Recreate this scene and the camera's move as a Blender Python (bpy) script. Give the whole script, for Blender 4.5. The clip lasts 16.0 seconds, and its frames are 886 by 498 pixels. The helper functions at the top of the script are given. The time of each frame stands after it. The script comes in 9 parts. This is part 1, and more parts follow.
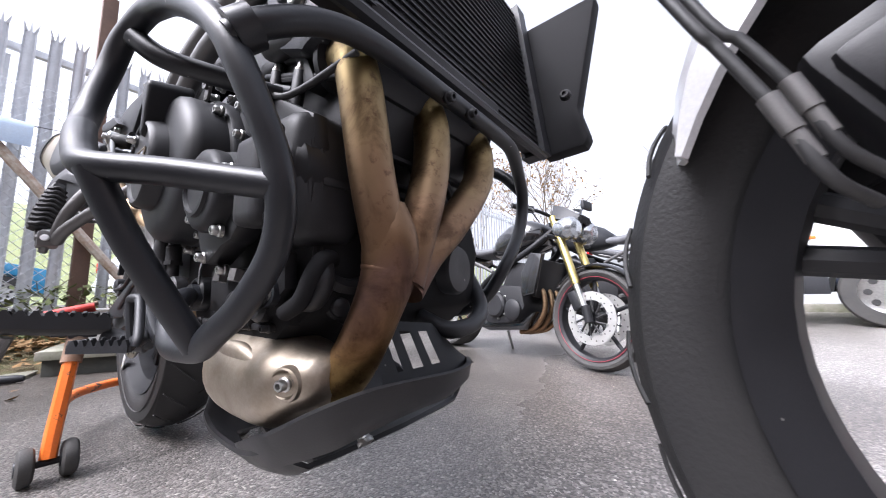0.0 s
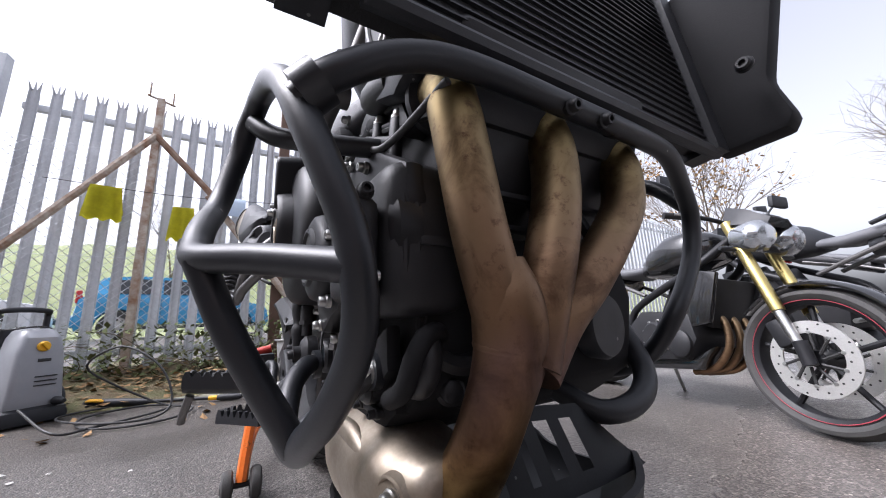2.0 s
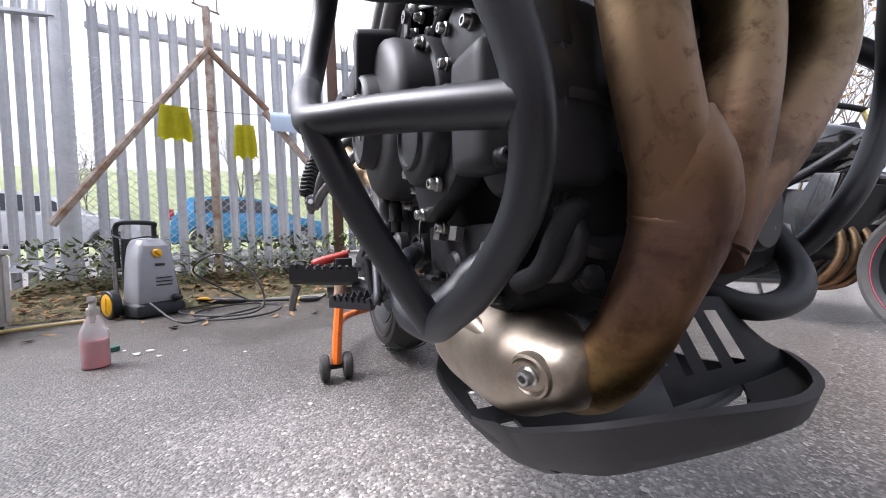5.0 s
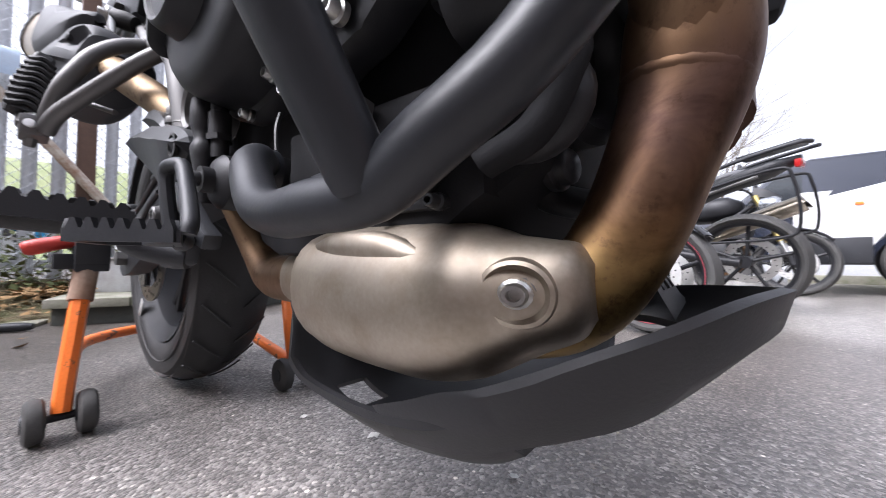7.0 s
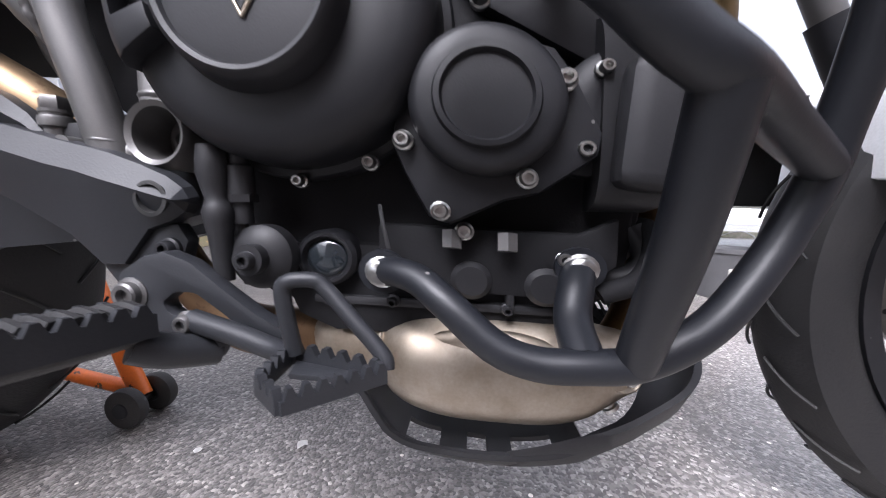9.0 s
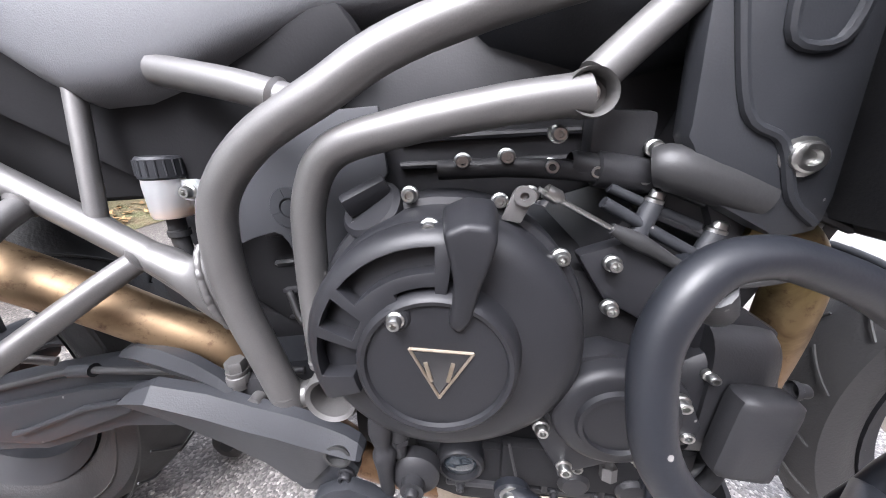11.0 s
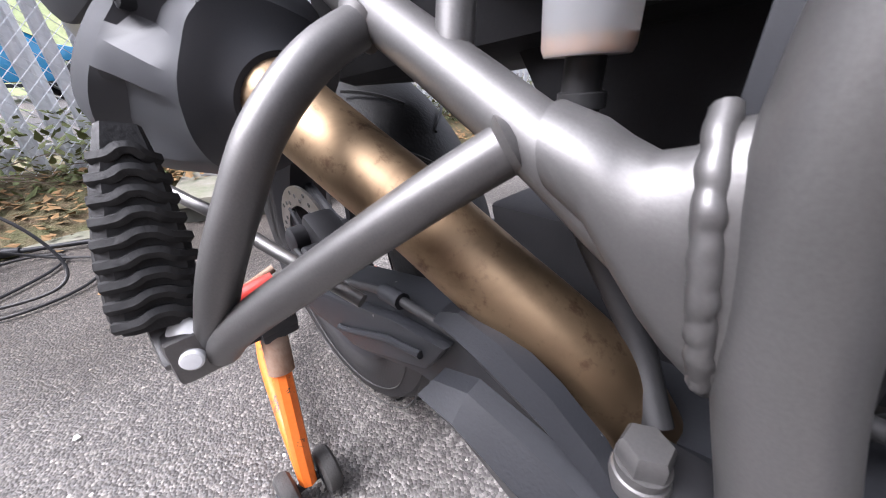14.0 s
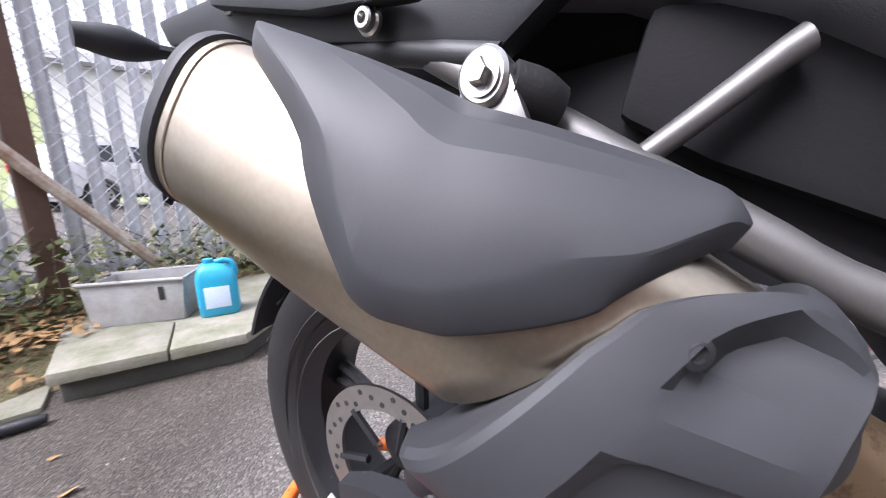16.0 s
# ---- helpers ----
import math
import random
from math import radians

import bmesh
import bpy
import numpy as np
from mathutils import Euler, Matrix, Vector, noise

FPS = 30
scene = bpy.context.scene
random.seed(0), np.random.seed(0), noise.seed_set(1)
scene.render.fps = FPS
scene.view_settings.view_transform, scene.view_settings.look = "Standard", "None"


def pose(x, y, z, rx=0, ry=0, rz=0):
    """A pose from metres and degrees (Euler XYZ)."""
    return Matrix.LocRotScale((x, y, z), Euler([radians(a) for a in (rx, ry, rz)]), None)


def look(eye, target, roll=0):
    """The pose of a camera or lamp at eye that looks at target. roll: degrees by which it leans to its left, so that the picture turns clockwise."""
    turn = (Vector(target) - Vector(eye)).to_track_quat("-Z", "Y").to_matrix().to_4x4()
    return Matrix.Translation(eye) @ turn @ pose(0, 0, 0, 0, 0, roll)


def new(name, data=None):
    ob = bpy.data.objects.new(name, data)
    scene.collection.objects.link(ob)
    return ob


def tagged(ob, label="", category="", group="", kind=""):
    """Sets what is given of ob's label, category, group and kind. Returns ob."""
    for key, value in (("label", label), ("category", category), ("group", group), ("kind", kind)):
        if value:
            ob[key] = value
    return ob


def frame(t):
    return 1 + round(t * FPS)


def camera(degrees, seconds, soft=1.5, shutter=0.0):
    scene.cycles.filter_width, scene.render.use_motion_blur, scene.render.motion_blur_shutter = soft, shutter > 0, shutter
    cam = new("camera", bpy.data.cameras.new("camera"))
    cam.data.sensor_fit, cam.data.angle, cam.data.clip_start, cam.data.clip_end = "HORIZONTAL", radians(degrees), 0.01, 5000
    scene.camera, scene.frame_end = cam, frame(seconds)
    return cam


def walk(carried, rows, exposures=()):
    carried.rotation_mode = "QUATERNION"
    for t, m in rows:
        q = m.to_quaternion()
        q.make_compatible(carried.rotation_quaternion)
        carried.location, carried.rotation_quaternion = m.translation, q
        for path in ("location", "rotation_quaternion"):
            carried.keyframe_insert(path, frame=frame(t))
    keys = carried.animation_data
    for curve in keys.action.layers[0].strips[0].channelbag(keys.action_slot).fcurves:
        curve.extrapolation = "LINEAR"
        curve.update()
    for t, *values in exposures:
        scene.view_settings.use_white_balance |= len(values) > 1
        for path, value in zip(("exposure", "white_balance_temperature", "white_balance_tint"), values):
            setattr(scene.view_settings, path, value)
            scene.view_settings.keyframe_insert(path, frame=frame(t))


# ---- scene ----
EXPOSURES = [(0.0, 1.74, 6000, 17), (0.5, 1.46, 6000, 17), (1.5, 1.29, 6000, 17), (2.2, 1.28, 6000, 17), (3.0, 1.38, 6000, 17), (3.6, 1.57, 6000, 17), (4.2, 1.55, 6000, 17), (6.5, 1.45, 6000, 17), (7.0, 1.5, 6000, 17), (7.5, 1.27, 6000, 18), (8.0, 1.4, 5980, 18), (9.0, 1.55, 5950, 18), (11.4, 2.42, 6050, 15), (12.2, 2.18, 6050, 16), (13.0, 1.98, 6050, 17), (14.0, 1.86, 6000, 18), (15.0, 1.74, 6000, 18), (16.0, 1.76, 6000, 20)]
# ---- camera ----
cam = camera(104.5, 16.0, soft=1.0, shutter=0.2)
PATH = [
    (0, look((0.6731, -0.3482, 0.3749), (-0.5448, 1.2164, 0.6369), -1.23)),
    (0.5, look((0.6329, -0.3278, 0.3757), (-0.7481, 1.0703, 0.7474), -1.46)),
    (1, look((0.6155, -0.3338, 0.3763), (-0.8744, 0.8869, 0.9150), -1.62)),
    (1.5, look((0.6153, -0.3282, 0.3977), (-1.0020, 0.7448, 0.8805), -1.99)),
    (2, look((0.6252, -0.2866, 0.4222), (-1.0603, 0.7085, 0.8332), -2.33)),
    (2.5, look((0.6296, -0.2717, 0.4885), (-1.1474, 0.5711, 0.8520), -2.41)),
    (3, look((0.6338, -0.2718, 0.5663), (-1.1768, 0.5011, 0.9190), -1.82)),
    (3.5, look((0.6283, -0.2991, 0.5376), (-1.2164, 0.4564, 0.6998), -2.25)),
    (4, look((0.6094, -0.3254, 0.4718), (-1.2579, 0.3909, 0.4745), -1.94)),
    (4.2, look((0.6013, -0.3301, 0.4560), (-1.2764, 0.3562, 0.3973), -1.95)),
    (6.3, look((0.4841, -0.3025, 0.3367), (-1.1731, 0.8163, 0.3831), -1.11)),
    (6.5, look((0.4727, -0.2992, 0.3382), (-1.1044, 0.9297, 0.3862), -0.88)),
    (7, look((0.4272, -0.3196, 0.3111), (-0.8129, 1.2478, 0.3840), 0.09)),
    (7.5, look((0.3758, -0.3552, 0.3502), (-0.3721, 1.4977, 0.4367), 0.52)),
    (8, look((0.3577, -0.3939, 0.3397), (-0.1110, 1.5498, 0.3884), 0.66)),
    (8.5, look((0.3132, -0.4150, 0.3620), (-0.0802, 1.5424, 0.2451), 1.03)),
    (9, look((0.2348, -0.4503, 0.4250), (0.0690, 1.5287, 0.1880), 1.57)),
    (9.2, look((0.2120, -0.4695, 0.4568), (0.0899, 1.5038, 0.1548), 1.79)),
    (11.3, look((0.1012, -0.4358, 0.7187), (-0.0564, 1.4160, -0.0201), 1.33)),
    (11.5, look((0.0885, -0.4217, 0.7083), (-0.2607, 1.3733, -0.1017), 0.99)),
    (12, look((0.0258, -0.3866, 0.6724), (-0.7546, 1.1837, -0.2894), -0.20)),
    (12.5, look((-0.0077, -0.3509, 0.6338), (-1.0633, 1.0369, -0.3459), -1.14)),
    (13, look((-0.0341, -0.3238, 0.6077), (-1.1748, 1.0008, -0.3640), -1.42)),
    (13.5, look((-0.0655, -0.3031, 0.6088), (-1.2921, 0.9576, -0.3431), -1.61)),
    (14, look((-0.0893, -0.2999, 0.6244), (-1.4002, 0.8886, -0.3079), -1.82)),
    (14.5, look((-0.1361, -0.3052, 0.6529), (-1.4825, 0.8550, -0.2642), -1.93)),
    (15, look((-0.2080, -0.3428, 0.6909), (-1.6150, 0.7739, -0.1885), -2.55)),
    (15.5, look((-0.2954, -0.4043, 0.7166), (-1.6487, 0.9301, 0.0938), -2.14)),
    (16, look((-0.3715, -0.4039, 0.7186), (-1.4010, 1.2667, 0.3327), -1.45)),
]
walk(cam, PATH, EXPOSURES)

# ---- world and light: bright overcast ----
SUN_UP, SUN_TURN = 52.0, 200.0
world = bpy.data.worlds.new("overcast_sky")
scene.world = world
world.use_nodes = True
wn, wl = world.node_tree.nodes, world.node_tree.links
wn.clear()
sky = wn.new("ShaderNodeTexSky")
sky.sky_type, sky.sun_disc = "NISHITA", False
sky.sun_elevation, sky.sun_rotation = radians(SUN_UP), radians(SUN_TURN)
sky.air_density, sky.dust_density, sky.ozone_density = 1.0, 6.0, 1.0
grey = wn.new("ShaderNodeHueSaturation")
grey.inputs["Saturation"].default_value = 0.18
back = wn.new("ShaderNodeBackground")
back.inputs["Strength"].default_value = 0.15
wout = wn.new("ShaderNodeOutputWorld")
wl.new(sky.outputs[0], grey.inputs["Color"])
wl.new(grey.outputs[0], back.inputs["Color"])
wl.new(back.outputs[0], wout.inputs["Surface"])
sun = new("sun", bpy.data.lights.new("sun", "SUN"))
sun.data.energy, sun.data.angle, sun.data.color = 1.3, radians(30), (1.0, 0.97, 0.93)
sun.matrix_world = Euler((radians(90 - SUN_UP), 0, radians(180 - SUN_TURN))).to_matrix().to_4x4()

# ---- materials ----
def material(name, color, rough=0.5, metal=0.0, other=None, big=6.0, fine=180.0, mix=0.5, bump=0.15, rough_var=0.12, spec=0.5, coat=0.0, bump_dist=0.002, island=0.0, chips=0.0):
    """A surface with stains at one scale and grain at another: color drifts to other."""
    m = bpy.data.materials.new(name)
    m.use_nodes = True
    n, l = m.node_tree.nodes, m.node_tree.links
    b = n["Principled BSDF"]
    tc = n.new("ShaderNodeTexCoord")
    n1 = n.new("ShaderNodeTexNoise")
    n1.inputs["Scale"].default_value, n1.inputs["Detail"].default_value, n1.inputs["Roughness"].default_value = big, 5, 0.65
    n2 = n.new("ShaderNodeTexNoise")
    n2.inputs["Scale"].default_value, n2.inputs["Detail"].default_value = fine, 3
    l.new(tc.outputs["Object"], n1.inputs["Vector"])
    l.new(tc.outputs["Object"], n2.inputs["Vector"])
    ramp = n.new("ShaderNodeValToRGB")
    ramp.color_ramp.elements[0].position, ramp.color_ramp.elements[1].position = 0.5 - 0.22, 0.5 + 0.22
    ramp.color_ramp.elements[0].color = (*color, 1)
    o = other or tuple(c * (1 - 0.35 * mix) for c in color)
    ramp.color_ramp.elements[1].color = (*o, 1)
    l.new(n1.outputs["Fac"], ramp.inputs["Fac"])
    grain = n.new("ShaderNodeMix")
    grain.data_type, grain.blend_type = "RGBA", "MULTIPLY"
    grain.inputs["Factor"].default_value = 0.35
    l.new(ramp.outputs["Color"], grain.inputs["A"])
    g2 = n.new("ShaderNodeMapRange")
    g2.inputs["To Min"].default_value, g2.inputs["To Max"].default_value = 0.55, 1.35
    l.new(n2.outputs["Fac"], g2.inputs["Value"])
    l.new(g2.outputs[0], grain.inputs["B"])
    col = grain.outputs["Result"]
    if island:
        info = n.new("ShaderNodeObjectInfo")
        mr = n.new("ShaderNodeMapRange")
        mr.inputs["To Min"].default_value, mr.inputs["To Max"].default_value = 1 - island, 1 + island * 0.5
        l.new(info.outputs["Random"], mr.inputs["Value"])
        im = n.new("ShaderNodeMix")
        im.data_type, im.blend_type = "RGBA", "MULTIPLY"
        im.inputs["Factor"].default_value = 1.0
        l.new(col, im.inputs["A"])
        l.new(mr.outputs[0], im.inputs["B"])
        col = im.outputs["Result"]
    if chips:
        # small pale nicks and dried splashes, a few to the hand's width
        cell = n.new("ShaderNodeTexVoronoi")
        cell.inputs["Scale"].default_value = 70
        wob = n.new("ShaderNodeTexNoise")
        wob.inputs["Scale"].default_value = 9
        l.new(tc.outputs["Object"], cell.inputs["Vector"])
        l.new(tc.outputs["Object"], wob.inputs["Vector"])
        size = n.new("ShaderNodeMath")
        size.operation = "MULTIPLY"
        size.inputs[1].default_value = 0.22
        l.new(wob.outputs["Fac"], size.inputs[0])
        near = n.new("ShaderNodeMath")
        near.operation = "LESS_THAN"
        l.new(cell.outputs["Distance"], near.inputs[0])
        l.new(size.outputs[0], near.inputs[1])
        tone = n.new("ShaderNodeSeparateColor")
        l.new(cell.outputs["Color"], tone.inputs[0])
        rare = n.new("ShaderNodeMath")
        rare.operation = "GREATER_THAN"
        rare.inputs[1].default_value = 1 - chips
        l.new(tone.outputs[0], rare.inputs[0])
        hit = n.new("ShaderNodeMath")
        hit.operation = "MULTIPLY"
        l.new(near.outputs[0], hit.inputs[0])
        l.new(rare.outputs[0], hit.inputs[1])
        nick = n.new("ShaderNodeMix")
        nick.data_type = "RGBA"
        nick.inputs["B"].default_value = (0.16, 0.155, 0.15, 1)
        l.new(hit.outputs[0], nick.inputs["Factor"])
        l.new(col, nick.inputs["A"])
        col = nick.outputs["Result"]
    l.new(col, b.inputs["Base Color"])
    rr = n.new("ShaderNodeMapRange")
    rr.inputs["To Min"].default_value, rr.inputs["To Max"].default_value = max(0.02, rough - rough_var), min(1, rough + rough_var)
    l.new(n1.outputs["Fac"], rr.inputs["Value"])
    l.new(rr.outputs[0], b.inputs["Roughness"])
    b.inputs["Metallic"].default_value = metal
    b.inputs["Specular IOR Level"].default_value = spec
    b.inputs["Coat Weight"].default_value = coat
    if bump:
        bp = n.new("ShaderNodeBump")
        bp.inputs["Strength"].default_value, bp.inputs["Distance"].default_value = bump, bump_dist
        l.new(n2.outputs["Fac"], bp.inputs["Height"])
        l.new(bp.outputs[0], b.inputs["Normal"])
    return m


def asphalt_material():
    m = bpy.data.materials.new("asphalt")
    m.use_nodes = True
    n, l = m.node_tree.nodes, m.node_tree.links
    b = n["Principled BSDF"]
    tc = n.new("ShaderNodeTexCoord")
    vor = n.new("ShaderNodeTexVoronoi")
    vor.inputs["Scale"].default_value = 190
    stones = n.new("ShaderNodeTexVoronoi")
    stones.inputs["Scale"].default_value = 34
    big = n.new("ShaderNodeTexNoise")
    big.inputs["Scale"].default_value, big.inputs["Detail"].default_value = 1.1, 6
    mid = n.new("ShaderNodeTexNoise")
    mid.inputs["Scale"].default_value, mid.inputs["Detail"].default_value = 60, 6
    for x in (vor, stones, big, mid):
        l.new(tc.outputs["Object"], x.inputs["Vector"])
    sep = n.new("ShaderNodeSeparateColor")
    l.new(vor.outputs["Color"], sep.inputs[0])
    ramp = n.new("ShaderNodeValToRGB")
    e = ramp.color_ramp.elements
    e[0].position, e[0].color = 0.0, (0.05, 0.0465, 0.0435, 1)
    e[1].position, e[1].color = 1.0, (0.29, 0.272, 0.25, 1)
    for p, c in ((0.4, (0.078, 0.072, 0.067, 1)), (0.75, (0.14, 0.13, 0.121, 1)), (0.93, (0.185, 0.173, 0.161, 1))):
        q = e.new(p)
        q.color = c
    l.new(sep.outputs[0], ramp.inputs["Fac"])
    mot = n.new("ShaderNodeMix")
    mot.data_type, mot.blend_type = "RGBA", "MULTIPLY"
    mot.inputs["Factor"].default_value = 0.8
    mr = n.new("ShaderNodeMapRange")
    mr.inputs["From Min"].default_value, mr.inputs["From Max"].default_value = 0.3, 0.7
    mr.inputs["To Min"].default_value, mr.inputs["To Max"].default_value = 0.7, 1.3
    l.new(big.outputs["Fac"], mr.inputs["Value"])
    l.new(ramp.outputs[0], mot.inputs["A"])
    l.new(mr.outputs[0], mot.inputs["B"])
    # pale stray chippings
    spot = n.new("ShaderNodeMath")
    spot.operation = "LESS_THAN"
    spot.inputs[1].default_value = 0.13
    l.new(stones.outputs["Distance"], spot.inputs[0])
    ss = n.new("ShaderNodeSeparateColor")
    l.new(stones.outputs["Color"], ss.inputs[0])
    few = n.new("ShaderNodeMath")
    few.operation = "GREATER_THAN"
    few.inputs[1].default_value = 0.93
    l.new(ss.outputs[1], few.inputs[0])
    both = n.new("ShaderNodeMath")
    both.operation = "MULTIPLY"
    l.new(spot.outputs[0], both.inputs[0])
    l.new(few.outputs[0], both.inputs[1])
    chip = n.new("ShaderNodeMix")
    chip.data_type = "RGBA"
    chip.inputs["B"].default_value = (0.5, 0.47, 0.42, 1)
    l.new(both.outputs[0], chip.inputs["Factor"])
    l.new(mot.outputs["Result"], chip.inputs["A"])
    # damp film: patches of lower roughness
    wet = n.new("ShaderNodeMapRange")
    wet.inputs["From Min"].default_value, wet.inputs["From Max"].default_value = 0.35, 0.65
    wet.inputs["To Min"].default_value, wet.inputs["To Max"].default_value = 0.3, 0.7
    l.new(big.outputs["Fac"], wet.inputs["Value"])
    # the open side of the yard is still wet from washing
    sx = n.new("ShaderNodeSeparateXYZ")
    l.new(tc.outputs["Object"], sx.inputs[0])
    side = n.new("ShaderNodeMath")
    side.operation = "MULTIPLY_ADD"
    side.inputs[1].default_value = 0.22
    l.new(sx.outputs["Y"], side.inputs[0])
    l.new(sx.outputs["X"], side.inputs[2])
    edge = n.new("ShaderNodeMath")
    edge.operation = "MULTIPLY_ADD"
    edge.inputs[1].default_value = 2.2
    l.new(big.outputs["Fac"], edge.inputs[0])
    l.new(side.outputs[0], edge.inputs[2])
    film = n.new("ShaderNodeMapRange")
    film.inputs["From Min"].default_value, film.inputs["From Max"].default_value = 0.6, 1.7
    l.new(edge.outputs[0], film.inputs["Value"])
    rmix = n.new("ShaderNodeMix")
    rmix.inputs["B"].default_value = 0.2
    l.new(film.outputs[0], rmix.inputs["Factor"])
    l.new(wet.outputs[0], rmix.inputs["A"])
    l.new(rmix.outputs["Result"], b.inputs["Roughness"])
    # sky sheen on the wet side, painted in by brightening the base colour
    sheen_gain = n.new("ShaderNodeMapRange")
    sheen_gain.inputs["To Min"].default_value, sheen_gain.inputs["To Max"].default_value = 1.0, 2.3
    l.new(film.outputs[0], sheen_gain.inputs["Value"])
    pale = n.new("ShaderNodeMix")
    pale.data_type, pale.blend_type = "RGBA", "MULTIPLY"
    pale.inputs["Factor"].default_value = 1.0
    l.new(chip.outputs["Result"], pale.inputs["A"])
    l.new(sheen_gain.outputs[0], pale.inputs["B"])
    # brown washed-in dirt towards the planted edge of the yard
    soil = n.new("ShaderNodeMapRange")
    soil.inputs["From Min"].default_value, soil.inputs["From Max"].default_value = 0.7, -0.6
    l.new(edge.outputs[0], soil.inputs["Value"])
    dirt = n.new("ShaderNodeMix")
    dirt.data_type, dirt.blend_type = "RGBA", "MULTIPLY"
    dirt.inputs["B"].default_value = (0.60, 0.555, 0.505, 1)
    l.new(soil.outputs[0], dirt.inputs["Factor"])
    l.new(pale.outputs["Result"], dirt.inputs["A"])
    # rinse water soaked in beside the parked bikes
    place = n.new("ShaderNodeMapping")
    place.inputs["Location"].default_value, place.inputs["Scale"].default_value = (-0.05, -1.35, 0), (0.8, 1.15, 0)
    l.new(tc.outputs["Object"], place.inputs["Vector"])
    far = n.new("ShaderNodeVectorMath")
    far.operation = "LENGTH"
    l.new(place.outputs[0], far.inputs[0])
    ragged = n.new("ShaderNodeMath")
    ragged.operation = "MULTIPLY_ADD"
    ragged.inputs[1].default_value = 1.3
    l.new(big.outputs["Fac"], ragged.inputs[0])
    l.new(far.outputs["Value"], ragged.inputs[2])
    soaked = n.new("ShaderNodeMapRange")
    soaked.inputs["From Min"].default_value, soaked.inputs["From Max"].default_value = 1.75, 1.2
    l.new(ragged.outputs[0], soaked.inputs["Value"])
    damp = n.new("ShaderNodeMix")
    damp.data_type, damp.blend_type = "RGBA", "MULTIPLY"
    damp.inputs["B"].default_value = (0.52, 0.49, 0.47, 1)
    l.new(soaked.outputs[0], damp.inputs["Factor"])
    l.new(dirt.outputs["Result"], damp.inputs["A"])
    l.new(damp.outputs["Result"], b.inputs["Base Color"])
    water = n.new("ShaderNodeMath")
    water.operation = "MULTIPLY"
    water.inputs[1].default_value = 0.6
    l.new(film.outputs[0], water.inputs[0])
    l.new(water.outputs[0], b.inputs["Coat Weight"])
    b.inputs["Coat Roughness"].default_value, b.inputs["Coat IOR"].default_value = 0.28, 1.4
    bp = n.new("ShaderNodeBump")
    bst = n.new("ShaderNodeMapRange")
    bst.inputs["To Min"].default_value, bst.inputs["To Max"].default_value = 0.5, 0.34
    l.new(film.outputs[0], bst.inputs["Value"])
    l.new(bst.outputs[0], bp.inputs["Strength"])
    bp.inputs["Distance"].default_value = 0.006
    add = n.new("ShaderNodeMath")
    add.operation = "MULTIPLY_ADD"
    add.inputs[1].default_value = -0.7
    l.new(vor.outputs["Distance"], add.inputs[0])
    l.new(mid.outputs["Fac"], add.inputs[2])
    l.new(add.outputs[0], bp.inputs["Height"])
    l.new(bp.outputs[0], b.inputs["Normal"])
    l.new(bp.outputs[0], b.inputs["Coat Normal"])
    return m


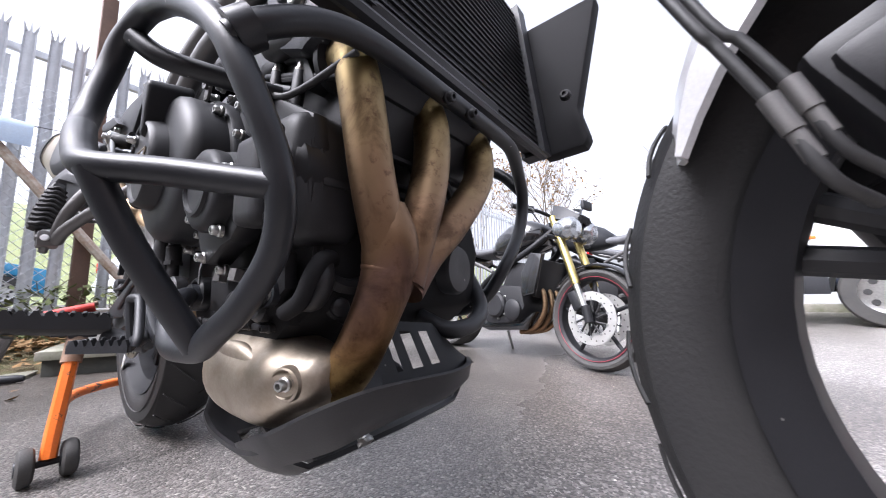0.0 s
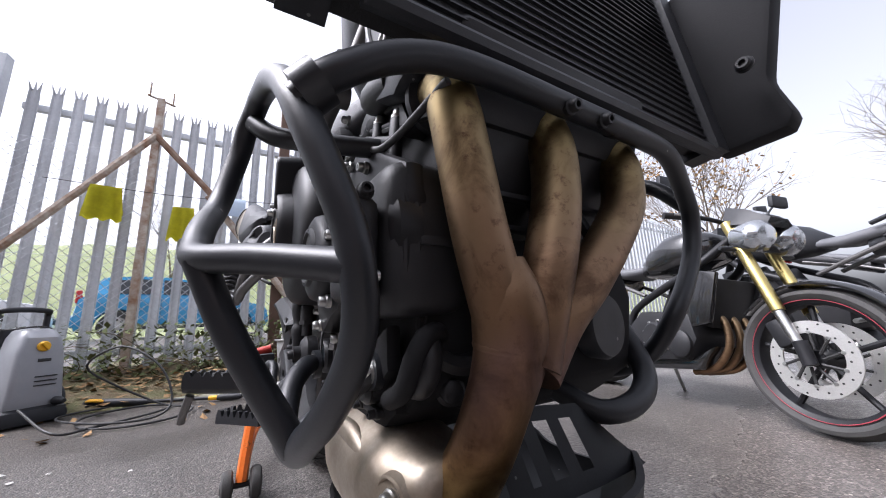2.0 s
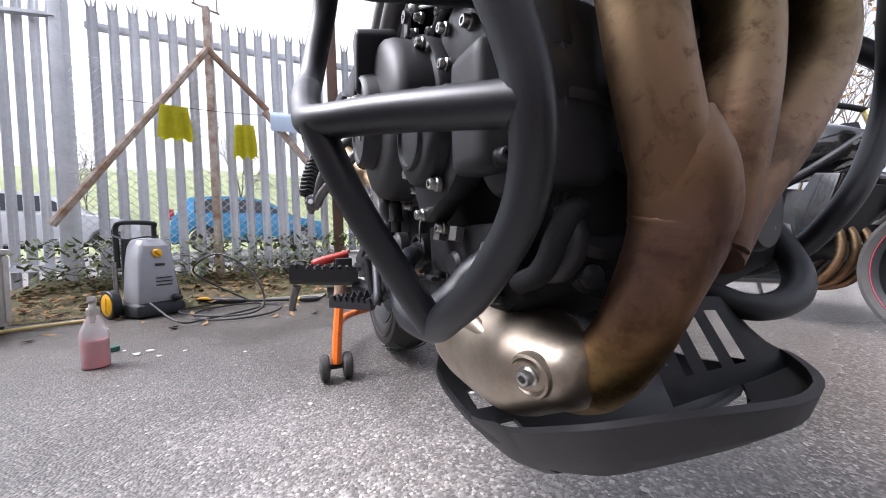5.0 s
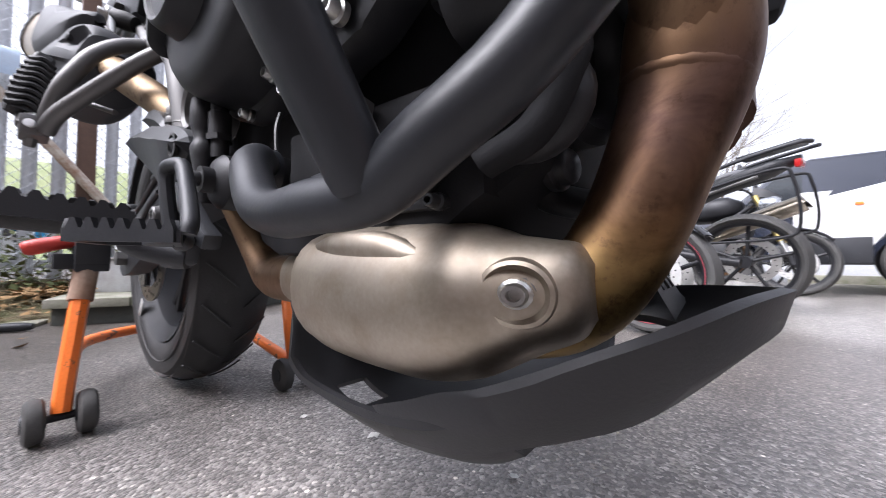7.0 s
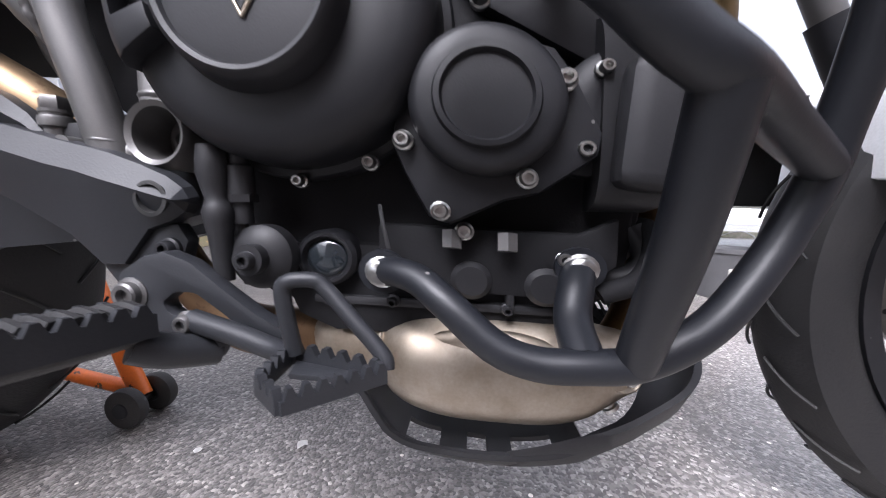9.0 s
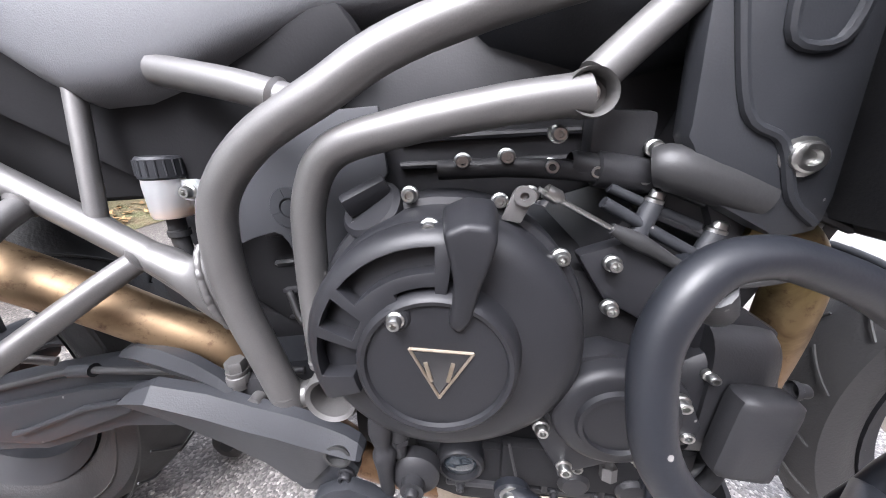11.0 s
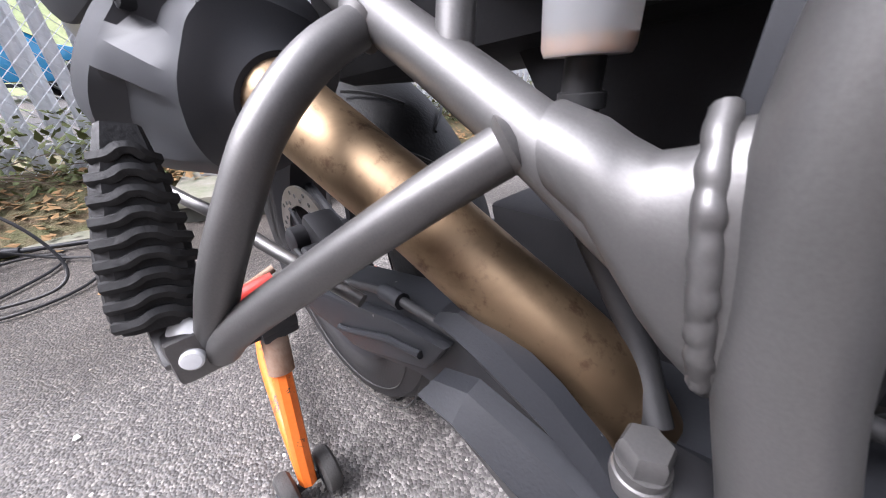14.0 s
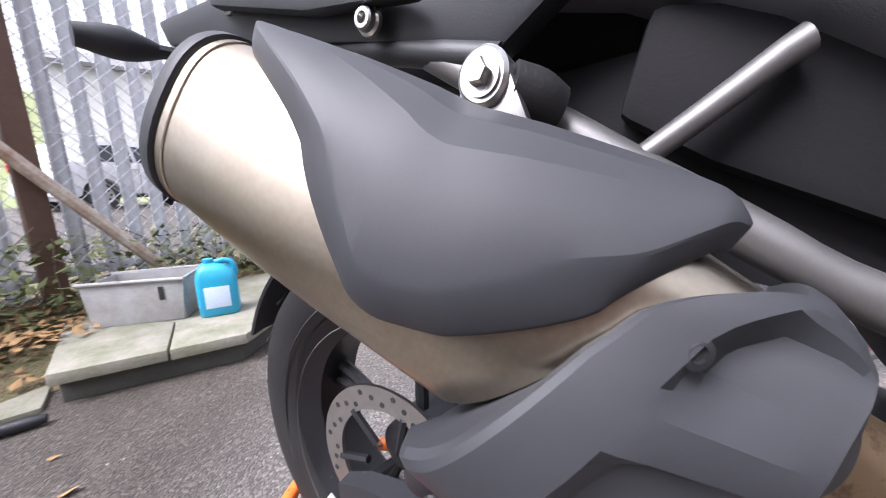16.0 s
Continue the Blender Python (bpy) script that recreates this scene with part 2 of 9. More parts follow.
def heat_material(name, stops, metal=1.0, rough=0.38, soot=0.8):
    """Heat-tinted steel: colour runs with height and drifts with noise."""
    m = bpy.data.materials.new(name)
    m.use_nodes = True
    n, l = m.node_tree.nodes, m.node_tree.links
    b = n["Principled BSDF"]
    tc = n.new("ShaderNodeTexCoord")
    sep = n.new("ShaderNodeSeparateXYZ")
    l.new(tc.outputs["Object"], sep.inputs[0])
    nz = n.new("ShaderNodeTexNoise")
    nz.inputs["Scale"].default_value, nz.inputs["Detail"].default_value = 22, 5
    l.new(tc.outputs["Object"], nz.inputs["Vector"])
    ma = n.new("ShaderNodeMath")
    ma.operation = "MULTIPLY_ADD"
    ma.inputs[1].default_value = 0.10
    l.new(nz.outputs["Fac"], ma.inputs[0])
    l.new(sep.outputs["Z"], ma.inputs[2])
    mr = n.new("ShaderNodeMapRange")
    mr.inputs["From Min"].default_value, mr.inputs["From Max"].default_value = 0.29, 0.69
    l.new(ma.outputs[0], mr.inputs["Value"])
    ramp = n.new("ShaderNodeValToRGB")
    e = ramp.color_ramp.elements
    e[0].position, e[0].color = stops[0][0], (*stops[0][1], 1)
    e[1].position, e[1].color = stops[-1][0], (*stops[-1][1], 1)
    for p, c in stops[1:-1]:
        q = e.new(p)
        q.color = (*c, 1)
    l.new(mr.outputs[0], ramp.inputs["Fac"])
    # rust freckles
    fr = n.new("ShaderNodeTexNoise")
    fr.inputs["Scale"].default_value, fr.inputs["Detail"].default_value, fr.inputs["Roughness"].default_value = 75, 5, 0.7
    l.new(tc.outputs["Object"], fr.inputs["Vector"])
    fm = n.new("ShaderNodeMapRange")
    fm.inputs["From Min"].default_value, fm.inputs["From Max"].default_value = 0.56, 0.68
    fm.inputs["To Max"].default_value = 0.75
    l.new(fr.outputs["Fac"], fm.inputs["Value"])
    mx = n.new("ShaderNodeMix")
    mx.data_type = "RGBA"
    mx.inputs["B"].default_value = (0.10, 0.055, 0.035, 1)
    l.new(fm.outputs[0], mx.inputs["Factor"])
    l.new(ramp.outputs[0], mx.inputs["A"])
    # broad sooty blotches
    so = n.new("ShaderNodeTexNoise")
    so.inputs["Scale"].default_value, so.inputs["Detail"].default_value, so.inputs["Roughness"].default_value, so.inputs["Distortion"].default_value = 13, 6, 0.68, 0.6
    l.new(tc.outputs["Object"], so.inputs["Vector"])
    sm = n.new("ShaderNodeMapRange")
    sm.inputs["From Min"].default_value, sm.inputs["From Max"].default_value = 0.5, 0.66
    sm.inputs["To Max"].default_value = soot
    l.new(so.outputs["Fac"], sm.inputs["Value"])
    sx = n.new("ShaderNodeMix")
    sx.data_type, sx.blend_type = "RGBA", "MULTIPLY"
    sx.inputs["B"].default_value = (0.34, 0.29, 0.27, 1)
    l.new(sm.outputs[0], sx.inputs["Factor"])
    l.new(mx.outputs["Result"], sx.inputs["A"])
    l.new(sx.outputs["Result"], b.inputs["Base Color"])
    b.inputs["Metallic"].default_value = metal
    rr = n.new("ShaderNodeMapRange")
    rr.inputs["To Min"].default_value, rr.inputs["To Max"].default_value = rough - 0.1, rough + 0.2
    l.new(fr.outputs["Fac"], rr.inputs["Value"])
    l.new(rr.outputs[0], b.inputs["Roughness"])
    bp = n.new("ShaderNodeBump")
    bp.inputs["Strength"].default_value, bp.inputs["Distance"].default_value = 0.12, 0.001
    l.new(fr.outputs["Fac"], bp.inputs["Height"])
    l.new(bp.outputs[0], b.inputs["Normal"])
    return m


def glass_material(name, color, rough=0.05, trans=1.0):
    m = bpy.data.materials.new(name)
    m.use_nodes = True
    b = m.node_tree.nodes["Principled BSDF"]
    b.inputs["Base Color"].default_value = (*color, 1)
    b.inputs["Transmission Weight"].default_value = trans
    b.inputs["Roughness"].default_value = rough
    b.inputs["IOR"].default_value = 1.4
    return m


M = {}
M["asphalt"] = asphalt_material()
M["bar"] = material("black_powder_coat", (0.0075, 0.0084, 0.011), 0.42, 0.0, (0.012, 0.0133, 0.0168), big=9, fine=420, bump=0.1, bump_dist=0.0008, spec=0.4, chips=0.05)
M["plastic"] = material("black_moulded_plastic", (0.0145, 0.0155, 0.0182), 0.5, 0.0, (0.022, 0.0234, 0.0272), big=7, fine=600, bump=0.2, bump_dist=0.0008, spec=0.4, chips=0.05)
M["shield"] = material("satin_grey_black_plastic", (0.029, 0.0305, 0.0345), 0.56, 0.0, (0.035, 0.0365, 0.041), big=5, fine=1400, bump=0.06, bump_dist=0.0004, rough_var=0.05, spec=0.4)
M["matt"] = material("matt_black_plastic", (0.009, 0.009, 0.010), 0.75, 0.0, (0.014, 0.014, 0.0152), big=9, fine=500, bump=0.2, bump_dist=0.0008, spec=0.15)
M["engine"] = material("black_engine_paint", (0.013, 0.013, 0.0145), 0.5, 0.0, (0.021, 0.021, 0.023), big=14, fine=500, bump=0.15, bump_dist=0.0008, spec=0.3, chips=0.05)
M["cover"] = material("satin_black_cover_paint", (0.0085, 0.0087, 0.0102), 0.47, 0.0, (0.0138, 0.014, 0.0163), big=12, fine=700, bump=0.12, bump_dist=0.0006, spec=0.32, chips=0.05)
M["frame"] = material("titanium_grey_frame_paint", (0.120, 0.117, 0.115), 0.47, 0.65, (0.155, 0.151, 0.148), big=8, fine=900, bump=0.08, bump_dist=0.0006)
M["rubber"] = material("tyre_rubber", (0.007, 0.007, 0.008), 0.6, 0.0, (0.014, 0.0135, 0.0135), big=10, fine=260, bump=0.3)
M["tread"] = material("dusty_tread_rubber", (0.03, 0.03, 0.03), 0.75, 0.0, (0.055, 0.053, 0.05), big=12, fine=300, bump=0.3)
M["alu"] = material("plated_bolt_steel", (0.54, 0.54, 0.525), 0.34, 1.0, (0.36, 0.36, 0.35), big=60, fine=500, bump=0.1, bump_dist=0.0005)
M["steel"] = material("brushed_exhaust_steel", (0.46, 0.41, 0.345), 0.5, 1.0, (0.27, 0.222, 0.168), big=16, fine=350, bump=0.06, bump_dist=0.0006, rough_var=0.1, chips=0.03)
M["can"] = material("brushed_silencer_steel", (0.47, 0.43, 0.36), 0.3, 1.0, (0.33, 0.275, 0.20), big=8, fine=300, bump=0.05, bump_dist=0.0006)
M["header"] = heat_material("heat_tinted_header_steel", [(0.0, (0.247, 0.167, 0.065)), (0.12, (0.2, 0.119, 0.057)), (0.26, (0.145, 0.088, 0.07)), (0.34, (0.171, 0.103, 0.06)), (0.5, (0.213, 0.138, 0.085)), (0.72, (0.243, 0.177, 0.094)), (0.88, (0.256, 0.196, 0.087)), (1.0, (0.137, 0.104, 0.064))], rough=0.46)
M["tailpipe"] = heat_material("bronze_tinted_pipe_steel", [(0.0, (0.20, 0.12, 0.068)), (0.4, (0.215, 0.145, 0.085)), (0.6, (0.27, 0.19, 0.115)), (1.0, (0.31, 0.225, 0.14))], rough=0.43, soot=0.45)
M["gold"] = material("gold_fork_anodising", (0.62, 0.5, 0.2), 0.3, 1.0, big=20)
M["white"] = material("white_paint", (0.75, 0.76, 0.77), 0.3, 0.0, (0.66, 0.67, 0.69), big=2, fine=200, mix=0.2, bump=0.03, coat=0.4)
M["silverwhite"] = material("silver_mudguard_paint", (0.74, 0.75, 0.77), 0.3, 0.15, (0.68, 0.69, 0.71), big=5, fine=400, bump=0.04, coat=0.3)
M["orange"] = material("chipped_orange_paint", (0.78, 0.17, 0.02), 0.42, 0.0, (0.10, 0.055, 0.035), big=24, fine=200, bump=0.1)
bare = M["orange"].node_tree.nodes["Color Ramp"].color_ramp   # hard-edged chips down to dull metal
bare.elements[0].position, bare.elements[1].position = 0.61, 0.63
M["red"] = material("red_rubber_grip", (0.55, 0.035, 0.02), 0.5, 0.0, (0.4, 0.03, 0.02), big=30)
M["rust"] = material("rusty_steel", (0.20, 0.085, 0.04), 0.85, 0.0, (0.34, 0.26, 0.2), big=14, fine=120, bump=0.5)
M["rustwhite"] = material("flaking_white_paint_on_rust", (0.60, 0.56, 0.49), 0.8, 0.0, (0.24, 0.115, 0.055), big=13, fine=90, bump=0.5)
M["galv"] = material("galvanised_steel", (0.68, 0.70, 0.73), 0.6, 0.15, (0.52, 0.54, 0.57), big=5, fine=60, bump=0.1, island=0.16)
M["brown"] = material("brown_painted_post", (0.075, 0.04, 0.028), 0.7, 0.0, (0.13, 0.075, 0.05), big=10, fine=90, bump=0.3)
M["concrete"] = material("mossy_concrete", (0.30, 0.28, 0.24), 0.9, 0.0, (0.14, 0.15, 0.09), big=7, fine=80, bump=0.5, bump_dist=0.004)
M["greyplastic"] = material("grey_washer_plastic", (0.32, 0.33, 0.35), 0.45, 0.0, (0.27, 0.28, 0.3), big=6, fine=500, bump=0.06)
M["yellow"] = material("yellow_plastic", (0.85, 0.45, 0.01), 0.45, 0.0, big=20)
M["cloth"] = material("yellow_microfibre_cloth", (0.72, 0.68, 0.02), 0.95, 0.0, (0.55, 0.5, 0.02), big=14, fine=260, bump=0.6)
M["paper"] = material("pale_blue_paper_roll", (0.50, 0.62, 0.78), 0.95, 0.0, (0.58, 0.68, 0.8), big=10, fine=150, bump=0.3)
M["blueplastic"] = material("turquoise_bottle_plastic", (0.02, 0.36, 0.55), 0.35, 0.0, (0.03, 0.3, 0.47), big=9, bump=0.04)
M["oldwhite"] = material("dirty_white_plastic", (0.55, 0.53, 0.49), 0.6, 0.0, (0.34, 0.31, 0.26), big=7, fine=90, bump=0.2)
M["glove"] = material("blue_nitrile_glove", (0.03, 0.3, 0.55), 0.5, 0.0, (0.05, 0.38, 0.62), big=20)
M["carblue"] = material("light_blue_car_paint", (0.03, 0.28, 0.52), 0.25, 0.1, (0.03, 0.24, 0.46), big=1, mix=0.2, bump=0.0, coat=0.6)
M["navy"] = material("dark_navy_van_paint", (0.012, 0.016, 0.028), 0.25, 0.1, (0.016, 0.02, 0.034), big=1, bump=0.0, coat=0.6)
M["carglass"] = material("dark_car_glass", (0.02, 0.025, 0.03), 0.06, 0.0, big=3, bump=0.0, spec=0.8)
M["lens"] = material("clear_lamp_lens", (0.42, 0.44, 0.46), 0.08, 0.75, big=10, bump=0.0)
M["tail"] = material("red_lamp_lens", (0.55, 0.02, 0.02), 0.15, 0.0, big=10, bump=0.0)
M["plate"] = material("yellow_number_plate", (0.8, 0.62, 0.03), 0.4, 0.0, big=8, bump=0.0)
M["rimred"] = material("dull_red_rim_tape", (0.3, 0.03, 0.045), 0.5, 0.0, (0.2, 0.03, 0.04), big=12, bump=0.0)
M["toolred"] = material("red_tool_chest_paint", (0.5, 0.02, 0.03), 0.3, 0.0, big=4, bump=0.02)
M["leaf"] = material("dead_leaves", (0.22, 0.12, 0.05), 0.9, 0.0, (0.34, 0.22, 0.1), big=4, fine=40, bump=0.2)
M["green"] = material("scrub_leaves", (0.085, 0.12, 0.04), 0.8, 0.0, (0.15, 0.16, 0.06), big=3, fine=40, bump=0.2)
M["twig"] = material("bare_twigs", (0.12, 0.09, 0.065), 0.9, 0.0, (0.18, 0.15, 0.11), big=5)
M["soil"] = material("leafy_soil", (0.14, 0.095, 0.055), 0.95, 0.0, (0.1, 0.11, 0.045), big=9, fine=70, bump=0.8, bump_dist=0.02)
M["grass"] = material("grassy_bank", (0.16, 0.2, 0.085), 0.95, 0.0, (0.24, 0.26, 0.13), big=1.2, fine=14, bump=0.6, bump_dist=0.05)
M["radiator"] = material("black_radiator_core", (0.009, 0.009, 0.01), 0.55, 0.2, (0.016, 0.016, 0.017), big=20, fine=400, bump=0.2)
M["seat"] = material("grey_grained_seat_vinyl", (0.095, 0.097, 0.104), 0.6, 0.0, (0.115, 0.117, 0.125), big=10, fine=900, bump=0.5, bump_dist=0.0008)
M["hose"] = material("black_hose_rubber", (0.02, 0.02, 0.021), 0.55, 0.0, big=10)
M["cleaner"] = glass_material("pink_cleaner_fluid", (0.75, 0.12, 0.14), 0.25, 0.55)
M["clear"] = glass_material("cloudy_clear_plastic", (0.86, 0.88, 0.9), 0.3, 0.75)
M["fluid"] = material("amber_brake_fluid", (0.5, 0.22, 0.05), 0.3, 0.0, big=10, bump=0.0)
M["disc"] = material("worn_brake_disc", (0.5, 0.48, 0.46), 0.32, 1.0, (0.36, 0.34, 0.32), big=16, fine=300, bump=0.05)
M["building"] = material("pale_render_wall", (0.6, 0.6, 0.58), 0.85, 0.0, (0.52, 0.52, 0.5), big=1, fine=20, bump=0.1)
M["paperwhite"] = material("white_litter", (0.8, 0.8, 0.78), 0.8, 0.0, big=40)
M["mark"] = material("pale_marking", (0.7, 0.7, 0.68), 0.35, 0.4, big=40, bump=0.0)
M["ink"] = material("dark_print", (0.02, 0.02, 0.02), 0.6, 0.0, big=40, bump=0.0)
M["cream"] = material("cream_hose_plastic", (0.55, 0.42, 0.16), 0.5, 0.0, big=8)
M["dirtypanel"] = material("stained_white_panel", (0.52, 0.5, 0.46), 0.55, 0.1, (0.26, 0.24, 0.2), big=5, fine=60, bump=0.15)
M["capgreen"] = material("dark_green_plastic", (0.01, 0.09, 0.06), 0.5, 0.0, big=20)
M["darkconcrete"] = material("dark_concrete", (0.05, 0.055, 0.05), 0.8, 0.0, (0.09, 0.09, 0.075), big=7, fine=80, bump=0.4, bump_dist=0.004)
M["milky"] = material("scuffed_translucent_plastic", (0.42, 0.43, 0.44), 0.55, 0.0, (0.27, 0.26, 0.24), big=9, fine=120, bump=0.1)
M["gloss"] = material("gloss_black_paint", (0.012, 0.012, 0.013), 0.16, 0.0, big=4, bump=0.0, coat=0.7)
M["paledisc"] = material("bright_brake_disc", (0.7, 0.69, 0.67), 0.35, 0.8, (0.6, 0.59, 0.57), big=16, bump=0.03)
M["greybucket"] = material("dark_grey_bucket_plastic", (0.06, 0.06, 0.063), 0.5, 0.0, (0.085, 0.085, 0.088), big=8)
M["roofgrey"] = material("grey_sheet_roof", (0.12, 0.12, 0.125), 0.6, 0.0, (0.17, 0.17, 0.17), big=2, fine=20)
M["brick"] = material("dark_brick_wall", (0.32, 0.22, 0.18), 0.9, 0.0, (0.24, 0.18, 0.15), big=3, fine=40, bump=0.3)

# ---- mesh helpers ----
UP = Vector((0, 0, 1))


def spline(pts, n=7):
    """Catmull-Rom points through pts; each item (x, y, z) or (x, y, z, radius)."""
    p = [Vector(q) if len(q) < 4 else q for q in pts]
    p = [np.array(q, float) for q in pts]
    if len(p) < 3:
        return [p[0] + (p[-1] - p[0]) * i / n for i in range(n + 1)]
    ext = [2 * p[0] - p[1]] + p + [2 * p[-1] - p[-2]]
    out = []
    for i in range(1, len(ext) - 2):
        a, b, c, d = ext[i - 1:i + 3]
        for k in range(n):
            t = k / n
            out.append(0.5 * (2 * b + (c - a) * t + (2 * a - 5 * b + 4 * c - d) * t * t + (3 * b - a - 3 * c + d) * t ** 3))
    return out + [p[-1]]


def tube(pts, r=0.01, seg=14, n=6, smooth=True, flat=1.0):
    """A round bar along points; a fourth number in a point is its own radius."""
    full = [(*q, r) if len(q) == 3 else q for q in pts]
    path = spline(full, n) if smooth else [np.array(q, float) for q in full]
    bm = bmesh.new()
    rings, prev = [], None
    for i, q in enumerate(path):
        a, c = path[max(0, i - 1)], path[min(len(path) - 1, i + 1)]
        t = Vector((c - a)[:3]).normalized()
        if prev is None:
            u = t.cross(UP if abs(t.z) < 0.9 else Vector((1, 0, 0))).normalized()
        else:
            u = (prev - t * prev.dot(t)).normalized()
        prev = u
        v = t.cross(u)
        o = Vector(q[:3])
        rings.append([bm.verts.new(o + (u * math.cos(k * math.tau / seg) * flat + v * math.sin(k * math.tau / seg)) * q[3]) for k in range(seg)])
    for a, c in zip(rings, rings[1:]):
        for k in range(seg):
            bm.faces.new((a[k], a[(k + 1) % seg], c[(k + 1) % seg], c[k]))
    bm.faces.new(rings[0][::-1])
    bm.faces.new(rings[-1])
    return bm


def basis(axis):
    w = Vector(axis).normalized()
    u = w.cross(UP if abs(w.z) < 0.9 else Vector((1, 0, 0))).normalized()
    return u, w.cross(u), w


def lathe(profile, axis, origin, seg=40, closed=False, start=0.0, sweep=math.tau):
    """Turn (radius, height) pairs about an axis."""
    u, v, w = basis(axis)
    o = Vector(origin)
    bm = bmesh.new()
    whole = abs(sweep - math.tau) < 1e-6
    cnt = seg if whole else seg + 1
    rings = []
    for r, h in profile:
        if r < 1e-6:
            rings.append([bm.verts.new(o + w * h)] * cnt)
        else:
            rings.append([bm.verts.new(o + w * h + (u * math.cos(start + k * sweep / seg) + v * math.sin(start + k * sweep / seg)) * r) for k in range(cnt)])
    pairs = list(zip(rings, rings[1:])) + ([(rings[-1], rings[0])] if closed else [])
    for a, c in pairs:
        for k in range(seg):
            k2 = (k + 1) % cnt
            vs = []
            for x in (a[k], a[k2], c[k2], c[k]):
                if x not in vs:
                    vs.append(x)
            if len(vs) > 2:
                bm.faces.new(vs)
    bmesh.ops.recalc_face_normals(bm, faces=bm.faces)
    return bm


def rbox(size, at, bev=0.004, turn=(0, 0, 0), segs=2):
    bm = bmesh.new()
    bmesh.ops.create_cube(bm, size=1)
    bmesh.ops.scale(bm, vec=size, verts=bm.verts)
    if bev:
        bmesh.ops.bevel(bm, geom=bm.edges[:], offset=min(bev, 0.45 * min(size)), segments=segs, affect="EDGES", profile=0.6)
    bmesh.ops.transform(bm, matrix=pose(*at, *turn), verts=bm.verts)
    return bm


def slab(outline, depth, y, bev=0.003, taper=1.0, plane="xz", segs=2):
    """A plate: an outline in x and z, thick along y from y to y - depth (outwards on the bike's right for depth > 0)."""
    bm = bmesh.new()
    vs = [bm.verts.new((a, y, b) if plane == "xz" else ((a, b, y) if plane == "xy" else (y, a, b))) for a, b in outline]
    f = bm.faces.new(vs)
    ext = bmesh.ops.extrude_face_region(bm, geom=[f])
    nv = [e for e in ext["geom"] if isinstance(e, bmesh.types.BMVert)]
    d = Vector((0, -depth, 0)) if plane == "xz" else (Vector((0, 0, depth)) if plane == "xy" else Vector((depth, 0, 0)))
    bmesh.ops.translate(bm, vec=d, verts=nv)
    if taper != 1.0:
        c = sum((v.co for v in nv), Vector()) / len(nv)
        for v in nv:
            v.co = c + (v.co - c) * taper
    bmesh.ops.recalc_face_normals(bm, faces=bm.faces)
    if bev:
        es = [e for e in bm.edges if len(e.link_faces) == 2 and e.calc_face_angle(0) > 0.35]
        bmesh.ops.bevel(bm, geom=es, offset=bev, segments=segs, affect="EDGES", profile=0.6, clamp_overlap=True)
    return bm


def loft(rings, cap=True):
    bm = bmesh.new()
    rr = [[bm.verts.new(p) for p in ring] for ring in rings]
    n = len(rr[0])
    for a, c in zip(rr, rr[1:]):
        for k in range(n):
            bm.faces.new((a[k], a[(k + 1) % n], c[(k + 1) % n], c[k]))
    if cap:
        bm.faces.new(rr[0][::-1])
        bm.faces.new(rr[-1])
    bmesh.ops.recalc_face_normals(bm, faces=bm.faces)
    return bm


def merge(*bms):
    out = bmesh.new()
    for b in bms:
        me = bpy.data.meshes.new("tmp")
        b.to_mesh(me)
        b.free()
        out.from_mesh(me)
        bpy.data.meshes.remove(me)
    return out


def mesh_of(name, bm, mat, angle=38):
    bm.normal_update()
    lim = radians(angle)
    for f in bm.faces:
        f.smooth = True
    for e in bm.edges:
        e.smooth = len(e.link_faces) == 2 and e.calc_face_angle(0) < lim
    me = bpy.data.meshes.new(name)
    bm.to_mesh(me)
    bm.free()
    for x in (mat if isinstance(mat, (list, tuple)) else [mat]):
        me.materials.append(M[x] if isinstance(x, str) else x)
    return me


def thing(name, at=(0, 0, 0), label="", category="", group="", kind="", rz=0):
    ob = new(name)
    ob.empty_display_size = 0.05
    ob.matrix_basis = pose(*at, 0, 0, rz)
    return tagged(ob, label, category, group, kind)


def ramp(x, xs, ys):
    return float(np.interp(x, xs, ys))


def stance(co):
    """The bike's own proportions: how far the drawn plan is stretched fore and aft, and how the nose and tail dip."""
    return Vector((co.x + ramp(co.x, (-0.5, -0.3, -0.1, 0.1, 0.17, 0.28, 0.35, 0.45), (0.03, 0.004, 0, 0, 0.007, 0.016, 0.03, 0.036)), co.y, co.z + ramp(co.x, (-0.48, -0.33, 0.15, 0.35), (-0.026, 0, 0, -0.014))))


def part(name, bm, mat, parent, label="", angle=38):
    """One mesh under a thing or under a part, built in the thing's own coordinates."""
    root = parent.parent if parent.parent and parent.parent.type == "EMPTY" else parent
    if root.name == "motorcycle" and "wheel" not in name and "wheel" not in parent.name:
        for v in bm.verts:
            v.co = stance(v.co)
    if root.name == "motorcycle" and (name in ("front_wheel", "front_mudguard", "fork_leg", "fork_tube", "brake_caliper") or parent.name == "front_wheel"):
        bm.transform(STEER)
    ob = new(name, mesh_of(name, bm, mat, angle))
    ob.parent = parent
    return tagged(ob, label)


def single(name, bm, mat, label, category, group="", kind="", angle=38, at=None):
    ob = new(name, mesh_of(name, bm, mat, angle))
    if at is not None:
        ob.matrix_basis = at
    return tagged(ob, label, category, group, kind)


